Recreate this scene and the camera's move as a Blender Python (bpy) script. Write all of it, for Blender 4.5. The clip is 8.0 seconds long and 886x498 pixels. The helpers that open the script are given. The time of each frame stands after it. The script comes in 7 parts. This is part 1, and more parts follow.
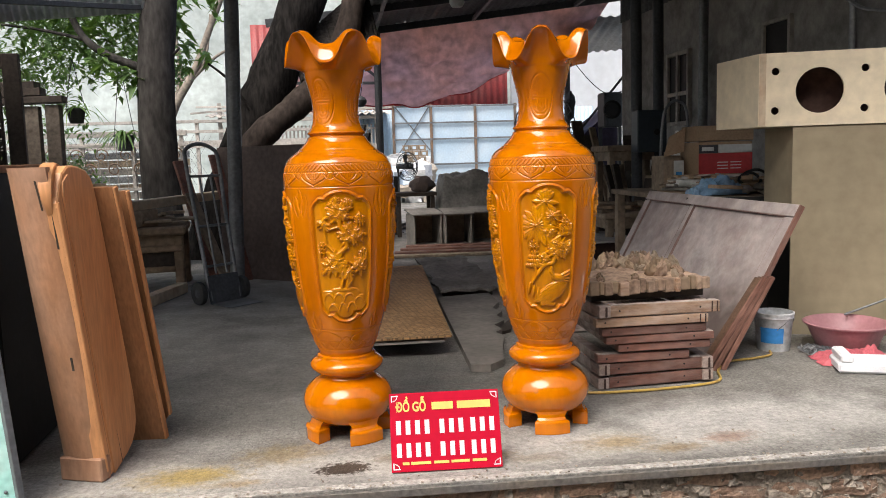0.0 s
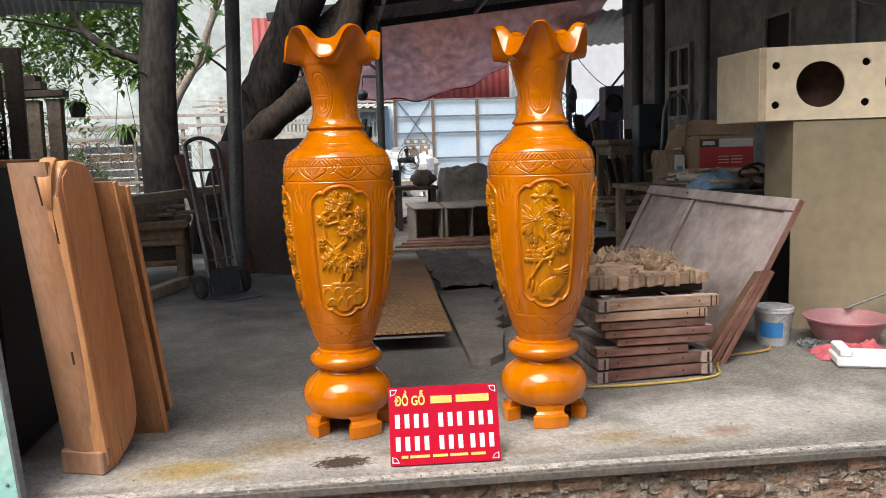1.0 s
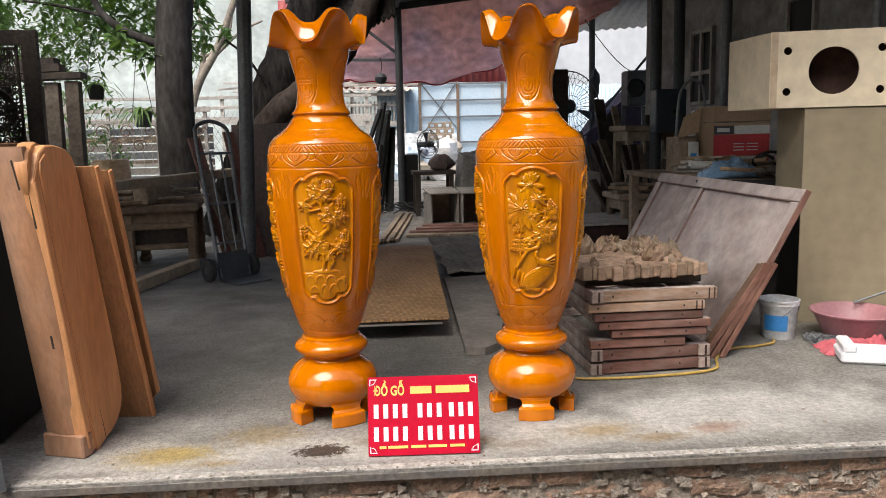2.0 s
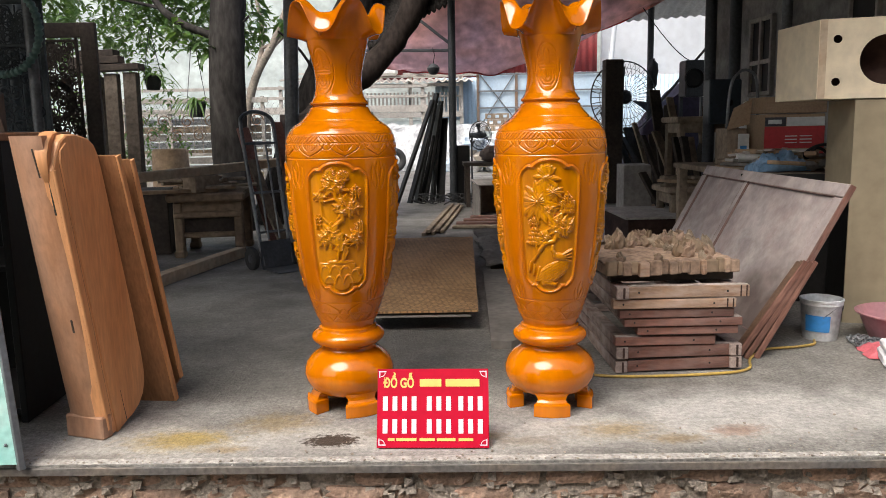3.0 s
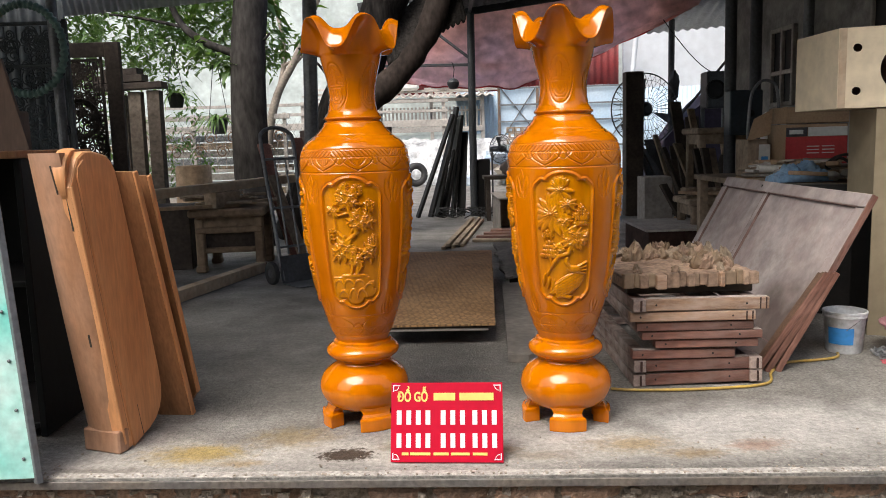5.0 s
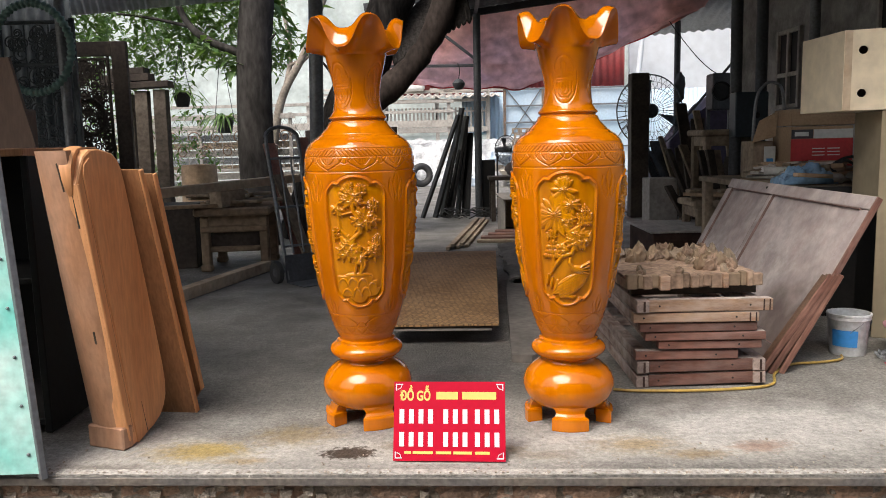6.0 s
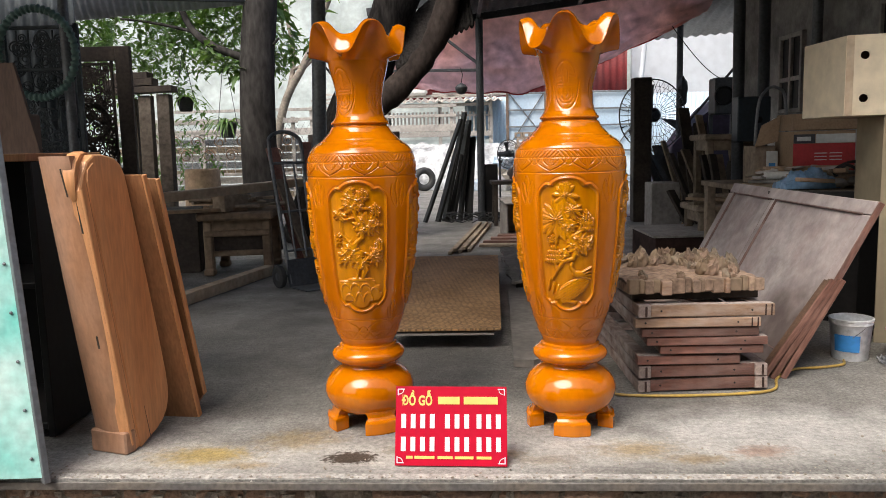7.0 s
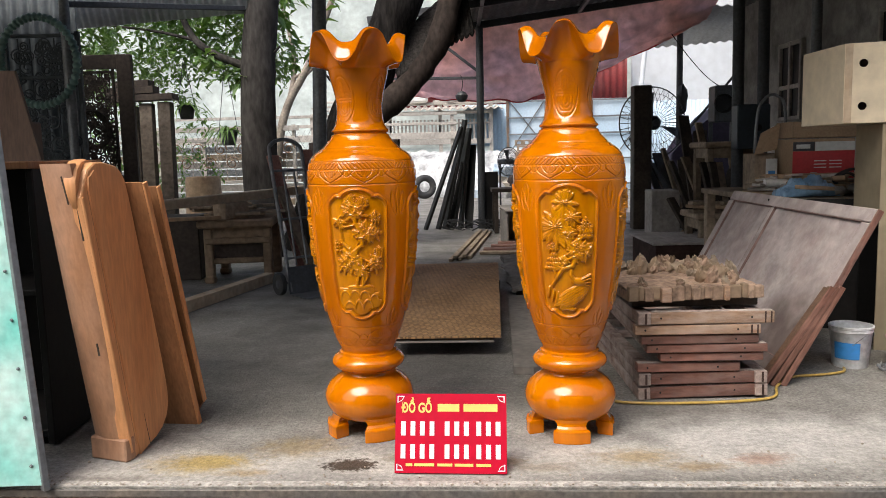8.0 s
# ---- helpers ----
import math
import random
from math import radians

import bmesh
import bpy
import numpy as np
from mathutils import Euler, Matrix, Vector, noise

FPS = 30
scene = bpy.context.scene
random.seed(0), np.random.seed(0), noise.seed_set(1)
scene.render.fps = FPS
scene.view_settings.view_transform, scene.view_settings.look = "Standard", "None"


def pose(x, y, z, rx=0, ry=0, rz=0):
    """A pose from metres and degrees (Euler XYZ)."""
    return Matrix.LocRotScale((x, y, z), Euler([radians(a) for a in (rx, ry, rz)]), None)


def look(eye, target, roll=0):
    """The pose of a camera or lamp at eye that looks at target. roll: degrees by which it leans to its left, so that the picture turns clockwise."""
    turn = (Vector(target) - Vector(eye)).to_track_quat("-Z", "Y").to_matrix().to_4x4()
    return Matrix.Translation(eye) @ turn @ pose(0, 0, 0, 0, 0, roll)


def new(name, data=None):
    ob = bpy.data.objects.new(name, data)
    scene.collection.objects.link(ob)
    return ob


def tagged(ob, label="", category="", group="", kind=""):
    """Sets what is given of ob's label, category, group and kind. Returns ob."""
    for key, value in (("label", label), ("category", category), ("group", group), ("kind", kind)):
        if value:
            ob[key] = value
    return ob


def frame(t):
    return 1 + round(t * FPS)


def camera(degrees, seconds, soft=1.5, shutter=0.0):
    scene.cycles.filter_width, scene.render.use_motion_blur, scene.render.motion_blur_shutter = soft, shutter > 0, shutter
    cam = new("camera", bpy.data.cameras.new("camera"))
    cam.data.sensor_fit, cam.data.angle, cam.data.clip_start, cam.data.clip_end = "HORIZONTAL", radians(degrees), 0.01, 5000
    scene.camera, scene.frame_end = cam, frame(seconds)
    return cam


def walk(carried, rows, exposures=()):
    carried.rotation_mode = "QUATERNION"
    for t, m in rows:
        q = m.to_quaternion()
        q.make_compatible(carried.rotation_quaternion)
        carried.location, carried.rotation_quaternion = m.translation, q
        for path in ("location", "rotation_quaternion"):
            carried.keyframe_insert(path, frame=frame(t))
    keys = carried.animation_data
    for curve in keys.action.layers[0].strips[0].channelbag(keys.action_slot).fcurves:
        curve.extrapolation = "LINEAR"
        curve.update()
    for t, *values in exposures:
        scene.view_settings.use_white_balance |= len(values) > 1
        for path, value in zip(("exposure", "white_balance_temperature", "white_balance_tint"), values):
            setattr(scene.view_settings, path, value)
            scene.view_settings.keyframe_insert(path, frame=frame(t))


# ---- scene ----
cam = camera(58.8, 8.0, soft=0.9)
PATH = [
    (0, (0.017, 0.005, 1.125), (0.314, 1.968, 0.89), -1.7),
    (0.5, (0.019, -0.002, 1.125), (0.316, 1.962, 0.885), -1.8),
    (1, (0.028, -0.004, 1.129), (0.319, 1.959, 0.878), -1.7),
    (1.5, (0.068, 0.013, 1.13), (0.333, 1.977, 0.864), -1.6),
    (1.7, (0.122, 0.016, 1.136), (0.374, 1.981, 0.861), -1.5),
    (2.8, (0.372, 0.039, 1.138), (0.451, 2.012, 0.823), -1.0),
    (3, (0.391, 0.04, 1.133), (0.447, 2.015, 0.824), -1.1),
    (3.5, (0.407, 0.041, 1.131), (0.432, 2.018, 0.834), -1.6),
    (4, (0.417, 0.045, 1.13), (0.429, 2.025, 0.844), -1.7),
    (4.5, (0.425, 0.045, 1.13), (0.428, 2.026, 0.853), -1.8),
    (6, (0.433, 0.034, 1.125), (0.418, 2.015, 0.855), -1.4),
    (6.5, (0.437, 0.032, 1.13), (0.417, 2.014, 0.862), -1.4),
    (7, (0.437, 0.027, 1.13), (0.415, 2.01, 0.87), -1.4),
    (7.5, (0.435, 0.024, 1.131), (0.412, 2.009, 0.881), -1.4),
    (8, (0.44, 0.021, 1.13), (0.417, 2.006, 0.889), -1.4),
]
walk(cam, [(t, look(eye, target, roll)) for t, eye, target, roll in PATH], exposures=[(0, 0.45), (8, 0.45)])

# ---- sky, sun ----
world = bpy.data.worlds.new("world")
scene.world = world
world.use_nodes = True
wn = world.node_tree
sky = wn.nodes.new("ShaderNodeTexSky")
sky.sky_type, sky.sun_disc = "NISHITA", False
sky.sun_elevation, sky.sun_rotation = radians(55), radians(215)
sky.air_density, sky.dust_density, sky.ozone_density = 1.0, 6.0, 1.0
wn.links.new(sky.outputs["Color"], wn.nodes["Background"].inputs["Color"])
wn.nodes["Background"].inputs["Strength"].default_value = 0.15
sun = new("sun", bpy.data.lights.new("sun", "SUN"))
sun.data.energy, sun.data.angle, sun.data.color = 2.2, radians(38), (1.0, 0.99, 0.98)
sun.matrix_world = look((0, 0, 0), (0.329, 0.470, -0.819))


# ---- materials ----
def surf(name, col, col2=None, rough=0.6, metal=0.0, big=3.0, fine=60.0, bump=0.15, coat=0.0, rand=0.0,
         stretch=(1, 1, 1), vary=0.25, spec=0.5, rvary=0.12):
    """A procedural surface: two colours mixed by broad noise, fine grain in value and relief."""
    m = bpy.data.materials.new(name)
    m.use_nodes = True
    nt = m.node_tree
    n, l = nt.nodes, nt.links
    b = n["Principled BSDF"]
    tc = n.new("ShaderNodeTexCoord")
    mp = n.new("ShaderNodeMapping")
    mp.inputs["Scale"].default_value = stretch
    l.new(tc.outputs["Object"], mp.inputs["Vector"])
    n1 = n.new("ShaderNodeTexNoise")
    n1.inputs["Scale"].default_value, n1.inputs["Detail"].default_value = big, 8
    n2 = n.new("ShaderNodeTexNoise")
    n2.inputs["Scale"].default_value, n2.inputs["Detail"].default_value = fine, 4
    l.new(mp.outputs[0], n1.inputs["Vector"])
    l.new(mp.outputs[0], n2.inputs["Vector"])
    r1 = n.new("ShaderNodeValToRGB")
    r1.color_ramp.elements[0].position, r1.color_ramp.elements[1].position = 0.35, 0.68
    r1.color_ramp.elements[0].color = (*col, 1)
    r1.color_ramp.elements[1].color = (*(col2 or [c * 0.75 for c in col]), 1)
    l.new(n1.outputs["Fac"], r1.inputs[0])
    hs = n.new("ShaderNodeHueSaturation")
    l.new(r1.outputs[0], hs.inputs["Color"])
    mr = n.new("ShaderNodeMapRange")
    mr.inputs["From Min"].default_value, mr.inputs["From Max"].default_value = 0.3, 0.7
    mr.inputs["To Min"].default_value, mr.inputs["To Max"].default_value = 1 - vary, 1 + vary
    l.new(n2.outputs["Fac"], mr.inputs["Value"])
    val = mr.outputs[0]
    if rand:
        oi = n.new("ShaderNodeObjectInfo")
        mr2 = n.new("ShaderNodeMapRange")
        mr2.inputs["To Min"].default_value, mr2.inputs["To Max"].default_value = 1 - rand, 1 + rand
        l.new(oi.outputs["Random"], mr2.inputs["Value"])
        mu = n.new("ShaderNodeMath")
        mu.operation = "MULTIPLY"
        l.new(val, mu.inputs[0])
        l.new(mr2.outputs[0], mu.inputs[1])
        val = mu.outputs[0]
    l.new(val, hs.inputs["Value"])
    l.new(hs.outputs[0], b.inputs["Base Color"])
    rr = n.new("ShaderNodeMapRange")
    rr.inputs["To Min"].default_value, rr.inputs["To Max"].default_value = max(0.02, rough - rvary), min(1, rough + rvary)
    l.new(n1.outputs["Fac"], rr.inputs["Value"])
    l.new(rr.outputs[0], b.inputs["Roughness"])
    b.inputs["Metallic"].default_value = metal
    b.inputs["Specular IOR Level"].default_value = spec
    b.inputs["Coat Weight"].default_value = coat
    b.inputs["Coat Roughness"].default_value = 0.03
    if bump:
        bp = n.new("ShaderNodeBump")
        bp.inputs["Strength"].default_value, bp.inputs["Distance"].default_value = bump, 0.01
        l.new(n2.outputs["Fac"], bp.inputs["Height"])
        l.new(bp.outputs[0], b.inputs["Normal"])
    return m


def nodes_of(m):
    return m.node_tree.nodes, m.node_tree.links, m.node_tree.nodes["Principled BSDF"]


M_LACQ = surf("orange lacquer on wood", (0.61, 0.178, 0.0003), (0.46, 0.114, 0.0003), 0.10, big=2.2, fine=9, bump=0.0, coat=0.85, spec=0.12, stretch=(3, 3, 0.6), vary=0.12, rvary=0.03)
M_PANEL = surf("golden lacquer in the carving", (0.60, 0.225, 0.0004), (0.46, 0.145, 0.0003), 0.14, big=3.0, fine=14, bump=0.0, coat=0.85, spec=0.12, stretch=(4, 4, 1), vary=0.12, rvary=0.05)
for m_ in (M_LACQ, M_PANEL):
    m_.node_tree.nodes["Principled BSDF"].inputs["Coat IOR"].default_value = 1.52
M_FLOOR = surf("old concrete floor", (0.275, 0.264, 0.238), (0.152, 0.144, 0.128), 0.62, big=2.4, fine=85, bump=0.55, vary=0.32, rvary=0.2, spec=0.35)
M_EDGE = surf("rough concrete edge", (0.47, 0.45, 0.41), (0.29, 0.265, 0.235), 0.9, big=22, fine=70, bump=0.9, vary=0.3)
M_BRICK = surf("weathered brick", (0.42, 0.275, 0.195), (0.30, 0.21, 0.155), 0.95, big=14, fine=70, bump=1.0, rand=0.3, vary=0.3)
M_MORTAR = surf("crumbling mortar", (0.39, 0.335, 0.275), (0.26, 0.22, 0.18), 0.95, big=9, fine=80, bump=1.0, vary=0.35)
M_STRIP = surf("dull steel edge strip", (0.13, 0.122, 0.115), (0.17, 0.145, 0.12), 0.6, metal=0.2, big=5, fine=50, bump=0.3, vary=0.3)
M_RUST = surf("rusty steel angle", (0.16, 0.13, 0.11), (0.25, 0.15, 0.09), 0.65, metal=0.4, big=5, fine=50, bump=0.3, vary=0.3)
M_GROUND = surf("bare yard soil", (0.13, 0.11, 0.085), (0.085, 0.078, 0.055), 0.95, big=0.6, fine=14, bump=0.6, vary=0.3)
M_SIGN = surf("red printed board", (0.50, 0.006, 0.030), (0.44, 0.006, 0.026), 0.4, big=3, fine=30, bump=0.0, vary=0.06, spec=0.15)
M_SIGNW = surf("white print", (0.78, 0.76, 0.77), (0.70, 0.68, 0.69), 0.45, big=9, fine=60, bump=0, vary=0.04)
M_SIGNY = surf("yellow print", (0.82, 0.60, 0.17), (0.76, 0.52, 0.13), 0.45, big=9, fine=60, bump=0, vary=0.05)
M_WOOD = surf("sanded brown hardwood", (0.70, 0.35, 0.155), (0.58, 0.265, 0.105), 0.5, big=1.3, fine=14, bump=0.06, stretch=(6, 6, 0.9), vary=0.12)
# Duller dusty wood, its colour also darkened for the front board's shade.
M_WOODD = surf("dusty hardwood darkened for shade", (0.38, 0.19, 0.10), (0.45, 0.275, 0.185), 0.55, big=1.1, fine=14, bump=0.06, stretch=(5, 5, 1.4), vary=0.12)
M_WOOD2 = surf("darker brown hardwood", (0.40, 0.19, 0.085), (0.31, 0.14, 0.060), 0.55, big=2.2, fine=11, bump=0.08, stretch=(9, 9, 0.8), vary=0.2)
M_DUST = surf("dusty rosewood", (0.34, 0.275, 0.24), (0.18, 0.12, 0.098), 0.85, big=3.0, fine=16, bump=0.25, rand=0.2, stretch=(1, 5, 5), vary=0.3, spec=0.2)
M_CARVE = surf("dry carved hardwood", (0.31, 0.215, 0.15), (0.18, 0.118, 0.08), 0.85, big=9, fine=40, bump=0.4, rand=0.25, vary=0.35)
M_COVER = surf("grey canvas cover", (0.27, 0.26, 0.24), (0.15, 0.145, 0.135), 0.8, big=4, fine=30, bump=0.3, vary=0.2, spec=0.2)
M_BROWNB = surf("dark brown board", (0.15, 0.115, 0.10), (0.10, 0.078, 0.07), 0.7, big=2, fine=24, bump=0.1, vary=0.2, spec=0.25)
M_DUSTY = surf("rosewood under pale sawdust", (0.51, 0.46, 0.44), (0.37, 0.31, 0.295), 0.92, big=2.2, fine=9, bump=0.12, vary=0.16, spec=0.2)
M_RED = surf("reddish rosewood", (0.19, 0.083, 0.058), (0.12, 0.05, 0.035), 0.7, big=3, fine=16, bump=0.15, rand=0.25, stretch=(1, 5, 5), vary=0.3)
M_MOULD = surf("rosewood moulding under dust", (0.25, 0.17, 0.15), (0.17, 0.11, 0.095), 0.85, big=5, fine=20, bump=0.1, vary=0.2, spec=0.2)
M_SLAT = surf("dark red rosewood", (0.12, 0.052, 0.036), (0.20, 0.105, 0.078), 0.6, big=4, fine=18, bump=0.12, rand=0.25, stretch=(1, 5, 5), vary=0.3, spec=0.3)
M_SAWD = surf("pale sawdust", (0.50, 0.44, 0.39), (0.36, 0.29, 0.25), 0.95, big=9, fine=60, bump=0.3, vary=0.25, spec=0.1)
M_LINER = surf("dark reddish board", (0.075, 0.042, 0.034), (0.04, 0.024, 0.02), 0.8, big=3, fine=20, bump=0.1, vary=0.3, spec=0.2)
M_STAIN = surf("stained plywood edge", (0.50, 0.37, 0.25), (0.60, 0.51, 0.37), 0.8, big=7, fine=20, bump=0.1, vary=0.15, spec=0.2)
M_TAN = surf("planed tan rosewood", (0.37, 0.24, 0.155), (0.25, 0.15, 0.098), 0.7, big=3, fine=16, bump=0.15, rand=0.15, stretch=(1, 5, 5), vary=0.25, spec=0.25)
M_RAW = surf("raw sawn timber", (0.42, 0.295, 0.185), (0.31, 0.205, 0.125), 0.8, big=4, fine=20, bump=0.2, stretch=(1, 1, 1), rand=0.2, vary=0.22)
M_OLD = surf("old grey timber", (0.34, 0.27, 0.195), (0.22, 0.17, 0.125), 0.85, big=4, fine=24, bump=0.3, rand=0.25, vary=0.25, spec=0.2)
M_POST = surf("old smoke-dark timber", (0.15, 0.125, 0.10), (0.085, 0.07, 0.056), 0.85, big=4, fine=24, bump=0.3, rand=0.2, vary=0.3, spec=0.15)
M_STOOL = surf("dusty brown hardwood", (0.32, 0.235, 0.155), (0.19, 0.135, 0.092), 0.8, big=4, fine=20, bump=0.25, vary=0.25, spec=0.2)
M_DARKW = surf("dark stained wood", (0.075, 0.06, 0.048), (0.045, 0.036, 0.03), 0.6, big=4, fine=30, bump=0.2, vary=0.25, spec=0.2)
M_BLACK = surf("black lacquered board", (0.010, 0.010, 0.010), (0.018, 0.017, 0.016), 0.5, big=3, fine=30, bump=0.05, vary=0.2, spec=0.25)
M_MDF = surf("cream plywood", (0.78, 0.675, 0.49), (0.70, 0.595, 0.42), 0.75, big=1.3, fine=14, bump=0.06, vary=0.08)
M_STEEL = surf("dull grey steel", (0.22, 0.23, 0.24), (0.15, 0.155, 0.16), 0.5, metal=0.6, big=4, fine=40, bump=0.1, vary=0.2)
M_DSTEEL = surf("dark painted steel", (0.07, 0.076, 0.082), (0.05, 0.052, 0.057), 0.55, metal=0.2, big=4, fine=40, bump=0.1, vary=0.25)
M_GALV = surf("galvanised sheet", (0.40, 0.42, 0.44), (0.29, 0.30, 0.31), 0.5, metal=0.5, big=1.2, fine=30, bump=0.1, vary=0.2)
M_ROOF = surf("sooty roofing sheet", (0.15, 0.155, 0.16), (0.09, 0.09, 0.095), 0.7, metal=0.2, big=1.2, fine=20, bump=0.1, vary=0.25, spec=0.2)
M_SHEET = surf("dull grey corrugated sheet", (0.15, 0.175, 0.19), (0.085, 0.10, 0.11), 0.6, metal=0.1, big=1.2, fine=20, bump=0.1, vary=0.2)
M_BROWNW = surf("plain brown wood", (0.15, 0.085, 0.052), (0.105, 0.06, 0.036), 0.6, big=2.4, fine=14, bump=0.1, stretch=(5, 5, 1), vary=0.2)
M_IRON = surf("weathered wrought iron", (0.055, 0.068, 0.074), (0.032, 0.04, 0.044), 0.6, metal=0.2, big=5, fine=40, bump=0.2, vary=0.25)
M_AWN = surf("grey corrugated roofing", (0.60, 0.64, 0.67), (0.45, 0.47, 0.50), 0.55, metal=0.2, big=1.2, fine=20, bump=0.1, vary=0.15)
M_TEAL = surf("teal painted sheet, chalky", (0.17, 0.54, 0.47), (0.68, 0.79, 0.75), 0.5, big=2.6, fine=30, bump=0.08, vary=0.15)
M_PALE = surf("pale chalky paint", (0.62, 0.64, 0.60), (0.5, 0.53, 0.5), 0.6, big=3, fine=30, bump=0.05, vary=0.1)
M_BARKD = surf("dark ridged bark", (0.026, 0.023, 0.021), (0.009, 0.008, 0.0075), 0.95, big=9, fine=22, bump=1.0, stretch=(1.6, 1.6, 0.35), vary=0.5, spec=0.1)
M_BARK = surf("grey brown bark", (0.075, 0.069, 0.064), (0.038, 0.035, 0.032), 0.95, big=6, fine=22, bump=1.0, stretch=(1, 1, 0.35), vary=0.35, spec=0.15)
M_BARKB = surf("smooth brown grey bark", (0.05, 0.039, 0.033), (0.027, 0.021, 0.018), 0.9, big=6, fine=22, bump=0.7, stretch=(1, 1, 0.5), vary=0.35, spec=0.1)
M_THATCH = surf("rotten roofing felt", (0.050, 0.045, 0.040), (0.026, 0.023, 0.021), 0.95, big=7, fine=40, bump=0.8, vary=0.4, spec=0.1)
M_WALLB = surf("bright whitewashed wall", (0.62, 0.65, 0.68), (0.52, 0.55, 0.58), 0.9, big=0.5, fine=4, bump=0.1, vary=0.08)
M_BARKL = surf("pale smooth bark", (0.30, 0.26, 0.21), (0.2, 0.17, 0.14), 0.9, big=5, fine=26, bump=0.4, vary=0.25)
M_LEAF = surf("green leaf", (0.085, 0.175, 0.05), (0.17, 0.27, 0.10), 0.36, big=2.0, fine=9, bump=0.0, vary=0.35)
M_WALLW = surf("weathered whitewashed wall", (0.58, 0.65, 0.63), (0.40, 0.46, 0.45), 0.9, big=0.7, fine=5, bump=0.15, vary=0.13)
M_WALLG = surf("grey rendered wall", (0.38, 0.37, 0.35), (0.27, 0.26, 0.25), 0.9, big=0.7, fine=9, bump=0.2, vary=0.14, spec=0.15)
M_BLOCKER = surf("dull dark blocker wall", (0.07, 0.067, 0.06), (0.04, 0.038, 0.034), 0.95, big=0.6, fine=6, bump=0.2, vary=0.2, spec=0.1)
# Tan plywood tone, lowered further to carry the shade on the cabinet.
M_MDF_SHADE = surf("tan plywood darkened for shade", (0.33, 0.275, 0.185), (0.265, 0.22, 0.148), 0.8, big=1.1, fine=12, bump=0.06, vary=0.1, spec=0.2)
M_TARP = surf("faded red tarpaulin", (0.60, 0.41, 0.36), (0.52, 0.41, 0.42), 0.55, big=1.0, fine=8, bump=0.6, vary=0.2)
M_REDSH = surf("red corrugated sheet", (0.33, 0.05, 0.05), (0.28, 0.08, 0.075), 0.5, big=1.5, fine=20, bump=0.1, vary=0.15)
M_BLUESH = surf("pale blue sheet", (0.42, 0.56, 0.68), (0.54, 0.64, 0.72), 0.5, big=1.0, fine=20, bump=0.1, vary=0.08)
M_WHITEP = surf("white plastic", (0.74, 0.74, 0.72), (0.62, 0.62, 0.58), 0.45, big=6, fine=40, bump=0.05, vary=0.08)
M_PAIL = surf("dirty white plastic pail", (0.66, 0.69, 0.71), (0.46, 0.46, 0.45), 0.5, big=9, fine=40, bump=0.05, vary=0.2)
M_PINK = surf("pink plastic", (0.42, 0.20, 0.22), (0.33, 0.165, 0.18), 0.45, big=6, fine=40, bump=0.05, vary=0.1)
M_CLOTH = surf("red cloth", (0.55, 0.13, 0.15), (0.42, 0.08, 0.10), 0.9, big=8, fine=120, bump=0.3, vary=0.15)
M_FOAM = surf("white foam", (0.82, 0.82, 0.84), (0.74, 0.74, 0.77), 0.8, big=8, fine=120, bump=0.15, vary=0.05)
M_BLUE = surf("blue plastic sheet", (0.15, 0.28, 0.44), (0.24, 0.38, 0.54), 0.4, big=8, fine=40, bump=0.3, vary=0.15)
M_BLUEL = surf("blue print", (0.04, 0.25, 0.62), (0.05, 0.22, 0.5), 0.4, big=8, fine=40, bump=0.0, vary=0.1)
M_CARD = surf("brown cardboard", (0.36, 0.25, 0.15), (0.28, 0.19, 0.115), 0.85, big=4, fine=60, bump=0.1, vary=0.12)
M_REDC = surf("red printed carton", (0.50, 0.045, 0.05), (0.42, 0.05, 0.05), 0.55, big=4, fine=40, bump=0.0, vary=0.1)
M_YEL = surf("yellow rubber hose", (0.52, 0.35, 0.07), (0.40, 0.27, 0.08), 0.5, big=9, fine=60, bump=0.05, vary=0.15)
M_RUBBER = surf("black rubber", (0.022, 0.022, 0.022), (0.04, 0.04, 0.038), 0.7, big=6, fine=60, bump=0.2, vary=0.25)
M_GREY = surf("grey dusty board", (0.25, 0.23, 0.205), (0.16, 0.145, 0.13), 0.9, big=3, fine=24, bump=0.2, rand=0.12, vary=0.2, spec=0.2)
M_HEAP = surf("mixed pale and dark plastic", (0.62, 0.64, 0.64), (0.16, 0.16, 0.165), 0.5, big=2.6, fine=12, bump=0.3, vary=0.3)
M_SACKW = surf("white woven plastic", (0.80, 0.80, 0.80), (0.58, 0.60, 0.63), 0.5, big=5, fine=30, bump=0.5, vary=0.15)
M_SACKB = surf("pale blue plastic sheet", (0.34, 0.46, 0.60), (0.62, 0.68, 0.74), 0.45, big=5, fine=30, bump=0.5, vary=0.15)
M_SACKT = surf("beige woven sack", (0.55, 0.50, 0.42), (0.38, 0.33, 0.27), 0.8, big=5, fine=40, bump=0.5, vary=0.2)
M_HOSE = surf("grey green hose", (0.13, 0.23, 0.20), (0.07, 0.13, 0.115), 0.5, big=6, fine=30, bump=0.1, vary=0.2)
M_SLATE = surf("blue grey steel cabinet", (0.035, 0.05, 0.062), (0.025, 0.035, 0.045), 0.5, big=4, fine=40, bump=0.05, vary=0.15)
M_COPING = surf("pale grey weathered wood", (0.45, 0.42, 0.38), (0.33, 0.31, 0.28), 0.9, big=4, fine=24, bump=0.3, rand=0.2, vary=0.2)


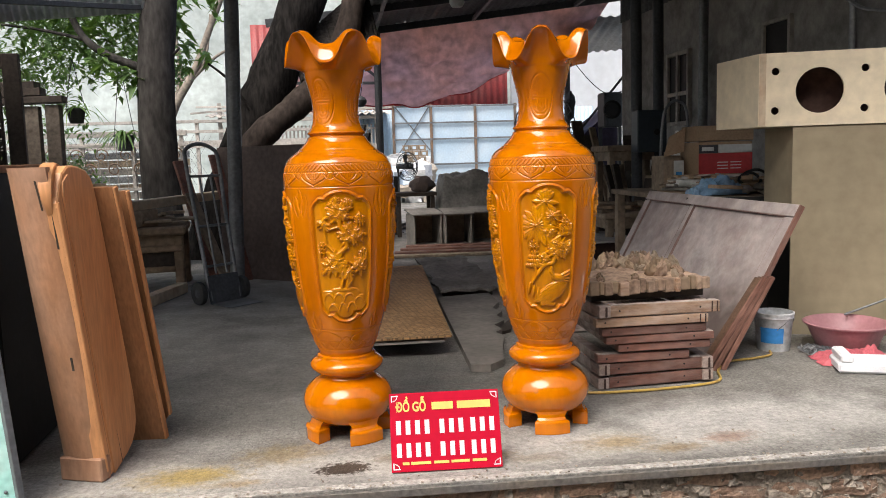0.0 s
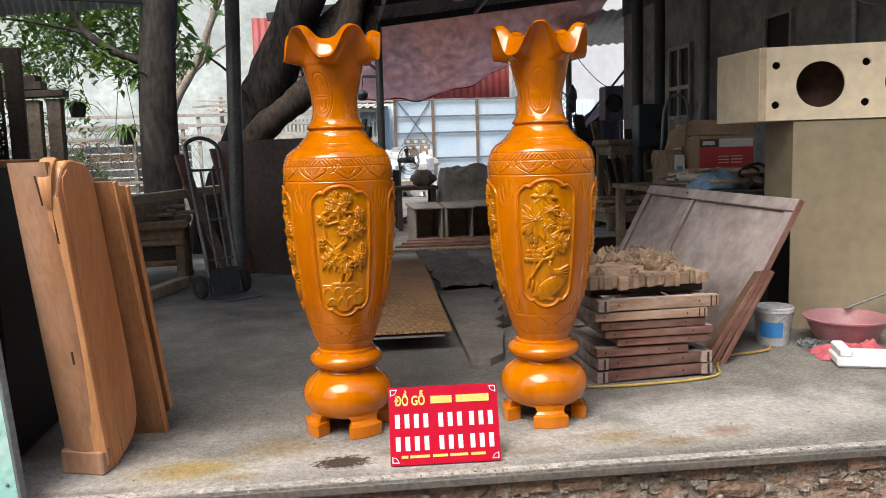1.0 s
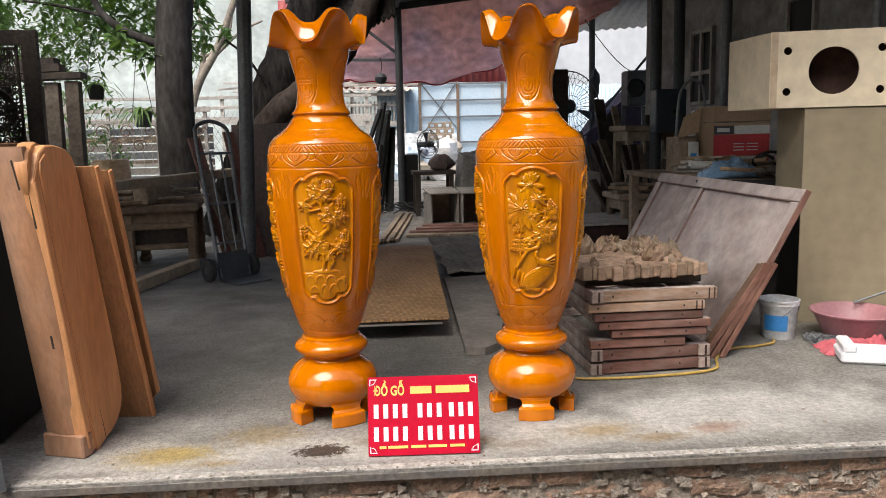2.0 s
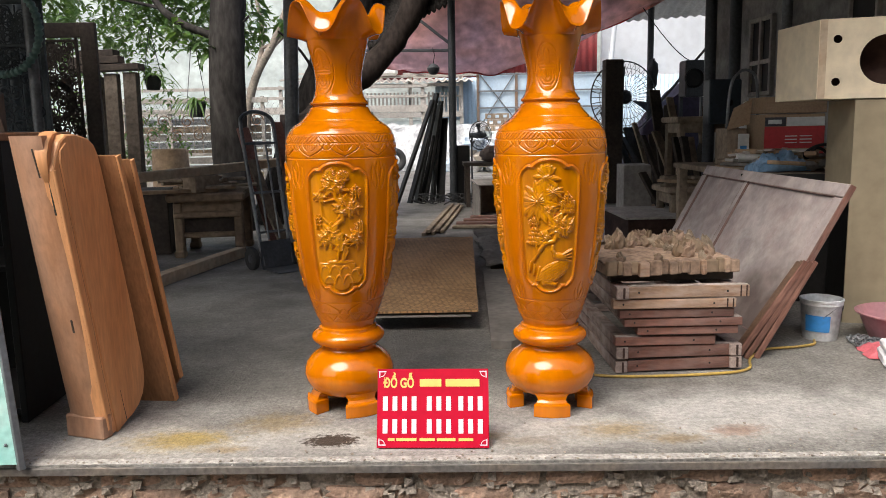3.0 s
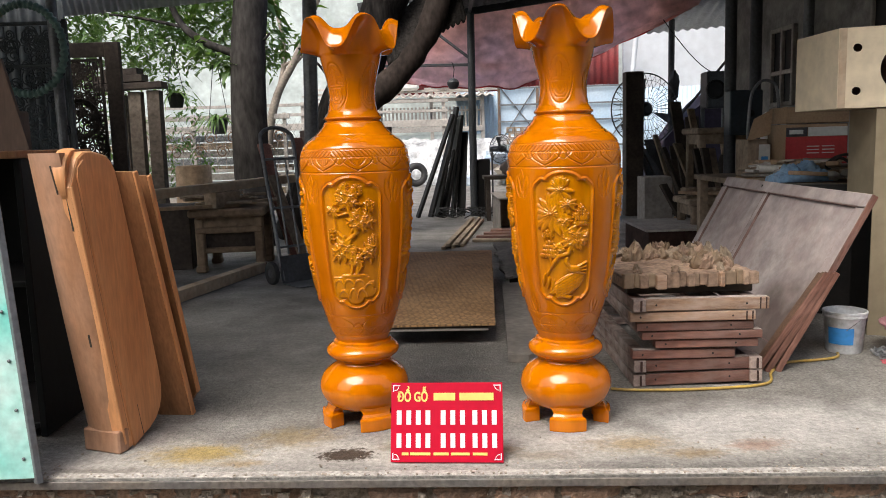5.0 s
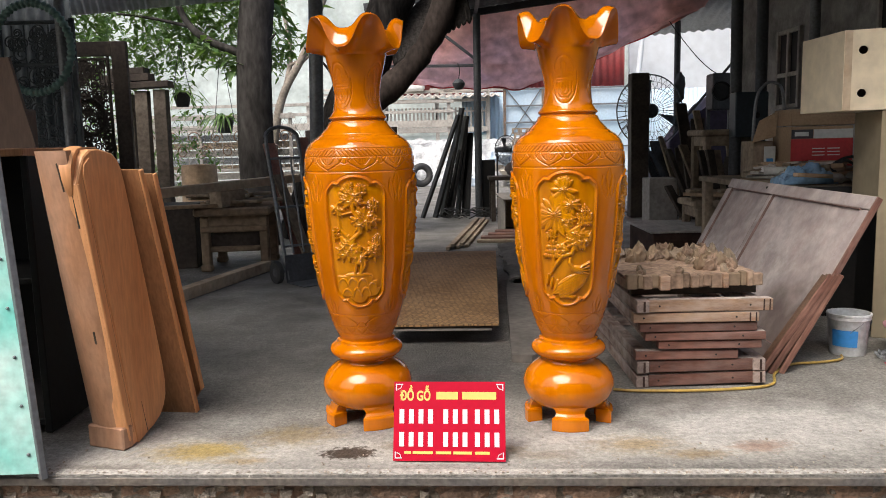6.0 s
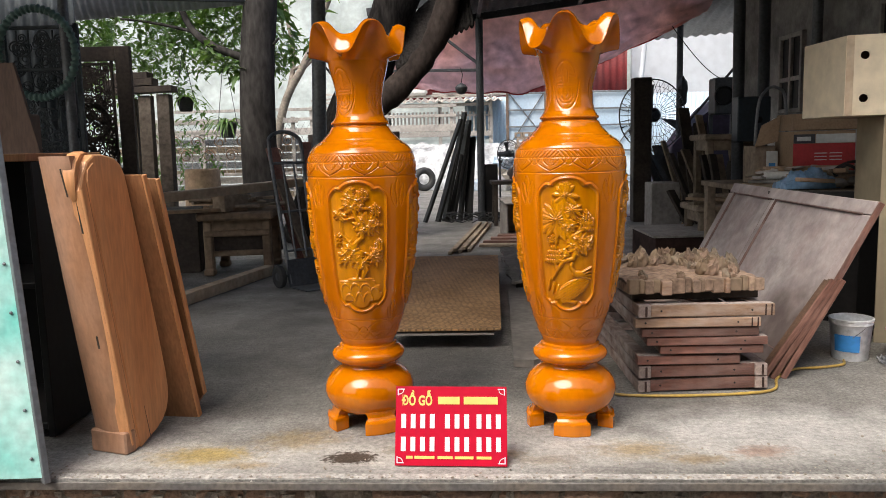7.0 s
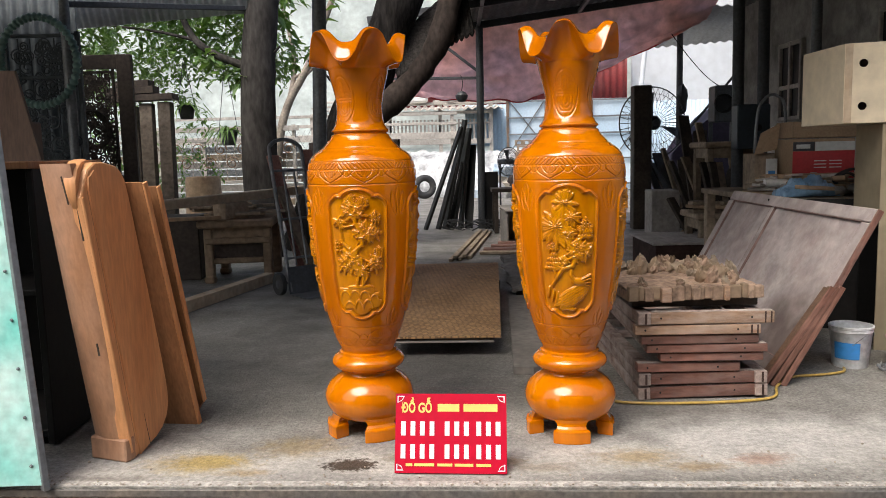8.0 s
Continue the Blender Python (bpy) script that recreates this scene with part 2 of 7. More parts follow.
def let_through(m, share, col, own=0.0):
    """Lets light through a thin sheet."""
    n, l, b = nodes_of(m)
    tr = n.new("ShaderNodeBsdfTranslucent")
    tr.inputs["Color"].default_value = (*col, 1)
    if own:
        hs = n.new("ShaderNodeHueSaturation")
        hs.inputs["Value"].default_value = own
        l.new(b.inputs["Base Color"].links[0].from_socket, hs.inputs["Color"])
        l.new(hs.outputs[0], tr.inputs["Color"])
    mx = n.new("ShaderNodeMixShader")
    mx.inputs[0].default_value = share
    out = n["Material Output"]
    l.new(b.outputs[0], mx.inputs[1])
    l.new(tr.outputs[0], mx.inputs[2])
    l.new(mx.outputs[0], out.inputs["Surface"])




def stain_or_shade(m, c, r, col, strength=0.7, rag=5.0, crisp=0.0):
    """A ragged patch of its own shape, stains or painted light and shade, at c (x, y), r = (rx, ry), mixed over the
    base colour.
    """
    n, l, b = nodes_of(m)
    old = b.inputs["Base Color"].links[0].from_socket
    tc = n.new("ShaderNodeTexCoord")
    mp = n.new("ShaderNodeMapping")
    mp.inputs["Location"].default_value = (-c[0] / r[0], -c[1] / r[1], 0)
    mp.inputs["Scale"].default_value = (1 / r[0], 1 / r[1], 0)
    l.new(tc.outputs["Object"], mp.inputs["Vector"])
    ln = n.new("ShaderNodeVectorMath")
    ln.operation = "LENGTH"
    l.new(mp.outputs[0], ln.inputs[0])
    nz_ = n.new("ShaderNodeTexNoise")
    nz_.inputs["Scale"].default_value, nz_.inputs["Detail"].default_value = rag / max(r), 9
    l.new(tc.outputs["Object"], nz_.inputs["Vector"])
    ad = n.new("ShaderNodeMath")
    ad.operation = "MULTIPLY_ADD"
    ad.inputs[1].default_value, ad.inputs[2].default_value = 1.6, -0.8
    l.new(nz_.outputs["Fac"], ad.inputs[0])
    sm = n.new("ShaderNodeMath")
    l.new(ln.outputs["Value"], sm.inputs[0])
    l.new(ad.outputs[0], sm.inputs[1])
    mr = n.new("ShaderNodeMapRange")
    mr.inputs["From Min"].default_value, mr.inputs["From Max"].default_value = 1.1 - 0.3 * crisp, 0.35 + 0.3 * crisp
    mr.inputs["To Min"].default_value, mr.inputs["To Max"].default_value = 0.0, strength
    l.new(sm.outputs[0], mr.inputs["Value"])
    mx = n.new("ShaderNodeMix")
    mx.data_type = "RGBA"
    l.new(mr.outputs[0], mx.inputs["Factor"])
    l.new(old, mx.inputs["A"])
    mx.inputs["B"].default_value = (*col, 1)
    l.new(mx.outputs["Result"], b.inputs["Base Color"])


def mottle(m, scale, low, high):
    """A broken-up value pattern of worn patches over the base colour."""
    n, l, b = nodes_of(m)
    old = b.inputs["Base Color"].links[0].from_socket
    tc = n.new("ShaderNodeTexCoord")
    nz_ = n.new("ShaderNodeTexNoise")
    nz_.inputs["Scale"].default_value, nz_.inputs["Detail"].default_value, nz_.inputs["Roughness"].default_value = scale, 10, 0.72
    l.new(tc.outputs["Object"], nz_.inputs["Vector"])
    mr = n.new("ShaderNodeMapRange")
    mr.inputs["From Min"].default_value, mr.inputs["From Max"].default_value = 0.36, 0.64
    mr.inputs["To Min"].default_value, mr.inputs["To Max"].default_value = low, high
    l.new(nz_.outputs["Fac"], mr.inputs["Value"])
    hs = n.new("ShaderNodeHueSaturation")
    l.new(old, hs.inputs["Color"])
    l.new(mr.outputs[0], hs.inputs["Value"])
    l.new(hs.outputs[0], b.inputs["Base Color"])


def dusted(m, scale, col, amount, stretch=(1, 1, 1)):
    """Patches of settled dust with ragged borders over the base colour."""
    n, l, b = nodes_of(m)
    old = b.inputs["Base Color"].links[0].from_socket
    tc = n.new("ShaderNodeTexCoord")
    mp = n.new("ShaderNodeMapping")
    mp.inputs["Scale"].default_value = stretch
    l.new(tc.outputs["Object"], mp.inputs["Vector"])
    nz_ = n.new("ShaderNodeTexNoise")
    nz_.inputs["Scale"].default_value, nz_.inputs["Detail"].default_value, nz_.inputs["Roughness"].default_value = scale, 9, 0.7
    l.new(mp.outputs[0], nz_.inputs["Vector"])
    mr = n.new("ShaderNodeMapRange")
    mr.inputs["From Min"].default_value, mr.inputs["From Max"].default_value = 0.44, 0.66
    mr.inputs["To Min"].default_value, mr.inputs["To Max"].default_value = 0.0, amount
    l.new(nz_.outputs["Fac"], mr.inputs["Value"])
    mx = n.new("ShaderNodeMix")
    mx.data_type = "RGBA"
    l.new(mr.outputs[0], mx.inputs["Factor"])
    l.new(old, mx.inputs["A"])
    mx.inputs["B"].default_value = (*col, 1)
    l.new(mx.outputs["Result"], b.inputs["Base Color"])


dusted(M_RED, 5, (0.34, 0.27, 0.24), 0.28, (1, 2, 3))
dusted(M_TAN, 6, (0.46, 0.37, 0.31), 0.6, (1, 2, 3))
dusted(M_DUST, 7, (0.48, 0.42, 0.38), 0.8)
dusted(M_DUSTY, 3.2, (0.36, 0.285, 0.265), 0.8, (1, 1, 1))
mottle(M_TARP, 2.2, 0.9, 1.1)
let_through(M_TARP, 0.75, (0.96, 0.71, 0.66), 1.6)
let_through(M_LEAF, 0.3, (0.20, 0.36, 0.05))
# Pale dusty front and darker inside also paint in the light's falloff.
stain_or_shade(M_FLOOR, (0.3, 2.80), (2.6, 0.19), (0.52, 0.50, 0.455), 0.7, 9)
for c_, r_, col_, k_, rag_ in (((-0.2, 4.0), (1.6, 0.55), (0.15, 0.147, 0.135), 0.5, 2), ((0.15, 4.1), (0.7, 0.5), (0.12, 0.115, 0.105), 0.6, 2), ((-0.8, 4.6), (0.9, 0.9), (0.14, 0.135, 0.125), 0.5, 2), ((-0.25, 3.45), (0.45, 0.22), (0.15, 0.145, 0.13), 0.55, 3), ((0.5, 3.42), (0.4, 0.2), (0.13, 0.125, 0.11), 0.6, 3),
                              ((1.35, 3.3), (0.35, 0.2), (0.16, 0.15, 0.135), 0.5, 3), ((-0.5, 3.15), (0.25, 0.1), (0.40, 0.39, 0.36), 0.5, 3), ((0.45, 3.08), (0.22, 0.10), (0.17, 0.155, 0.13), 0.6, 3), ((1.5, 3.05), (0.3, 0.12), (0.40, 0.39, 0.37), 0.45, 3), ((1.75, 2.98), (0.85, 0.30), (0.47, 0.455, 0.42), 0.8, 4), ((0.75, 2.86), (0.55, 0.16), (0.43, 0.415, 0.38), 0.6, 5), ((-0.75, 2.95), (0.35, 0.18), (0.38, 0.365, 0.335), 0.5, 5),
                              ((-0.52, 2.84), (0.24, 0.12), (0.33, 0.255, 0.12), 0.75, 6), ((-0.46, 2.86), (0.12, 0.05), (0.38, 0.29, 0.11), 0.5, 6), ((-0.18, 2.98), (0.19, 0.12), (0.27, 0.20, 0.085), 0.6, 4), ((-0.32, 2.74), (0.10, 0.035), (0.30, 0.20, 0.06), 0.6, 3), 
                              ((0.22, 2.86), (0.08, 0.05), (0.19, 0.14, 0.08), 0.6, 4), ((1.10, 2.82), (0.20, 0.10), (0.28, 0.20, 0.09), 0.55, 6), ((1.30, 2.72), (0.14, 0.05), (0.26, 0.18, 0.08), 0.7, 5), ((0.62, 2.80), (0.10, 0.05), (0.25, 0.18, 0.08), 0.6, 5), ((1.54, 2.77), (0.12, 0.06), (0.29, 0.16, 0.10), 0.6, 4), ((0.75, 2.74), (0.16, 0.05), (0.22, 0.18, 0.12), 0.6, 4), ((-0.8, 2.70), (0.2, 0.05), (0.16, 0.14, 0.11), 0.55, 4)):
    stain_or_shade(M_FLOOR, c_, r_, col_, k_, rag_)
stain_or_shade(M_FLOOR, (0.05, 2.795), (0.13, 0.075), (0.050, 0.034, 0.022), 0.95, 7, 0.8)
stain_or_shade(M_FLOOR, (-0.50, 2.845), (0.17, 0.085), (0.36, 0.26, 0.08), 0.6, 7, 0.6)
stain_or_shade(M_FLOOR, (1.12, 2.82), (0.12, 0.06), (0.30, 0.21, 0.08), 0.4, 7, 0.6)
stain_or_shade(M_FLOOR, (1.58, 2.80), (0.14, 0.05), (0.24, 0.16, 0.11), 0.4, 7, 0.6)
mottle(M_FLOOR, 7.0, 0.82, 1.15)
mottle(M_WALLW, 1.1, 0.82, 1.12)
mottle(M_DUSTY, 5.0, 0.75, 1.15)
# Dark lower part of the panel: thinner dust, with its shade painted in.
stain_or_shade(M_DUSTY, (0.16, 0.10), (0.34, 0.62), (0.095, 0.070, 0.062), 0.85, 2.2)
mottle(M_WALLG, 2.2, 0.6, 1.3)
mottle(M_FLOOR, 40.0, 0.70, 1.22)
mottle(M_FLOOR, 130.0, 0.86, 1.12)
mottle(M_MDF, 3.0, 0.9, 1.06)
mottle(M_WOODD, 6.0, 0.82, 1.12)

M_WEAVE = surf("woven bamboo", (0.50, 0.305, 0.14), (0.37, 0.215, 0.095), 0.6, big=3, fine=40, bump=0.0, vary=0.2)
n_, l_, b_ = nodes_of(M_WEAVE)
tc_ = n_.new("ShaderNodeTexCoord")
mp_ = n_.new("ShaderNodeMapping")
mp_.inputs["Rotation"].default_value = (0, 0, radians(38))
l_.new(tc_.outputs["Object"], mp_.inputs["Vector"])
bt_ = n_.new("ShaderNodeTexBrick")
bt_.offset, bt_.inputs["Scale"].default_value, bt_.inputs["Mortar Size"].default_value = 0.5, 11, 0.035
bt_.inputs["Color1"].default_value, bt_.inputs["Color2"].default_value, bt_.inputs["Mortar"].default_value = (1, 1, 1, 1), (0.6, 0.6, 0.6, 1), (0.25, 0.25, 0.25, 1)
l_.new(mp_.outputs[0], bt_.inputs["Vector"])
mx_ = n_.new("ShaderNodeMix")
mx_.data_type, mx_.blend_type, mx_.inputs["Factor"].default_value = "RGBA", "MULTIPLY", 0.8
l_.new(b_.inputs["Base Color"].links[0].from_socket, mx_.inputs["A"])
l_.new(bt_.outputs["Color"], mx_.inputs["B"])
l_.new(mx_.outputs["Result"], b_.inputs["Base Color"])
bp_ = n_.new("ShaderNodeBump")
bp_.inputs["Strength"].default_value, bp_.inputs["Distance"].default_value = 0.6, 0.004
l_.new(bt_.outputs["Color"], bp_.inputs["Height"])
l_.new(bp_.outputs[0], b_.inputs["Normal"])

# ---- mesh helpers ----
def _chamfer_faces():
    cs = [(x, y, z) for x in (-1, 1) for y in (-1, 1) for z in (-1, 1)]
    co = {}
    for ci, c in enumerate(cs):
        for a in range(3):
            co[ci * 3 + a] = np.array([c[k] * (1.0 if k == a else 0.7) for k in range(3)])
    fs = []
    for a in range(3):
        u, v = [k for k in range(3) if k != a]
        for s in (-1, 1):
            loop = []
            for su, sv in ((-1, -1), (1, -1), (1, 1), (-1, 1)):
                c = [0, 0, 0]
                c[a], c[u], c[v] = s, su, sv
                loop.append(cs.index(tuple(c)) * 3 + a)
            fs.append(loop)
    for k in range(3):
        a, b = [q for q in range(3) if q != k]
        for sa in (-1, 1):
            for sb in (-1, 1):
                c1, c2 = [0, 0, 0], [0, 0, 0]
                c1[k], c1[a], c1[b] = -1, sa, sb
                c2[k], c2[a], c2[b] = 1, sa, sb
                i1, i2 = cs.index(tuple(c1)), cs.index(tuple(c2))
                fs.append([i1 * 3 + a, i2 * 3 + a, i2 * 3 + b, i1 * 3 + b])
    for ci in range(8):
        fs.append([ci * 3, ci * 3 + 1, ci * 3 + 2])
    out = []
    for f in fs:
        p = [co[i] for i in f]
        nrm = np.cross(p[1] - p[0], p[2] - p[0])
        out.append(f if np.dot(nrm, sum(p)) > 0 else f[::-1])
    return cs, out


CORNERS, CHAMFER = _chamfer_faces()


class Geo:
    """Collects vertices and faces of one mesh."""

    def __init__(self):
        self.v, self.f = [], []

    def add(self, verts, faces):
        o = len(self.v)
        self.v.extend([tuple(p) for p in verts])
        self.f.extend([tuple(i + o for i in f) for f in faces])
        return self

    def box(self, c, size, rot=None, bev=0.004, m=None):
        """A chamfered box of that size round c; rot: degrees (x, y, z)."""
        h = [s / 2 for s in size]
        b = min(bev, min(h) * 0.45)
        t = Matrix.LocRotScale(Vector(c), Euler([radians(a) for a in rot]) if rot else None, None)
        if m:
            t = m @ t
        vs = []
        for cn in CORNERS:
            for a in range(3):
                vs.append(t @ Vector([cn[k] * (h[k] if k == a else h[k] - b) for k in range(3)]))
        return self.add(vs, CHAMFER)

    def beam(self, a, b, w, h, roll=0.0, bev=0.004):
        """A squared timber from a to b, w wide and h high."""
        a, b = Vector(a), Vector(b)
        d = b - a
        q = d.to_track_quat("Y", "Z")
        t = Matrix.Translation((a + b) / 2) @ q.to_matrix().to_4x4() @ pose(0, 0, 0, 0, roll, 0)
        return self.box((0, 0, 0), (w, d.length, h), bev=bev, m=t)

    def tube(self, pts, rad, seg=10, cap=True):
        """A tube along points; rad: one radius or one a point."""
        pts = [Vector(p) for p in pts]
        n = len(pts)
        rad = [rad] * n if isinstance(rad, (int, float)) else rad
        vs, fs = [], []
        up = Vector((0.13, 0.27, 0.95)).normalized()
        for i, p in enumerate(pts):
            d = (pts[min(i + 1, n - 1)] - pts[max(i - 1, 0)]).normalized()
            if abs(d.dot(up)) > 0.97:
                up = Vector((0.9, 0.3, 0.1)).normalized()
            x = d.cross(up).normalized()
            y = x.cross(d)
            up = y
            for k in range(seg):
                a = 2 * math.pi * k / seg
                vs.append(p + (x * math.cos(a) + y * math.sin(a)) * rad[i])
        for i in range(n - 1):
            for k in range(seg):
                k2 = (k + 1) % seg
                fs.append((i * seg + k, i * seg + k2, (i + 1) * seg + k2, (i + 1) * seg + k))
        if cap:
            fs.append(tuple(range(seg))[::-1])
            fs.append(tuple((n - 1) * seg + k for k in range(seg)))
        return self.add(vs, fs)

    def lathe(self, prof, seg=48, c=(0, 0, 0), cap=False):
        """A body turned about the upright axis at c; prof: (radius, height) from below."""
        vs, fs = [], []
        for r, z in prof:
            for k in range(seg):
                a = 2 * math.pi * k / seg
                vs.append((c[0] + r * math.cos(a), c[1] + r * math.sin(a), c[2] + z))
        for i in range(len(prof) - 1):
            for k in range(seg):
                k2 = (k + 1) % seg
                fs.append((i * seg + k, i * seg + k2, (i + 1) * seg + k2, (i + 1) * seg + k))
        if cap:
            fs.append(tuple(range(seg))[::-1])
            fs.append(tuple((len(prof) - 1) * seg + k for k in range(seg)))
        return self.add(vs, fs)

    def sheet(self, fn, nu, nv):
        """A surface fn(u, v), u and v from 0 to 1."""
        vs = [fn(i / nu, j / nv) for j in range(nv + 1) for i in range(nu + 1)]
        w = nu + 1
        fs = [(j * w + i, j * w + i + 1, (j + 1) * w + i + 1, (j + 1) * w + i) for j in range(nv) for i in range(nu)]
        return self.add(vs, fs)

    def prism(self, outline, depth, m=None):
        """A plate: an outline in x, z, pushed back along y."""
        n = len(outline)
        vs = [Vector((x, 0, z)) for x, z in outline] + [Vector((x, depth, z)) for x, z in outline]
        if m:
            vs = [m @ p for p in vs]
        fs = [tuple(range(n)), tuple(range(n, 2 * n))[::-1]]
        fs += [(i, i + n, (i + 1) % n + n, (i + 1) % n) for i in range(n)]
        return self.add(vs, fs)

    def mesh(self, name, mat, smooth=False):
        me = bpy.data.meshes.new(name)
        me.from_pydata(self.v, [], self.f)
        me.materials.append(mat)
        if smooth:
            me.polygons.foreach_set("use_smooth", [True] * len(me.polygons))
            me.set_sharp_from_angle(angle=radians(42))
        me.update()
        return me


def part(name, geo, mat, parent, label="", smooth=False, m=None):
    """One mesh object under a thing or a part."""
    ob = new(name, geo.mesh(name, mat, smooth))
    ob.parent = parent
    if m:
        ob.matrix_basis = m
    return tagged(ob, label) if label else ob


def thing(name, at, label, category, group="", rz=0.0, m=None):
    """An Empty at the base of a thing."""
    ob = new(name)
    ob.empty_display_size = 0.1
    ob.matrix_basis = m if m else pose(*at, 0, 0, rz)
    return tagged(ob, label, category, group)


def solid(name, geo, mat, label, category, kind="", smooth=False, at=(0, 0, 0), rz=0.0, group=""):
    """A thing that is one mesh."""
    ob = new(name, geo.mesh(name, mat, smooth))
    ob.matrix_basis = pose(*at, 0, 0, rz)
    return tagged(ob, label, category, group, kind)


def thicken(ob, t):
    md = ob.modifiers.new("thick", "SOLIDIFY")
    md.thickness, md.offset = t, 0
    return ob


def edge_y(x):
    return 2.605 - 0.05 * x


g = Geo()
g.add([(-9, edge_y(-9), 0), (10, edge_y(10), 0), (10, 27, 0), (-9, 27, 0), (-9, edge_y(-9), -0.034), (10, edge_y(10), -0.034), (10, 27, -0.034), (-9, 27, -0.034)],
      [(0, 1, 2, 3), (4, 7, 6, 5), (0, 4, 5, 1), (1, 5, 6, 2), (2, 6, 7, 3), (3, 7, 4, 0)])
floor = solid("floor", g, M_FLOOR, "worn grey concrete workshop floor with stains and painted light falloff", "floor", "structure")

g = Geo().add([(-600, -600, -0.62), (600, -600, -0.62), (600, 600, -0.62), (-600, 600, -0.62)], [(0, 1, 2, 3)])
solid("ground", g, M_GROUND, "bare trodden yard ground below the floor", "ground", "structure")


def lip(u, v):
    x = -3 + 7 * u
    k = noise.noise(Vector((x * 9, 1.7, 0))) * 0.010 + noise.noise(Vector((x * 31, 4.7, 0))) * 0.007 + noise.noise(Vector((x * 80, 2.7, 0))) * 0.004
    y = edge_y(x)
    pit = 0.006 * max(0, noise.noise(Vector((x * 45, v * 5, 8))))
    if v < 0.15:
        return (x, y + 0.003 + k * 0.4, -0.012)
    return (x, y + 0.002 + 0.05 * (v - 0.15) + k * (1 - v), 0.0030 + 0.0025 * noise.noise(Vector((x * 30, v * 9, 0))) * (1 - v) - pit * (1 - v) - 0.004 * (v < 0.3))


solid("trim", Geo().sheet(lip, 1600, 8), M_EDGE, "chipped rough concrete lip along the floor edge", "edge", "structure", smooth=True)
grit = Geo()
grg = random.Random(17)
for k in range(520):
    x, r = grg.uniform(-1.5, 2.4), 0.0012 + 0.0035 * grg.random() ** 3
    off = 0.01 + 0.40 * grg.random() ** 6
    n8 = [Vector((sx * r * grg.uniform(0.5, 1.3), sy * r * grg.uniform(0.5, 1.3), sz * r * grg.uniform(0.4, 0.8))) + Vector((x, edge_y(x) + off, 0.0035 + r * 0.4)) for sx in (-1, 1) for sy in (-1, 1) for sz in (-1, 1)]
    grit.add(n8, [(0, 1, 3, 2), (4, 6, 7, 5), (0, 4, 5, 1), (2, 3, 7, 6), (0, 2, 6, 4), (1, 5, 7, 3)])
solid("grit", grit, M_MORTAR, "loose grit scattered along the floor edge", "grit", "stuff")
g = Geo()
a, b = Vector((-5, edge_y(-5) - 0.007, -0.021)), Vector((5, edge_y(5) - 0.007, -0.021))
g.beam(a, b, 0.010, 0.028, bev=0.002)
solid("trim", g, M_STRIP, "rust-streaked steel angle along the floor edge", "edge", "structure")

# brick plinth below the floor
g = Geo()
g.beam((-6, edge_y(-6) + 0.16, -0.330), (6, edge_y(6) + 0.16, -0.330), 0.22, 0.585, bev=0.003)
plinth = solid("wall_front", g, M_MORTAR, "crumbling brick plinth under the floor edge", "wall", "structure")

# far walls
def corrugated(name, p, q, z0, z1, pitch, amp, mat, label, nz=2):
    p, q = Vector(p), Vector(q)
    d = (q - p)
    n = int(d.length / pitch * 8)
    nrm = Vector((-d.y, d.x, 0)).normalized()

    def fn(u, v):
        s = p + d * u + nrm * amp * math.sin(2 * math.pi * u * d.length / pitch)
        return (s.x, s.y, z0 + (z1 - z0) * v)
    ob = solid(name, Geo().sheet(fn, n, nz), mat, label, "wall", "structure", smooth=True)
    return thicken(ob, 0.004)


g = Geo().box((-2, 26.1, 3.0), (44, 0.2, 8.0), bev=0.01)
solid("wall_north", g, M_WALLW, "tall weathered whitewashed wall behind the yard", "wall", "structure")
g = Geo().box((8.6, 24.4, 3.0), (5.2, 0.2, 8.0), bev=0.01)
solid("wall_white", g, M_WALLB, "bright whitewashed house wall beyond the yard", "wall", "structure")
solid("white_pole", Geo().tube([(0, 0, 0), (0.45, 0, 4.6)], 0.07, 10), M_WALLB, "white pole leaning on the far wall", "pole", smooth=True, at=(5.75, 23.3, 0))
g = Geo().box((4.30, 7.75, 2.2), (0.2, 5.7, 4.6), bev=0.01)
solid("wall_east", g, M_WALLG, "dim grey rendered side wall", "wall", "structure")
corrugated("wall_gable", (4.175, 10.58, 0), (4.175, 4.95, 0), 2.86, 4.4, 0.11, 0.014, M_ROOF, "sooty corrugated sheet above the side wall")
corrugated("wall_red", (-1.8, 23.6, 0), (5.7, 23.6, 0), 2.45, 5.0, 0.2, 0.02, M_REDSH, "faded red corrugated metal sheet wall")
corrugated("wall_blue", (0.9, 22.5, 0), (8.0, 22.5, 0), 0.0, 2.46, 0.12, 0.012, M_BLUESH, "pale blue corrugated fence sheets")

# Unseen walls behind the camera, added to shape sky light and reflections.
g = Geo().box((-12.6, -7.0, 0.7), (24, 0.3, 2.6), bev=0.01)
solid("wall_block_low", g, M_BLOCKER, "unseen low dark wall added to block sky light", "wall", "structure")
g = Geo().box((3.0, -5.4, 3.2), (16.0, 0.4, 7.6), bev=0.01)
solid("wall_block_tall", g, M_BLOCKER, "unseen tall dark wall added to block sky light", "wall", "structure")

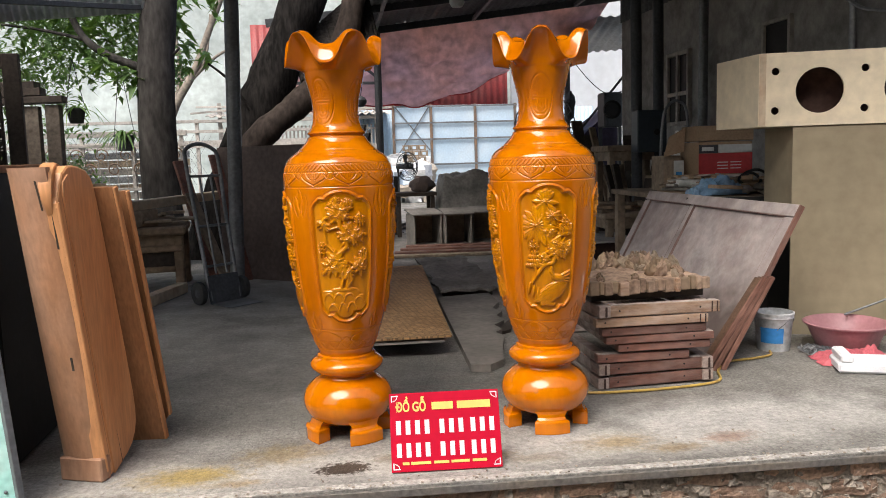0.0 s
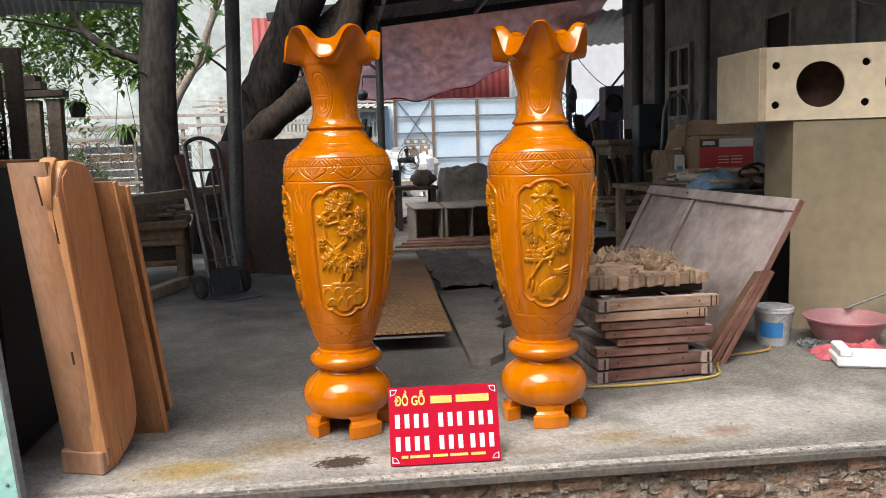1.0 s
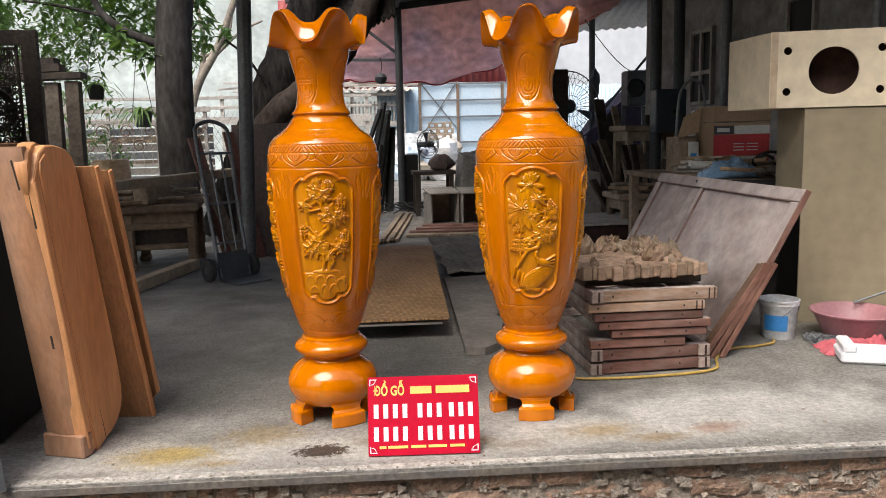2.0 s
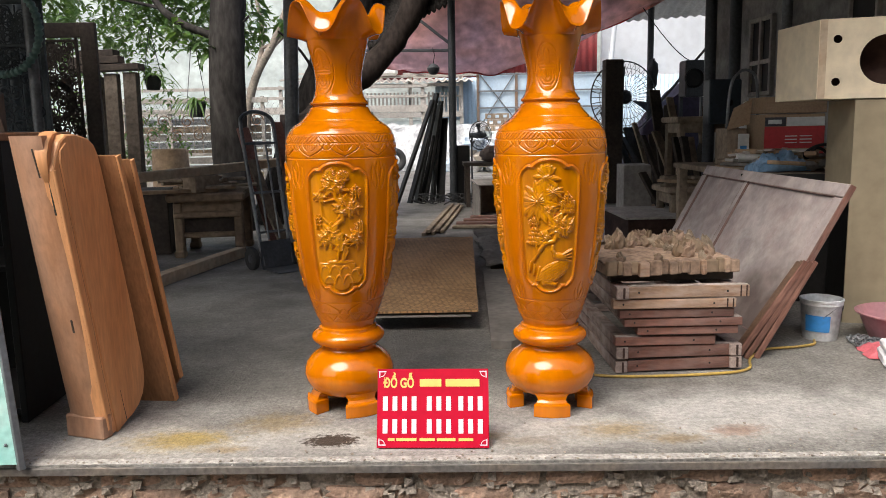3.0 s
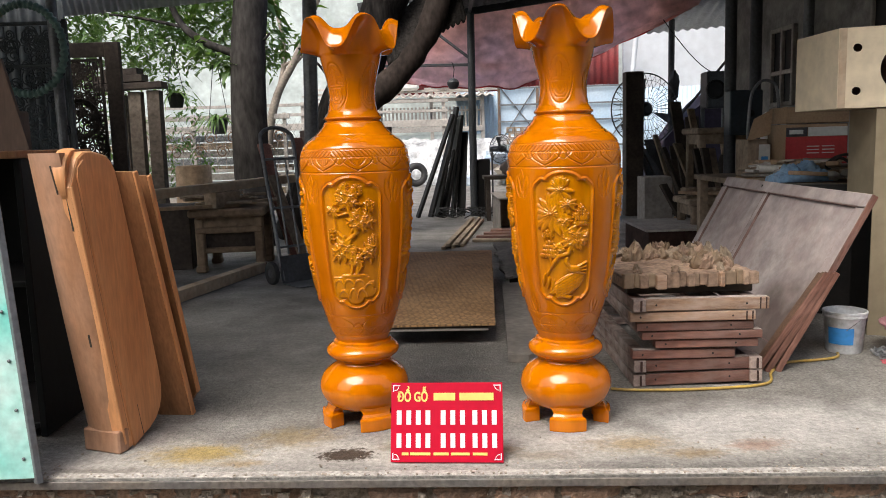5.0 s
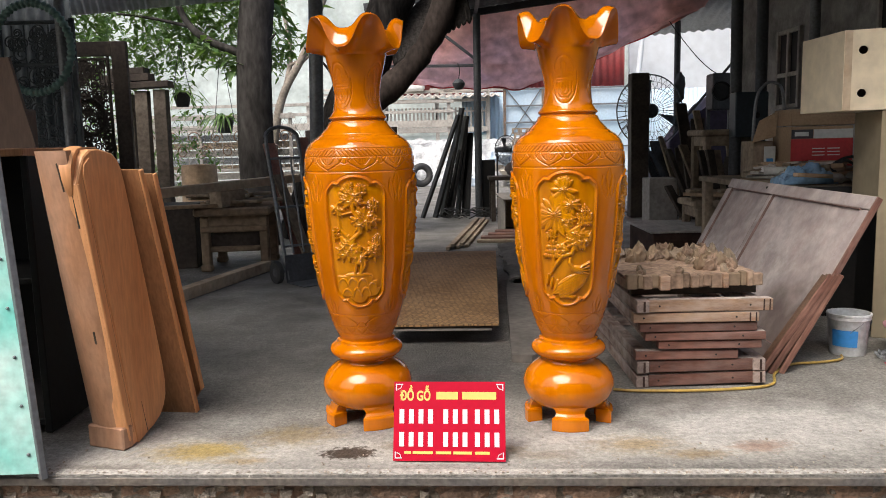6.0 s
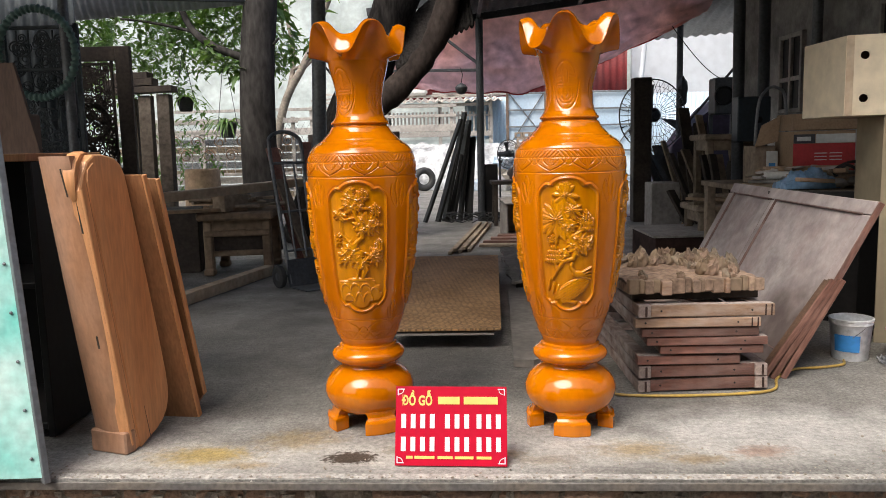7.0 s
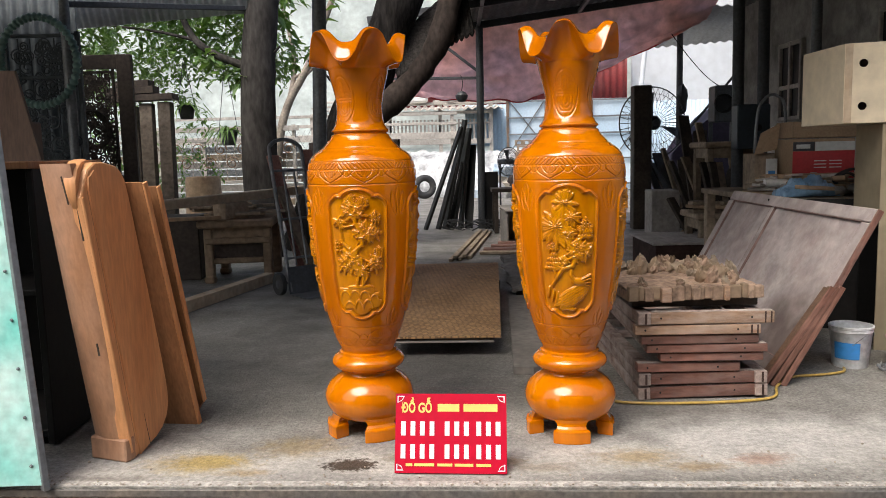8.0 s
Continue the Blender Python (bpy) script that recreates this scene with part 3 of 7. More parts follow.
# roof
def roof(name, corners, pitch, label, along, mat=M_ROOF):
    c = [Vector(k) for k in corners]
    w = (c[1] - c[0]).length if along == "u" else (c[3] - c[0]).length
    nn = int(w / pitch * 6)

    def fn(u, v):
        pt = (c[0] * (1 - u) + c[1] * u) * (1 - v) + (c[3] * (1 - u) + c[2] * u) * v
        k = u if along == "u" else v
        return (pt.x, pt.y, pt.z + 0.016 * math.sin(2 * math.pi * k * w / pitch))
    ob = solid(name, Geo().sheet(fn, nn if along == "u" else 2, 2 if along == "u" else nn), mat, label, "roof", "structure", smooth=True)
    return thicken(ob, 0.004)


# Its front edge is out of view, placed to limit how deep sunlight reaches.
roof("ceiling", [(0.55, 2.65, 3.385), (9, 2.65, 4.435), (9, 12.5, 4.06), (0.55, 12.5, 3.005)], 0.13, "sooty corrugated metal roof", "u")
def valance(u, v):
    x = -8.0 + 6.4 * u
    return (x, 8.9 - 0.35 * v + 0.013 * math.sin(2 * math.pi * x / 0.075), 2.722 + 0.0645 * (x + 1.62) + 0.75 * v)
thicken(solid("awning", Geo().sheet(valance, 860, 2), M_AWN, "grey blue corrugated metal awning over the yard side", "roof", "structure", smooth=True), 0.004)
roof("ceiling", [(3.7, 12.35, 3.22), (5.7, 12.35, 3.30), (5.7, 13.6, 2.92), (3.7, 13.6, 2.80)], 0.16, "pale grey corrugated awning at the yard side", "u", M_AWN)
# Wholly out of view, added to shade the front bay.
roof("ceiling", [(-8, 2.45, 3.39), (0.53, 2.45, 3.39), (0.53, 7.28, 3.2), (-8, 7.28, 3.0)], 0.13, "unseen sooty corrugated metal roof shading the front bay", "u")


# ---- vases ----
PROF = [(1.463, .121), (1.413, .107), (1.348, .0905), (1.283, .0885), (1.25, .099), (1.236, .108), (1.230, .114), (1.2245, .1145), (1.219, .107), (1.2155, .106), (1.211, .115),
        (1.205, .1165), (1.199, .120), (1.190, .126), (1.166, .149), (1.160, .153), (1.157, .160), (1.151, .166), (1.142, .181), (1.133, .191), (1.120, .201), (1.109, .207), (1.09, .2125), (1.065, .216), (1.02, .2185), (.973, .218), (.90, .2155),
        (.834, .211), (.77, .206), (.719, .2005), (.66, .194), (.603, .184), (.55, .175), (.511, .166), (.475, .156), (.442, .1455), (.405, .132), (.372, .119), (.352, .110), (.338, .106)]


def ell(s, t, cx, ct, a, b, ang=0.0):
    """A rounded lump: 0 outside, rising to 1 in the middle."""
    ca, sa = math.cos(ang), math.sin(ang)
    x, y = (s - cx) * ca + (t - ct) * sa, -(s - cx) * sa + (t - ct) * ca
    return np.sqrt(np.clip(1 - (x / a) ** 2 - (y / b) ** 2, 0, None))


def bloom(s, t, cx, ct, r, n, ph=0.0):
    x, y = s - cx, t - ct
    q, f = np.hypot(x, y) / r, np.arctan2(y, x) + ph
    edge = 0.72 + 0.28 * np.abs(np.cos(n * f / 2))
    h = np.clip(1 - q / edge, 0, None) ** 0.35
    h = h * (0.62 + 0.38 * np.abs(np.cos(n * f / 2))) * np.where(q < 0.5, 0.75 + 0.5 * np.abs(np.cos((n - 2) * f / 2 + 1)), 1)
    return np.maximum(h, 1.15 * np.sqrt(np.clip(1 - (q / 0.22) ** 2, 0, None)))


def stem(s, t, pts, w):
    best = np.full(s.shape, 9.0)
    for (x0, y0), (x1, y1) in zip(pts, pts[1:]):
        dx, dy = x1 - x0, y1 - y0
        k = np.clip(((s - x0) * dx + (t - y0) * dy) / (dx * dx + dy * dy), 0, 1)
        best = np.minimum(best, np.hypot(s - x0 - k * dx, t - y0 - k * dy))
    return np.sqrt(np.clip(1 - (best / w) ** 2, 0, None))


def leafy(h, s, t, cx, ct, seed, n, r):
    """A tuft of pointed leaves, each with a midrib."""
    rng = random.Random(seed)
    for k in range(n):
        a = 2 * math.pi * (k + rng.uniform(-0.3, 0.3)) / n
        d = r * rng.uniform(0.5, 0.75)
        ca, sa = math.cos(a), math.sin(a)
        x, y = (s - cx - d * ca) * ca + (t - ct - d * sa) * sa, -(s - cx - d * ca) * sa + (t - ct - d * sa) * ca
        L = r * 0.55
        wid = np.clip(1 - (x / L) ** 2, 0, None) * r * 0.2
        lobe = np.clip(1 - np.abs(y) / np.maximum(wid, 1e-6), 0, 1)
        h = np.maximum(h, np.where(np.abs(x) < L, lobe ** 0.5 * (0.42 + 0.3 * rng.random()) * (0.6 + 0.4 * np.clip(np.abs(y) / 0.0016, 0, 1)), 0))
    return h


def tuft(h, s, t, cx, ct, seed, rb, rl, petals=11):
    h = leafy(h, s, t, cx, ct, seed, 12, rl * 0.8)
    h = leafy(h, s, t, cx + 0.3 * rl, ct - 0.2 * rl, seed + 5, 9, rl * 0.55)
    return np.maximum(h, bloom(s, t, cx, ct, rb * 1.05, petals, seed))


def cluster(h, s, t, cx, ct, seed, n, rx, ry, r=0.0175):
    """A spray of small five-petalled blossoms among pointed leaves and buds."""
    rng = random.Random(seed)
    h = leafy(h, s, t, cx, ct, seed, 9, max(rx, ry) * 0.95)
    h = np.maximum(h, 0.4 * ell(s, t, cx, ct - 0.8 * ry, rx * 1.15, ry * 0.5))
    for k in range(n):
        a, d = 2.4 * k + rng.uniform(-0.3, 0.3), math.sqrt((k + 0.4) / n)
        x, y, rr = cx + rx * d * math.cos(a), ct + ry * d * math.sin(a), r * rng.uniform(0.8, 1.15)
        h = leafy(h, s, t, x, y, seed + k, 5, rr * 1.7)
        h = np.maximum(h, rng.uniform(0.75, 1.0) * bloom(s, t, x, y, rr, 5, a))
    for k in range(n):
        a = rng.uniform(0, 6.28)
        h = np.maximum(h, 0.55 * ell(s, t, cx + 1.05 * rx * math.cos(a), ct + 1.05 * ry * math.sin(a), 0.005, 0.005))
    return h


def spikes(h, s, t, cx, ct, n, w, ht):
    """Upright needle sprays with short side needles."""
    for k in range(n):
        x = cx + w * (k - (n - 1) / 2)
        top = ht * (1 - 0.25 * abs(k - (n - 1) / 2))
        h = np.maximum(h, 0.65 * stem(s, t, [(x, ct), (x, ct + top)], 0.0028))
        for q in range(3):
            y = ct + top * (0.2 + 0.25 * q)
            h = np.maximum(h, 0.5 * stem(s, t, [(x - 0.008, y + 0.009), (x, y), (x + 0.008, y + 0.009)], 0.0022))
    return h


def pine(h, s, t, cx, ct, w, n=4):
    for q in range(n):
        ww, z = w * (1 - 0.2 * q), ct + 0.017 * q
        e = ell(s, t, cx + 0.004 * (q % 2), z, ww, 0.010)
        h = np.maximum(h, e * (0.35 + 0.35 * np.abs(np.sin((s - cx) * 330 + q))))
    return h


def flowers(s, t):
    """Blossom sprays and needle tufts on a twisted trunk over a lotus stand."""
    h = np.zeros(s.shape)
    for pts, w in (([(0.012, -0.115), (0.02, -0.07), (-0.012, -0.035), (-0.022, 0.01), (0.012, 0.04), (0.022, 0.08), (-0.008, 0.12), (-0.012, 0.17)], 0.0075), ([(0.012, -0.115), (0.032, -0.085), (0.022, -0.05), (0.06, -0.02)], 0.006),
                   ([(-0.022, 0.01), (-0.06, 0.05), (-0.07, 0.12)], 0.004), ([(-0.008, 0.12), (-0.05, 0.11), (-0.07, 0.13)], 0.0035), ([(-0.012, -0.115), (-0.005, -0.08), (-0.012, -0.035)], 0.006)):
        h = np.maximum(h, 0.55 * stem(s, t, pts, w))
    h = spikes(h, s, t, -0.028, 0.195, 3, 0.011, 0.045)
    h = spikes(h, s, t, 0.022, 0.19, 3, 0.012, 0.035)
    h = spikes(h, s, t, 0.068, 0.12, 3, 0.011, 0.05)
    h = spikes(h, s, t, -0.083, 0.005, 2, 0.012, 0.06)
    h = spikes(h, s, t, 0.083, -0.01, 3, 0.010, 0.045)
    h = cluster(h, s, t, -0.014, 0.172, 3, 7, 0.036, 0.024)
    h = cluster(h, s, t, -0.072, 0.128, 9, 2, 0.008, 0.010, 0.017)
    h = cluster(h, s, t, 0.034, 0.092, 4, 8, 0.042, 0.024)
    h = cluster(h, s, t, -0.036, -0.022, 5, 8, 0.045, 0.026, 0.0165)
    h = cluster(h, s, t, 0.070, -0.026, 6, 5, 0.022, 0.020)
    h = cluster(h, s, t, 0.005, -0.062, 8, 4, 0.024, 0.014, 0.013)
    # a stepped rock with rows of arched waves
    rock = (t < -0.128 - 0.02 * (s > 0.062) - 0.03 * (s > 0.085)) & (s > -0.098)
    wave = np.zeros(s.shape)
    for cx, ct, rx, ry in ((-0.07, -0.168, 0.022, 0.028), (-0.025, -0.168, 0.022, 0.030), (0.02, -0.168, 0.022, 0.028), (0.062, -0.178, 0.018, 0.022), (-0.055, -0.212, 0.024, 0.030), (-0.008, -0.212, 0.018, 0.036), (0.032, -0.212, 0.022, 0.036)):
        q = np.hypot((s - cx) / rx, (t - ct) / ry)
        wave = np.where((q < 1.15) & (t > ct), np.maximum(wave, 0.30 * np.exp(-((q - 1) / 0.16) ** 2) - 0.15 * (q < 0.8)), wave)
    h = np.maximum(h, np.where(rock, 0.28 + wave, 0))
    return np.maximum(h, 0.5 * ell(s, t, 0.0, -0.124, 0.058, 0.009))


def garden(s, t):
    """Chrysanthemums, blossoms and pine over a rock with a long-tailed form."""
    h = np.zeros(s.shape)
    for pts, w in (([(-0.05, -0.10), (-0.02, -0.06), (0.02, -0.05), (0.035, -0.01), (0.005, 0.03), (-0.01, 0.07), (-0.02, 0.12), (-0.01, 0.19)], 0.0075), ([(-0.02, -0.06), (-0.06, -0.045)], 0.005), ([(0.005, 0.03), (0.06, 0.06), (0.085, 0.065)], 0.005),
                   ([(-0.07, -0.13), (-0.05, -0.10), (-0.055, -0.06)], 0.006)):
        h = np.maximum(h, 0.55 * stem(s, t, pts, w))
    h = leafy(h, s, t, -0.012, 0.188, 14, 10, 0.045)
    h = tuft(h, s, t, -0.012, 0.188, 14, 0.017, 0.036, 9)
    h = spikes(h, s, t, -0.01, 0.205, 3, 0.012, 0.03)
    h = leafy(h, s, t, -0.044, 0.095, 31, 15, 0.072)
    h = tuft(h, s, t, -0.044, 0.098, 13, 0.034, 0.05, 13)
    h = tuft(h, s, t, 0.012, 0.132, 17, 0.022, 0.042)
    h = cluster(h, s, t, 0.0, 0.068, 19, 4, 0.022, 0.014, 0.014)
    h = spikes(h, s, t, 0.068, 0.07, 5, 0.0105, 0.062)
    h = pine(h, s, t, 0.072, 0.062, 0.036, 2)
    h = cluster(h, s, t, 0.046, 0.008, 15, 9, 0.042, 0.026)
    h = tuft(h, s, t, 0.05, 0.016, 15, 0.020, 0.03, 9)
    h = pine(h, s, t, -0.06, -0.06, 0.044, 4)
    h = spikes(h, s, t, -0.06, 0.0, 3, 0.013, 0.04)
    h = cluster(h, s, t, -0.015, -0.03, 22, 3, 0.016, 0.012, 0.012)
    # body, wing and scaly tail of the form on the rock
    h = np.maximum(h, 0.8 * ell(s, t, 0.045, -0.112, 0.032, 0.015, -0.2))
    h = np.maximum(h, 0.75 * stem(s, t, [(0.025, -0.105), (0.012, -0.085), (0.014, -0.07)], 0.007))
    for k in range(4):
        h = np.maximum(h, 0.6 * stem(s, t, [(0.055 + 0.004 * k, -0.105 - 0.006 * k), (0.095, -0.085 - 0.015 * k)], 0.004))
    tail = ell(s, t, 0.012, -0.175, 0.088, 0.036, 0.5)
    sc = np.hypot(((s * 0.88 + t * 0.48) / 0.014 + 0.5 * (np.floor((t * 0.88 - s * 0.48) / 0.009) % 2)) % 1 - 0.5, (t * 0.88 - s * 0.48) / 0.009 % 1)
    h = np.maximum(h, np.where(tail > 0, 0.5 * tail + 0.22 * np.clip(1 - sc, 0, 1), 0))
    for k in range(4):
        h = np.maximum(h, 0.6 * ell(s, t, -0.088 + 0.02 * k, -0.155 - 0.010 * k, 0.008, 0.026, -0.25))
    return np.maximum(h, 0.45 * stem(s, t, [(-0.06, -0.225), (-0.01, -0.215), (0.05, -0.225)], 0.008))


def cartouche(s, t):
    """Signed distance to the lobed outline of a panel, below 0 inside."""
    def rrect(x, y, a, b, r):
        qx, qy = np.abs(x) - a + r, np.abs(y) - b + r
        return np.hypot(np.clip(qx, 0, None), np.clip(qy, 0, None)) + np.minimum(np.maximum(qx, qy), 0) - r
    d = rrect(s, t, 0.114, 0.226, 0.046)
    at = np.abs(t)
    d = np.minimum(d, np.hypot(s * 0.62, at - 0.212) - 0.040)
    return np.minimum(d, np.hypot(np.abs(s) - 0.078, at - 0.214) - 0.014)


def line(d, w, depth):
    return -depth * np.exp(-(d / w) ** 2)


def vase(name, at, panel0, sign0, peak0, foot0, first, label):
    """A tall turned and carved wooden vase; the angles are degrees from the front, to the right."""
    root = thing(name, at, label, "vase", "pair of vases")
    N = 720
    zs = np.concatenate([np.linspace(.338, 1.11, 480), np.linspace(1.1117, 1.255, 80), np.linspace(1.259, 1.463, 60)])
    pz, pr = np.array([p[0] for p in PROF][::-1]), np.array([p[1] for p in PROF][::-1])
    rz = np.interp(zs, pz, pr)
    sm = np.convolve(np.pad(rz, 10, mode="edge"), np.ones(21) / 21, "valid")
    rz = np.where((zs < 1.10) | (zs > 1.262), sm, rz)
    phi = np.linspace(0, 2 * np.pi, N, endpoint=False)
    P, Z = np.meshgrid(phi, zs)
    Rr = np.repeat(rz[:, None], N, 1)
    disp = np.zeros(P.shape)
    inside = np.zeros(P.shape, bool)
    body = (Z > 0.44) & (Z < 1.05)
    for k in range(4):
        dp = (P - radians(panel0 + 90 * k) + np.pi) % (2 * np.pi) - np.pi
        s, t = 0.215 * dp, Z - 0.752
        near = body & (np.abs(dp) < radians(44))
        d = cartouche(s[near], t[near])
        motif = (flowers, garden)[(k + first) % 2](s[near], t[near])
        fade = np.clip(-(d + 0.012) / 0.006, 0, 1)
        disp[near] += 0.0055 * np.exp(-(d / 0.0040) ** 2) - 0.0022 * np.exp(-((d - 0.008) / 0.003) ** 2) - 0.0045 * np.clip(-(d + 0.004) / 0.004, 0, 1) + 0.0155 * np.where(motif > 0.02, 0.3 + 0.7 * motif, 0) * fade
        inside[near] |= d < -0.004
        # engraved leaves between the panels
        dq = (P - radians(panel0 + 45 + 90 * k) + np.pi) % (2 * np.pi) - np.pi
        s2 = 0.215 * dq
        for j in (-1, 0, 1):
            for zc, ln in ((0.972, 0.048), (0.505, 0.036)):
                sy = (Z - zc + 0.022 * abs(j)) / ln
                q = np.abs(s2 - 0.020 * j * (1 + 0.4 * sy)) / (0.013 * np.clip(1 - sy ** 2, 0.02, None))
                disp += np.where(np.abs(sy) < 1, line(q - 1, 0.24, 0.0032), 0)
    for zc, w in ((1.108, .0022), (1.078, .0022), (1.022, .0022), (.462, .0022), (.412, .002), (.378, .002)):
        disp += line(Z - zc, w, 0.0022)
    arc = P * 0.215
    # herringbone band, cloud scallops, lower zigzags
    way = np.where((arc / 0.16) % 2 < 1, 1, -1)
    chev = np.abs(np.sin(np.pi * (arc / 0.017 + way * (Z - 1.093) / 0.019)))
    disp += np.where((Z > 1.080) & (Z < 1.106), -0.0036 * np.exp(-(chev / 0.33) ** 2), 0)
    u2 = (((arc + 0.035) / 0.1351) % 1.0 - 0.5) * 0.1351
    v2 = ((arc + 0.1025) / 0.1351 % 1.0 - 0.5) * 0.1351
    zz = np.clip((1.076 - Z) / 0.046, 0, 1)
    hw = 0.056 * (1 - zz) ** 0.7 * (1 + 0.3 * np.sin(np.pi * zz))
    hv = 0.030 * np.clip(1 - zz / 0.55, 0, 1) ** 0.7
    band = (Z > 1.026) & (Z < 1.076)
    ax = np.abs(u2)
    disp += np.where(band, line(ax - hw, 0.0024, 0.0038) + np.where(zz < 0.62, line(ax - 0.55 * hw * np.clip(1 - zz / 0.62, 0, 1) ** 0.3, 0.002, 0.0028), 0) + np.where(zz < 0.55, line(np.abs(v2) - hv, 0.002, 0.003), 0), 0)
    disp += np.where(band & (ax < 0.5 * hw) & (zz > 0.1) & (zz < 0.45), line(np.abs(np.sin(u2 * 330)), 0.3, 0.0022), 0) + np.where(band & (ax < hw - 0.003), 0.0012, 0)
    wave, h3 = (P * 0.14 / 0.0518) % 1.0, (Z - .381) / .028
    tri3 = 1 - 2 * np.abs(wave - 0.5)
    hatch = np.abs(np.sin(np.pi * (P * 0.14 / 0.0090 + np.where(h3 > tri3, 1, -1) * np.where(wave < 0.5, 1, -1) * Z / 0.0096)))
    disp += np.where((Z > .381) & (Z < .409), line(h3 - tri3, 0.07, 0.0030) - 0.0022 * np.exp(-(hatch / 0.30) ** 2), 0)
    # lotus petals above the zigzags, with short strokes inside
    u4 = ((P * 0.15 / 0.1571) % 1.0 - 0.5) * 0.1571
    v4 = ((P * 0.15 / 0.1571 + 0.5) % 1.0 - 0.5) * 0.1571
    z4 = np.clip((Z - .414) / .044, 0, 1)
    h4 = 0.060 * (1 - z4) ** 0.6 * (1 + 0.25 * np.sin(np.pi * z4))
    low = (Z > .414) & (Z < .460)
    disp += np.where(low, line(np.abs(u4) - h4, 0.0024, 0.0034) + np.where(z4 < 0.5, line(np.abs(v4) - 0.024 * np.clip(1 - z4 / 0.5, 0, 1) ** 0.7, 0.002, 0.0026), 0), 0)
    disp += np.where(low & (np.abs(u4) < 0.42 * h4) & (z4 > 0.15) & (z4 < 0.5), line(np.abs(np.sin(u4 * 330)), 0.3, 0.0020), 0)
    # round seal marks on the neck, plain strokes
    for k in range(4):
        dp = (P - radians(sign0 + 90 * k) + np.pi) % (2 * np.pi) - np.pi
        s, t = 0.095 * dp, Z - 1.345
        q = np.hypot(s / (0.050 - 0.010 * (t > 0.03)), t / 0.088)
        m = (np.abs(dp) < 0.7) & (np.abs(t) < 0.11)
        disp += np.where(m, line(q - 1, 0.035, 0.0026), 0)
        mark = np.zeros(P.shape)
        for pts in ([(-.036, .007), (.038, .007)], [(-.036, -.004), (.038, -.004)], [(-.036, .007), (-.036, -.004)], [(.038, .007), (.038, -.004)],
                    [(-.011, .012), (-.011, .058), (-.002, .070), (.008, .058), (.009, .012)], [(.014, .042), (.030, .038)], [(.014, .030), (.034, .026)], [(.014, .018), (.034, .016)],
                    [(-.016, .046), (-.028, .040)], [(-.016, .034), (-.032, .028)], [(-.016, .022), (-.032, .018)],
                    [(-.030, -.010), (-.030, -.048), (-.016, -.066), (.016, -.066), (.030, -.048), (.030, -.010)], [(-.019, -.012), (-.019, -.044), (-.010, -.054), (.010, -.054), (.019, -.044), (.019, -.012)],
                    [(-.006, -.014), (-.008, -.034), (0, -.044), (.008, -.034), (.004, -.020)]):
            mark = np.maximum(mark, stem(s, t, pts, 0.0022))
        disp -= np.where(m & (q < 0.95), 0.0017 * mark, 0)
    Rr = Rr + disp
    rows = [(Rr[i] * np.sin(phi), -Rr[i] * np.cos(phi), Z[i]) for i in range(len(zs))]
    # ruffled mouth: five lobes, rolled outwards in the dips; outer skin, lip, inner skin
    c4 = np.sin(0.5 * np.pi * 0.85 * np.cos(5 * (phi - radians(peak0))))

    pk = 0.5 + 0.5 * c4

    def mouth(u, inner):
        if inner:
            r = .113 + .012 * u + .058 * u ** 2 + .004 * (1 - pk) * u ** 2
            z = 1.466 + .344 * u - (.329 - .122 * pk) * u ** 2
        else:
            r = .121 + (.050 - .038 * pk) * u + (.018 + .040 * pk) * u ** 2
            z = 1.463 + (.022 + .143 * pk) * u - (.007 + .022 * pk) * u ** 2
        return (r * np.sin(phi), -r * np.cos(phi), z)
    for u in np.linspace(0.04, 1, 30):
        rows.append(mouth(u, 0.0))
    rows.append([0.5 * (p + q) + 0.003 * w for p, q, w in zip(mouth(1, 0), mouth(1, 1), (np.sin(phi), -np.cos(phi), 0 * phi))])
    for u in np.linspace(1, 0.04, 26):
        rows.append(mouth(u, 1.0))
    for z, r in ((1.44, .103), (1.40, .09), (1.34, .08), (1.28, .078)):
        rows.append((r * np.sin(phi), -r * np.cos(phi), np.full(N, z)))
    rows.append((0.02 * np.sin(phi), -0.02 * np.cos(phi), np.full(N, 1.275)))
    V = np.stack([np.stack([np.broadcast_to(c, (N,)) for c in r], 1) for r in rows])
    n = len(rows)
    i, j = np.meshgrid(np.arange(n - 1), np.arange(N), indexing="ij")
    j2 = (j + 1) % N
    F = np.stack([i * N + j, i * N + j2, (i + 1) * N + j2, (i + 1) * N + j], -1).reshape(-1, 4)
    me = bpy.data.meshes.new("body")
    me.vertices.add(n * N)
    me.vertices.foreach_set("co", V.reshape(-1))
    me.loops.add(len(F) * 4)
    me.loops.foreach_set("vertex_index", F.reshape(-1))
    me.polygons.add(len(F))
    me.polygons.foreach_set("loop_start", np.arange(0, len(F) * 4, 4))
    me.materials.append(M_LACQ)
    me.materials.append(M_PANEL)
    idx = np.zeros((n - 1, N), int)
    idx[:len(zs)] = inside[:min(len(zs), n - 1)]
    me.polygons.foreach_set("material_index", idx.reshape(-1))
    me.polygons.foreach_set("use_smooth", np.ones(len(F), bool))
    me.update(calc_edges=True)
    ob = new("body", me)
    ob.parent = root
    st = Geo()
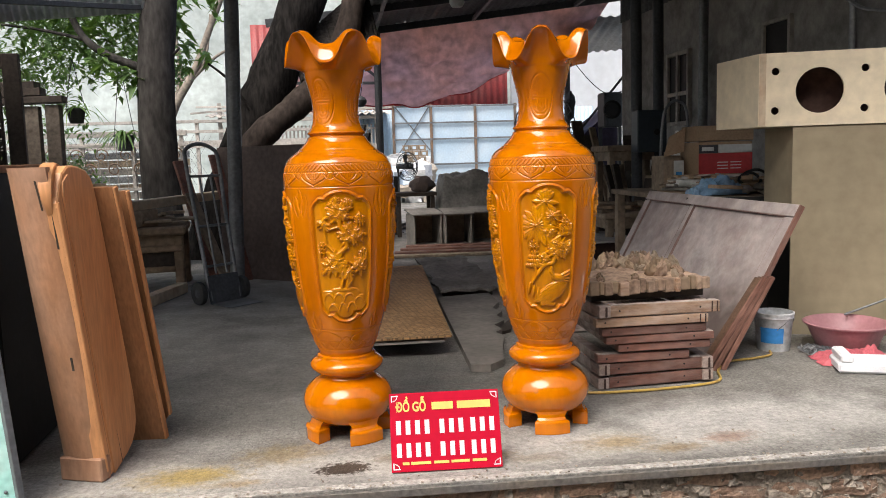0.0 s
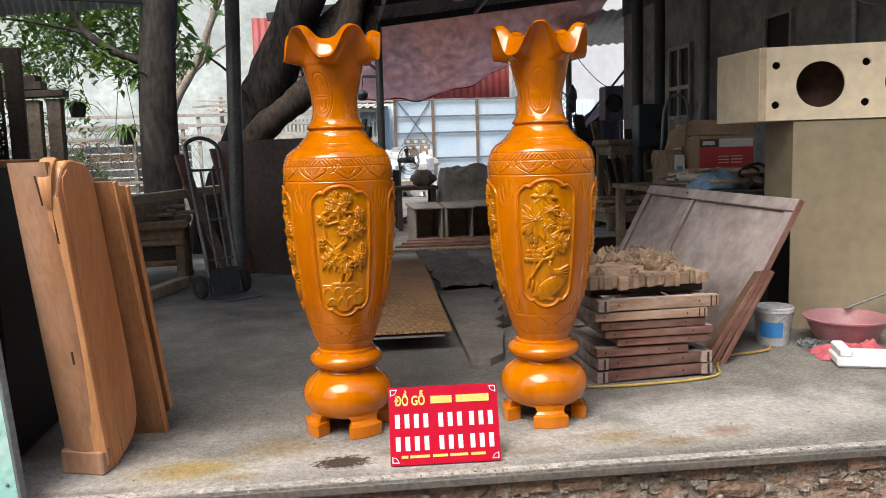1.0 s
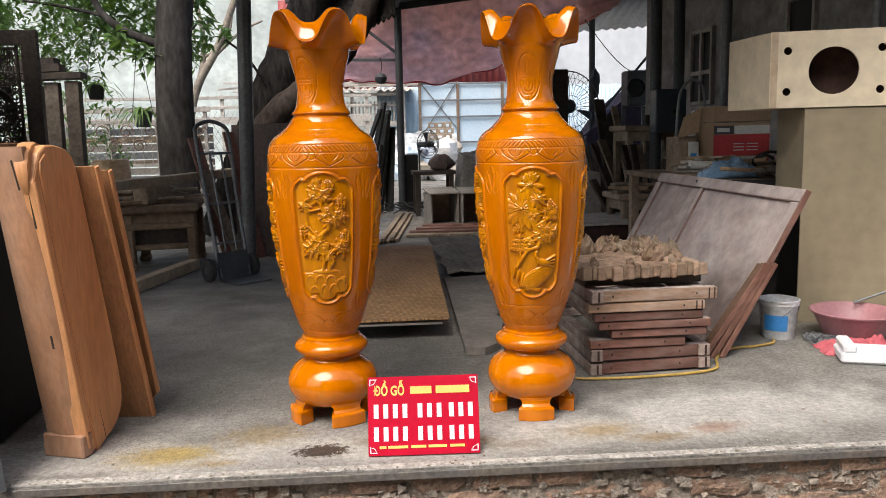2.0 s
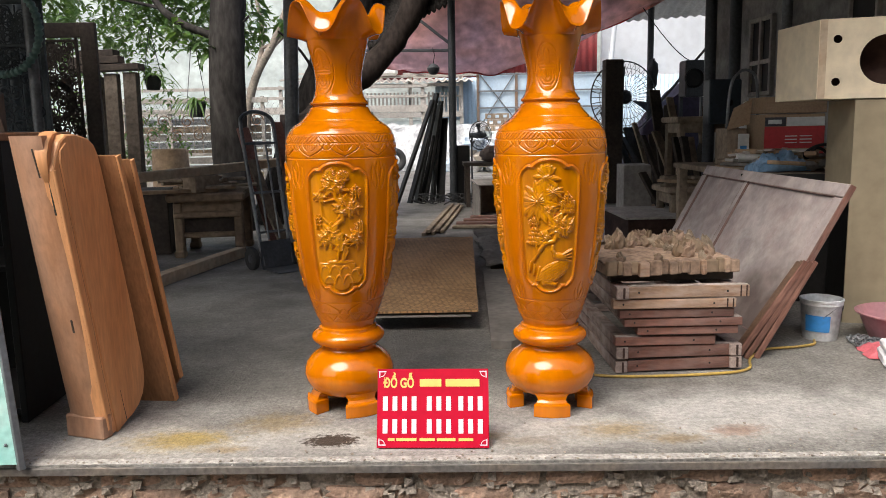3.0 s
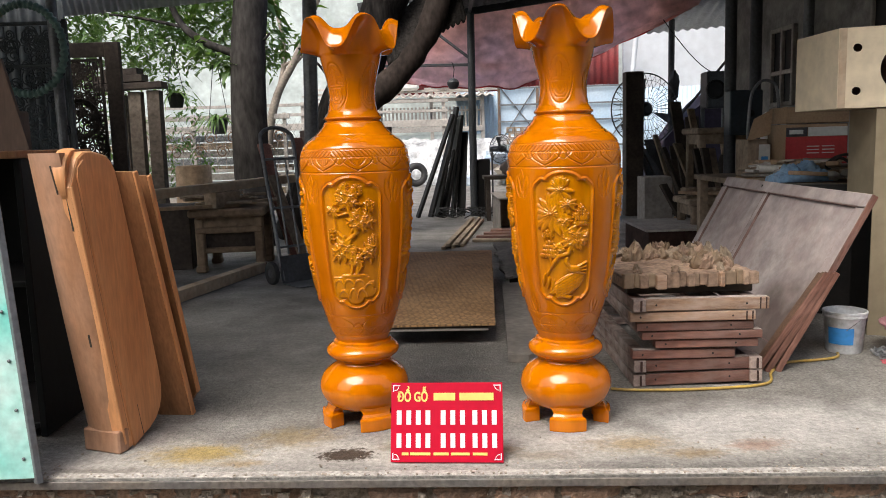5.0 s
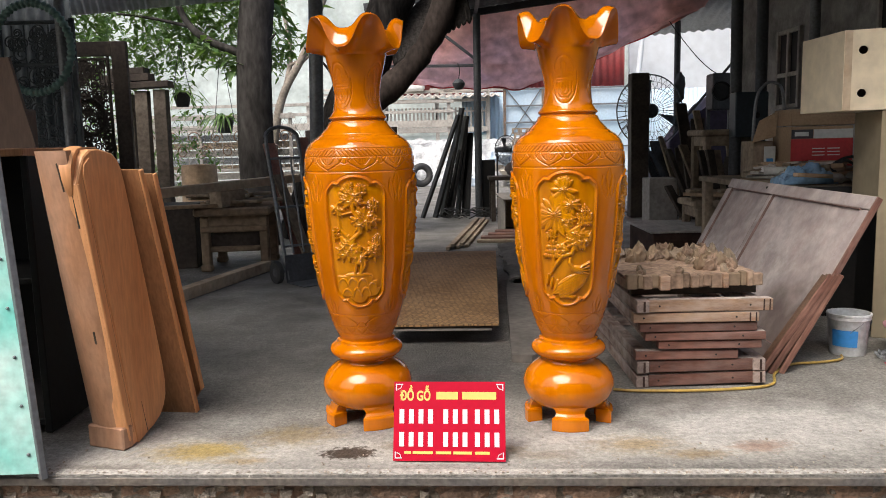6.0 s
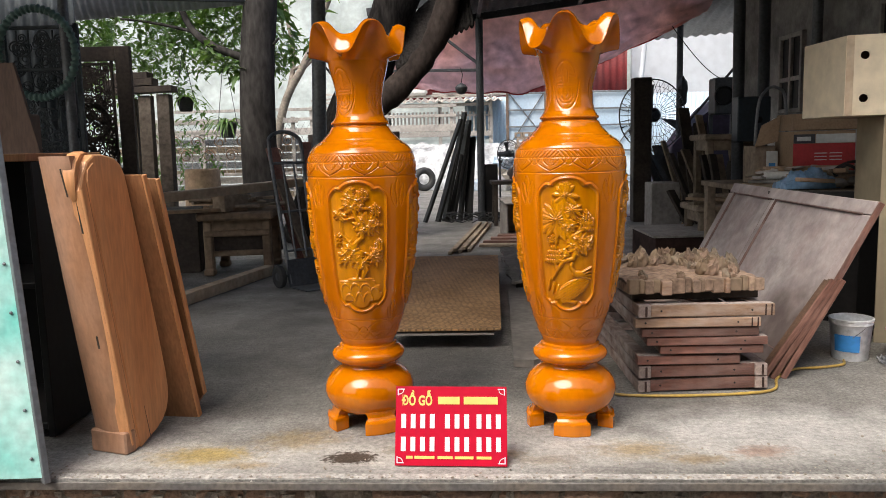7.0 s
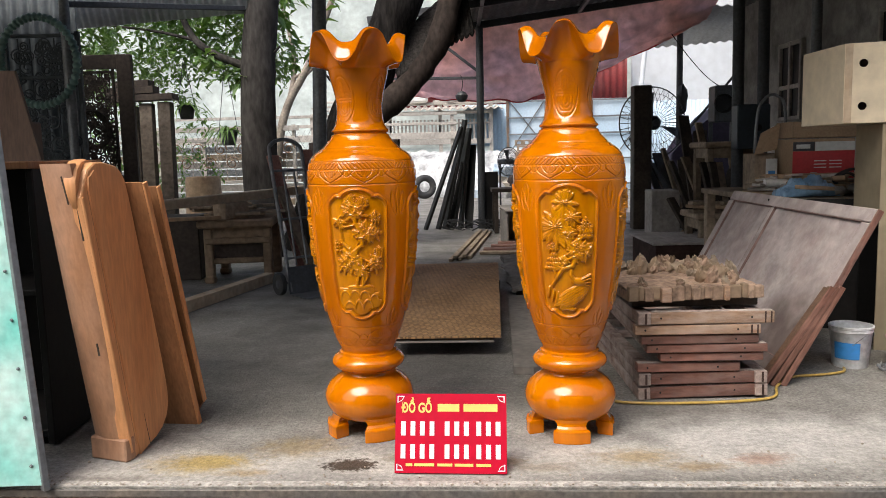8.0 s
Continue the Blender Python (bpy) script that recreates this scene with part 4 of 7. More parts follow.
    prof = [(0.02, .060), (.09, .062), (.135, .072), (.158, .09), (.173, .112), (.181, .135), (.183, .155), (.180, .175), (.170, .198), (.154, .218), (.134, .234), (.121, .243), (.115, .248), (.111, .253), (.111, .262),
            (.118, .268), (.132, .274), (.142, .282), (.148, .292), (.149, .301), (.146, .310), (.138, .319), (.128, .325), (.119, .329), (.117, .334), (.117, .340), (.108, .345), (.10, .346)]
    st.lathe(prof, 96)
    stand = part("stand", st, M_LACQ, root, smooth=True)
    for k in range(4):
        a = radians(foot0 + 90 * k)
        m = Matrix.Rotation(a, 4, "Z")
        fg = Geo()
        levels = [(0.0, .070, .176), (0.004, .073, .179), (0.046, .073, .179), (0.052, .071, .176), (0.056, .060, .166), (0.066, .056, .160), (0.078, .060, .158), (0.092, .074, .158), (0.106, .098, .160), (0.118, .110, .158)]
        na, vs, fs = 8, [], []
        for z, hw, ro in levels:
            for ri in (ro, 0.116):
                for q in range(na + 1):
                    f = hw / ro * (2 * q / na - 1)
                    vs.append(m @ Vector((ri * math.sin(f), -ri * math.cos(f), z)))
        w = 2 * (na + 1)
        for k2 in range(len(levels) - 1):
            o = k2 * w
            for q in range(na):
                fs += [(o + q, o + q + 1, o + w + q + 1, o + w + q), (o + na + 2 + q, o + na + 1 + q, o + w + na + 1 + q, o + w + na + 2 + q)]
            fs += [(o + na + 1, o, o + w, o + w + na + 1), (o + na, o + w - 1, o + 2 * w - 1, o + w + na)]
        for q in range(na):
            o = (len(levels) - 1) * w
            fs += [(q + 1, q, na + 1 + q, na + 2 + q), (o + q, o + q + 1, o + na + 2 + q, o + na + 1 + q)]
        fg.add(vs, fs)
        part("foot", fg, M_LACQ, stand)
    return root


vase("vase", (0.085, 3.185, 0), 0.0, -35.0, 25.0, 22.0, 0, "tall orange lacquered wooden vase carved with chrysanthemums, ruffled mouth")
vase("vase", (0.905, 3.125, 0), -10.0, -16.0, -14.5, -6.0, 1, "tall orange lacquered wooden vase carved with pine and peonies, ruffled mouth")


# ---- sign ----
def writing(name, body, size, at, mat, parent, sx=1.0):
    cu = bpy.data.curves.new(name, "FONT")
    cu.body, cu.size, cu.extrude = body, size, 0.0006
    cu.align_x, cu.offset = "LEFT", 0.0016
    tmp = bpy.data.objects.new(name, cu)
    scene.collection.objects.link(tmp)
    me = bpy.data.meshes.new_from_object(tmp.evaluated_get(bpy.context.evaluated_depsgraph_get()))
    bpy.data.objects.remove(tmp)
    me.materials.clear()
    me.materials.append(mat)
    ob = new(name, me)
    ob.parent = parent
    ob.matrix_basis = pose(*at, 90, 0, 0) @ Matrix.Diagonal((sx, 1, 1, 1))
    return ob


sg = thing("sign_board", (0, 0, 0), "small red advertising board with white and yellow print, leaning back", "sign",
           m=pose(0.416, 2.685, 0.004, -20, 0, -4.5))
part("board", Geo().box((0, 0.002, 0.141), (0.400, 0.004, 0.278), bev=0.001), M_SIGN, sg)
writing("lettering", "\u0110\u1ed2 G\u1ed6", 0.047, (-0.178, -0.001, 0.214), M_SIGNY, sg, 0.72)
part("name_bar", Geo().box((-0.008, -0.0012, 0.230), (0.078, 0.002, 0.027), bev=0.001), M_SIGNY, sg, "yellow bar")
part("name_bar", Geo().box((0.107, -0.0012, 0.230), (0.122, 0.002, 0.027), bev=0.001), M_SIGNY, sg, "yellow bar")
for zz in (0.157, 0.077):
    for x0, n_ in ((-0.185, 4), (-0.027, 3), (0.086, 3)):
        for q in range(n_):
            part("number_bar", Geo().box((x0 + 0.0145 + 0.0345 * q, -0.0012, zz), (0.0175, 0.002, 0.050), bev=0.001), M_SIGNW, sg, "white bar")
for x0, w_ in ((-0.148, 0.024), (-0.094, 0.072), (-0.020, 0.054), (0.048, 0.066), (0.118, 0.052)):
    part("address_bar", Geo().box((x0, -0.0012, 0.031), (w_, 0.002, 0.010), bev=0.001), M_SIGNY, sg, "small yellow bar")
for sx in (-1, 1):
    for z0, sz in ((0.272, -1), (0.010, 1)):
        orn = Geo()
        orn.box((sx * 0.181, -0.0012, z0 + sz * 0.002), (0.026, 0.002, 0.004), bev=0.0005).box((sx * 0.192, -0.0012, z0 + sz * 0.012), (0.004, 0.002, 0.024), bev=0.0005)
        orn.tube([(sx * (0.188 - 0.016 * math.sin(q * 0.5)), -0.0012, z0 + sz * (0.004 + 0.016 * math.cos(q * 0.5))) for q in range(4)], 0.0015, 5)
        part("corner_ornament", orn, M_SIGNW, sg, "white scrolled corner ornament")


def plank(a, b, w, h, mat, label, name="plank", group="planks"):
    a, b = Vector(a), Vector(b)
    ob = solid(name, Geo().beam((0, 0, 0), b - a, w, h, bev=0.004), mat, label, "plank", group=group)
    ob.location = a
    return ob



# ---- front left: leaning furniture panels, teal sheet, black cabinet ----
def plate(corners, t, back):
    """A flat board by four corners in order, t thick, growing in the direction back."""
    c = [Vector(k) for k in corners]
    o = Vector(back).normalized() * t
    return Geo().add(c + [k + o for k in c], [(0, 1, 2, 3), (7, 6, 5, 4), (0, 4, 5, 1), (1, 5, 6, 2), (2, 6, 7, 3), (3, 7, 4, 0)])


teal = thing("metal_sheet", (-1.0, 2.62, 0), "teal painted metal sheet with chalky patches and a grey frame", "metal sheet")
part("panel", plate([(-0.75, -0.02, 0.02), (0.0, 0.0, 0.02), (-0.125, 0.13, 1.22), (-0.75, 0.11, 1.22)], 0.012, (0, 1, 0)), M_TEAL, teal)
part("panel", plate([(-0.75, 0.115, 1.225), (-0.128, 0.135, 1.225), (-0.185, 0.18, 1.80), (-0.75, 0.17, 1.80)], 0.012, (0, 1, 0)), M_PALE, teal, "pale upper panel")
part("frame", Geo().beam((0.008, 0.004, 0.0), (-0.185, 0.185, 1.82), 0.022, 0.03, bev=0.002), M_STEEL, teal, "grey steel edge")
for k in range(7):
    q = k / 7 + 0.05
    part("rivet", Geo().lathe([(0.006, -0.002), (0.005, 0.002), (0.001, 0.004)], 10), M_STEEL, teal, m=pose(-0.03 - 0.122 * q, -0.004 + 0.125 * q, 0.03 + 1.18 * q, 84, 0, 0))

cab = thing("cabinet", (-1.16, 3.02, 0), "black open cabinet with a brown top, in shadow", "cabinet")
part("side_panel", Geo().box((-0.02, 0.32, 0.56), (0.03, 0.6, 1.1)), M_BLACK, cab)
part("side_panel", Geo().box((-0.72, 0.32, 0.56), (0.03, 0.6, 1.1)), M_BLACK, cab)
part("back_panel", Geo().box((-0.37, 0.61, 0.56), (0.67, 0.02, 1.1)), M_BLACK, cab)
part("bottom_panel", Geo().box((-0.37, 0.32, 0.05), (0.67, 0.56, 0.03)), M_BLACK, cab)
part("shelf", Geo().box((-0.37, 0.33, 0.62), (0.67, 0.54, 0.025)), M_BLACK, cab)
part("top", Geo().box((-0.37, 0.31, 1.125), (0.73, 0.64, 0.03)), M_WOOD2, cab, "brown wooden top")

# a thick bowed furniture end: front edge with slots, broad side with a rounded foot
pan = thing("furniture_panel", (-0.799, 2.884, 0), "thick curved brown hardwood furniture panel with slots, leaning", "furniture panel", "leaning panels")


def lean(z, x=0.0, y=0.0):
    """A place on the leaning board, z high."""
    return Vector((x - 0.042 * z, y - 0.158 * z, z))


FRONT_W = 0.154


def front_y(x, z):
    """How far back the face of the front board lies: bowed in plan and turned away to its outer edge."""
    q = 1 + x / FRONT_W
    return 0.026 * abs(2 * q - 1) ** 2.6 - 0.012 - 0.006 * math.sin(math.pi * min(1, z / 1.1)) + 0.06 * (1 - q)


def front_board():
    """The bowed front board: an outline in x and z, curved in plan."""
    g, cols = Geo(), 15
    zs = [1.127 * i / 30 for i in range(31)]
    vs, fs = [], []
    for z in zs:
        right = 0.0 if z < 0.995 else -0.014
        for lay in (0, 1):
            for c in range(cols):
                q = c / (cols - 1)
                x = -FRONT_W + (FRONT_W + right) * q
                vs.append(lean(z, x, front_y(x, z) + 0.042 * lay))
    w = 2 * cols
    for i in range(len(zs) - 1):
        for c in range(cols - 1):
            a = i * w + c
            fs.append((a, a + 1, a + w + 1, a + w))
            fs.append((a + cols + 1, a + cols, a + w + cols, a + w + cols + 1))
        a = i * w
        fs += [(a + cols, a, a + w, a + w + cols), (a + cols - 1, a + w - 1, a + 2 * w - 1, a + w + cols - 1)]
    n = (len(zs) - 1) * w
    for c in range(cols - 1):
        fs += [(c + 1, c, c + cols, c + cols + 1), (n + c, n + c + 1, n + c + cols + 1, n + c + cols)]
    return g.add(vs, fs)


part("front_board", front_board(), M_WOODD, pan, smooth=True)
# the broad side: an outline in depth and height with a rounded foot and a scrolled top
SIDE = [(0.004, 0.0), (0.05, 0.003), (0.12, 0.010), (0.19, 0.024), (0.245, 0.046), (0.285, 0.078), (0.312, 0.118), (0.325, 0.17), (0.329, 0.24), (0.325, 0.40), (0.312, 0.70), (0.297, 1.0), (0.290, 1.06), (0.276, 1.092),
        (0.25, 1.112), (0.21, 1.122), (0.165, 1.130), (0.12, 1.128), (0.075, 1.105), (0.045, 1.068), (0.02, 1.030), (0.004, 1.008)]


def side_board(t):
    def side(d):
        return 0.155 * d
    g, n = Geo(), len(SIDE)
    out = [lean(z, side(d) - 0.002, d) for d, z in SIDE]
    rim = [lean(0.5 + (z - 0.5) * 0.992, side(d) + 0.002, 0.15 + (d - 0.15) * 0.975) for d, z in SIDE]
    back = [lean(z, side(d) - t, d) for d, z in SIDE]
    vs = out + rim + back
    fs = []
    for k in range(n):
        j = (k + 1) % n
        fs += [(k, j, n + j, n + k), (2 * n + k, 2 * n + j, j, k)]
    fs += [tuple(n + k for k in range(n)), tuple(2 * n + k for k in range(n))[::-1]]
    return g.add(vs, fs)


part("side_board", side_board(0.034), M_WOOD, pan, "broad side with a rounded foot")
part("bead", Geo().tube([lean(0.03 + 0.98 * q / 20, 0.003, 0.010) for q in range(21)], 0.007, 8), M_WOOD, pan, "rounded bead along the edge", smooth=True)
part("bead", Geo().tube([lean(0.05 + 0.98 * q / 20, 0.0055, 0.048) for q in range(21)], 0.004, 8), M_WOOD2, pan, "thin moulded line", smooth=True)
FIELD = [(0.058, 0.002), (0.128, 0.020), (0.124, 0.16), (0.118, 0.50), (0.108, 0.90), (0.10, 1.10), (0.062, 1.075), (0.050, 1.04)]
part("front_field", Geo().add([lean(z, 0.155 * d + o, d) for o in (0.0, 0.0070) for d, z in FIELD],
                              [tuple(range(8, 16))] + [(k, (k + 1) % 8, 8 + (k + 1) % 8, 8 + k) for k in range(8)]), M_WOOD, pan, "raised field beside the edge")
part("cleft", Geo().tube([lean(0.02 + 0.13 * q / 6, 0.155 * 0.131 + 0.003, 0.131) for q in range(7)], [0.004 * (1 - q / 7) + 0.0008 for q in range(7)], 6), M_DARKW, pan, "dark open joint at the foot")
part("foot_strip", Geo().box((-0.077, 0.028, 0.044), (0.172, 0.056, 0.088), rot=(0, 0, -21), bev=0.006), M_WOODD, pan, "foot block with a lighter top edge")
for (x0, z0), (x1, z1) in (((-0.017, 0.855), (-0.019, 0.985)), ((-0.042, 0.425), (-0.042, 0.475)), ((-0.044, 0.985), (-0.052, 1.085))):
    part("slot", Geo().beam(lean(z0, x0, front_y(x0, z0) + 0.0045), lean(z1, x1, front_y(x1, z1) + 0.0045), 0.009, 0.012, bev=0.002), M_DARKW, pan, "dark cut slot")
tongue = Geo()
ctr = [(-0.020, 0.001, 0.975), (-0.014, -0.001, 1.02), (-0.009, 0.004, 1.065), (-0.009, 0.034, 1.105), (-0.014, 0.085, 1.130), (-0.022, 0.145, 1.138), (-0.030, 0.205, 1.130)]
vs_ = []
for k, (x, d, z) in enumerate(ctr):
    wd = (0.012, 0.026, 0.034, 0.038, 0.038, 0.036, 0.030)[k]
    vs_ += [lean(z, x + 0.004, d), lean(z + 0.004, x - 0.004, d - 0.004), lean(z + 0.004, x - wd, d - 0.004), lean(z - 0.03, x - wd, d + 0.02), lean(z - 0.03, x - 0.002, d + 0.02)]
fs_ = [(5 * k + q, 5 * k + (q + 1) % 5, 5 * k + 5 + (q + 1) % 5, 5 * k + 5 + q) for k in range(6) for q in range(5)] + [(4, 3, 2, 1, 0), (30, 31, 32, 33, 34)]
part("scroll", tongue.add(vs_, fs_), M_WOOD, pan, "pale sanded scroll at the top", smooth=True)

def leaning_board(outline, t, lab, mat):
    """A flat board by its outline, t thick, with a lighter planed edge along the last upright side."""
    base = Vector(outline[0])
    ob = thing("furniture_panel", base, lab, "furniture panel", "leaning panels")
    pts = [Vector(k) - base for k in outline]
    n, o = len(pts), Vector((0.25, 1, 0.1)).normalized() * t
    part("board", Geo().add(pts + [k + o for k in pts], [tuple(range(n)), tuple(range(n, 2 * n))[::-1]] + [(k, k + n, (k + 1) % n + n, (k + 1) % n) for k in range(n)]), mat, ob)
    e0, e1 = pts[-3] + o * 0.5, pts[-2] + o * 0.5
    part("lipping", Geo().beam(e0 + Vector((0.004, 0, 0)), e1 + Vector((0.004, 0, 0)), 0.010, t, bev=0.003), M_WOOD, ob, "lighter planed edge")


leaning_board([(-0.885, 3.305, 0), (-0.672, 3.277, 0), (-0.732, 3.0, 1.048), (-0.94, 3.04, 1.048)], 0.026, "plain brown hardwood board leaning on the panel beside it", M_WOOD2)
leaning_board([(-0.90, 3.40, 0), (-0.72, 3.365, 0.0), (-0.66, 3.325, 0.085), (-0.706, 3.07, 1.03), (-0.92, 3.11, 1.03)], 0.024, "darker brown hardwood board leaning behind others", M_WOOD2)


# ---- right: stack of frames, carving, leaning panels ----
def door_frame(at, tilt, w, d, h, mat, through_rail, horn=0.0):
    """A loose mortised frame lying flat: rails across, stiles running back, end grain and peg holes in front."""
    ob = thing("panel_blank", at, "dusty rosewood furniture frame with mortised corners, in a stack", "wooden frame", "stack of frames", m=pose(*at, 0, tilt, rng_stack.uniform(-1.5, 1.5)))
    a, b = (0.0, w + horn) if through_rail else (0.060, w - 0.046 + horn)
    part("rail", Geo().box(((a + b) / 2, 0.028, h * 0.5), (b - a, 0.046, h * 0.94), bev=0.0025), mat, ob)
    part("rail", Geo().box((w / 2, d - 0.03, h / 2), (w - 0.116, 0.05, h * 0.9), bev=0.003), M_DUST, ob)
    for x in (0.03, w - 0.028):
        y0 = 0.053 if through_rail or (horn and x > 0.1) else -0.004
        part("stile", Geo().box(((y0 + d) / 2, 0, h * 0.5), (d - y0, 0.056, h), bev=0.003), M_DUST, ob, m=pose(x, 0, 0, 0, 0, 90))
        if y0 < 0:
            for dx in (0.006,):
                part("tenon", Geo().box((x + dx, y0 - 0.001, h * 0.5), (0.009, 0.008, h * 0.84), bev=0.001), M_LINER, ob, "dark sawn end grain")
    if horn:
        for dx in (-0.014, -0.040):
            part("tenon", Geo().box((b + dx, 0.0045, h * 0.5), (0.006, 0.004, h * 0.90), bev=0.001), M_LINER, ob, "dark sawn end grain")
    part("dust", Geo().sheet(lambda u, v: (a + 0.004 + (b - a - 0.008) * u, 0.008 + 0.040 * v, h * 0.97 + 0.0016 + 0.0012 * noise.noise(Vector((u * 40, v * 5, at[2] * 90)))), 40, 3), M_SAWD, ob, "pale sawdust along the top")
    for x in (a + 0.045, b - 0.10):
        part("peg_hole", Geo().lathe([(0.005, 0), (0.004, 0.002), (0.0005, 0.002)], 10), M_BLACK, ob, "dark peg hole", m=pose(x, 0.0056, h * 0.5, 90, 0, 0))
    return ob


rng_stack = random.Random(12)
for at, tilt, w, h, mt, through_rail, horn in (((1.262, 3.475, 0.002), -1.1, 0.585, 0.056, M_RED, False, 0.0), ((1.262, 3.465, 0.071), -0.2, 0.580, 0.056, M_RED, False, 0.0),
                                               ((1.258, 3.455, 0.133), 0.3, 0.460, 0.042, M_RED, True, 0.0), ((1.357, 3.445, 0.184), 0.0, 0.455, 0.038, M_RED, True, 0.0),
                                               ((1.294, 3.435, 0.226), 0.0, 0.530, 0.038, M_RED, True, 0.0), ((1.269, 3.425, 0.268), 0.1, 0.515, 0.040, M_RED, True, 0.0),
                                               ((1.237, 3.415, 0.313), 0.2, 0.500, 0.044, M_TAN, True, 0.05), ((1.244, 3.405, 0.362), 0.5, 0.560, 0.056, M_TAN, False, 0.09)):
    door_frame(at, tilt, w, 1.22, h, mt, through_rail, horn)
STACK = 0.424

for k in range(3):
    plank((1.24, 3.52 + 0.24 * k, STACK + 0.020), (1.80, 3.52 + 0.24 * k, STACK + 0.020), 0.06, 0.038, M_DARKW, "dark batten under the carved panel", "batten", "battens")
carv = thing("carved_panel", (1.225, 3.41, STACK + 0.040), "pale carved wooden panel with knobbly reliefs lying on the stack", "carving", rz=4)
def slab(u, v):
    x, y = -0.02 + 0.60 * u, 0.02 + 0.60 * v
    return (x, y, 0.054 + 0.010 * noise.noise(Vector((x * 16, y * 16, 0))) + 0.006 * abs(noise.noise(Vector((x * 40, y * 40, 4)))))
part("board", Geo().box((0.28, 0.33, 0.024), (0.60, 0.62, 0.048), bev=0.006), M_CARVE, carv)
part("relief", Geo().sheet(slab, 60, 60), M_CARVE, carv, "dusty low relief", smooth=True)
rng = random.Random(5)
x = -0.02
while x < 0.57:
    w_ = rng.uniform(0.022, 0.062)
    part("edge_block", Geo().box((x + w_ / 2, 0.010 + rng.uniform(-0.010, 0.010), 0.031 + rng.uniform(-0.004, 0.006)), (w_ - 0.001, 0.034, 0.052 + rng.uniform(0, 0.014)), rot=(0, rng.uniform(-2, 2), rng.uniform(-4, 4)), bev=0.004), (M_TAN, M_CARVE, M_STOOL)[int(x * 97) % 3], carv)
    x += w_
def lump(r, seed, sz=1.0):
    me = Geo()
    n1, n2 = 10, 7
    def fn(u, v):
        a, b = 2 * math.pi * u, math.pi * (v - 0.5)
        d = Vector((math.cos(b) * math.cos(a), math.cos(b) * math.sin(a), math.sin(b)))
        k = r * (1 + 0.55 * noise.noise(d * 1.7 + Vector((seed * 3.1, seed, 0))))
        return (d.x * k, d.y * k, d.z * k * sz)
    return me.sheet(fn, n1, n2)
def carved_clump(r, seed):
    """A cut flower or leaf curl of the carving: a lobed, undercut lump with knife facets."""
    def fn(u, v):
        a, b = 2 * math.pi * u, math.pi * (v - 0.5)
        d = Vector((math.cos(b) * math.cos(a), math.cos(b) * math.sin(a), math.sin(b)))
        k = 1 + 0.45 * noise.noise(d * 1.6 + Vector((seed * 3.1, seed, 0))) + 0.55 * abs(noise.noise(d * 3.2 + Vector((seed, 5, 0)))) - 0.28 * abs(math.sin(2.5 * a + seed)) * max(0, d.z + 0.3)
        return (d.x * r * k, d.y * r * k, d.z * r * k * (1.45 + 0.75 * math.sin(seed * 1.7)))
    return Geo().sheet(fn, 18, 11)


for k in range(74):
    if k < 46:
        x, y, r = rng.uniform(0.02, 0.57), rng.uniform(0.42, 0.60), rng.uniform(0.016, 0.030)
    elif k < 66:
        x, y, r = rng.uniform(0.36, 0.58), rng.uniform(0.12, 0.42), rng.uniform(0.014, 0.028)
    else:
        x, y, r = rng.choice((0.06, 0.22, 0.23, 0.45)) + rng.uniform(-0.02, 0.02), rng.uniform(0.03, 0.07), rng.uniform(0.010, 0.018)
    part("carved_flower", carved_clump(r, k), (M_CARVE, M_STOOL, M_OLD)[k % 3], carv, smooth=k % 2 == 0, m=pose(x, y, 0.058 + 0.7 * r, rng.uniform(-35, 35), rng.uniform(-35, 35), rng.uniform(0, 360)))


def framed_panel(label, y0, y1, xb, xt, zt, mat, mat2, split=0.0):
    """A framed panel whose long bottom edge stands on the floor and whose top leans to the right."""
    L, H = y1 - y0, math.hypot(xt - xb, zt)
    ang = math.degrees(math.atan2(zt, xt - xb))
    m = pose(xb, y0, 0.003, 0, -ang, 0)          # local x runs up the slope, y along, z out to the left
    ob = thing("framed_panel", (0, 0, 0), label, "panel", "leaning framed panels", m=m)
    part("board", Geo().box((H / 2, L / 2, -0.012), (H - 0.02, L - 0.02, 0.012), bev=0.002), mat2, ob)
    part("edge", Geo().box((H / 2, -0.004, -0.006), (H, 0.012, 0.030), bev=0.003), M_RED if split else M_SLAT, ob, "worn reddish front edge")
    if not split:
        return ob
    for nm, c, s in (("rail", (0.04, L / 2, 0), (0.08, L, 0.022)), ("rail", (H - 0.035, L / 2, 0), (0.07, L, 0.022)), ("stile", (H / 2, 0.04, 0), (H - 0.15, 0.08, 0.020)), ("stile", (H / 2, L - 0.04, 0), (H - 0.15, 0.08, 0.020)), ("stile", (H / 2, L * split, 0), (H - 0.15, 0.05, 0.016))):
        part(nm, Geo().box(c, s, bev=0.004), mat, ob)
    for a, b in ((0.08, L * split - 0.025), (L * split + 0.025, L - 0.08)):
        x0, x1 = 0.08, H - 0.07
        for c, s in (((x0, (a + b) / 2, -0.001), (0.009, b - a, 0.012)), ((x1, (a + b) / 2, 0.001), (0.009, b - a, 0.016)), (((x0 + x1) / 2, a, 0.0), (x1 - x0, 0.009, 0.014)), (((x0 + x1) / 2, b, 0.0), (x1 - x0, 0.009, 0.014))):
            part("moulding", Geo().box(c, s, bev=0.002), M_MOULD, ob, "thin reddish moulding under dust")
    return ob


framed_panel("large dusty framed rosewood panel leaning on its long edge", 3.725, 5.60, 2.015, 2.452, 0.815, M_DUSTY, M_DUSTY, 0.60)
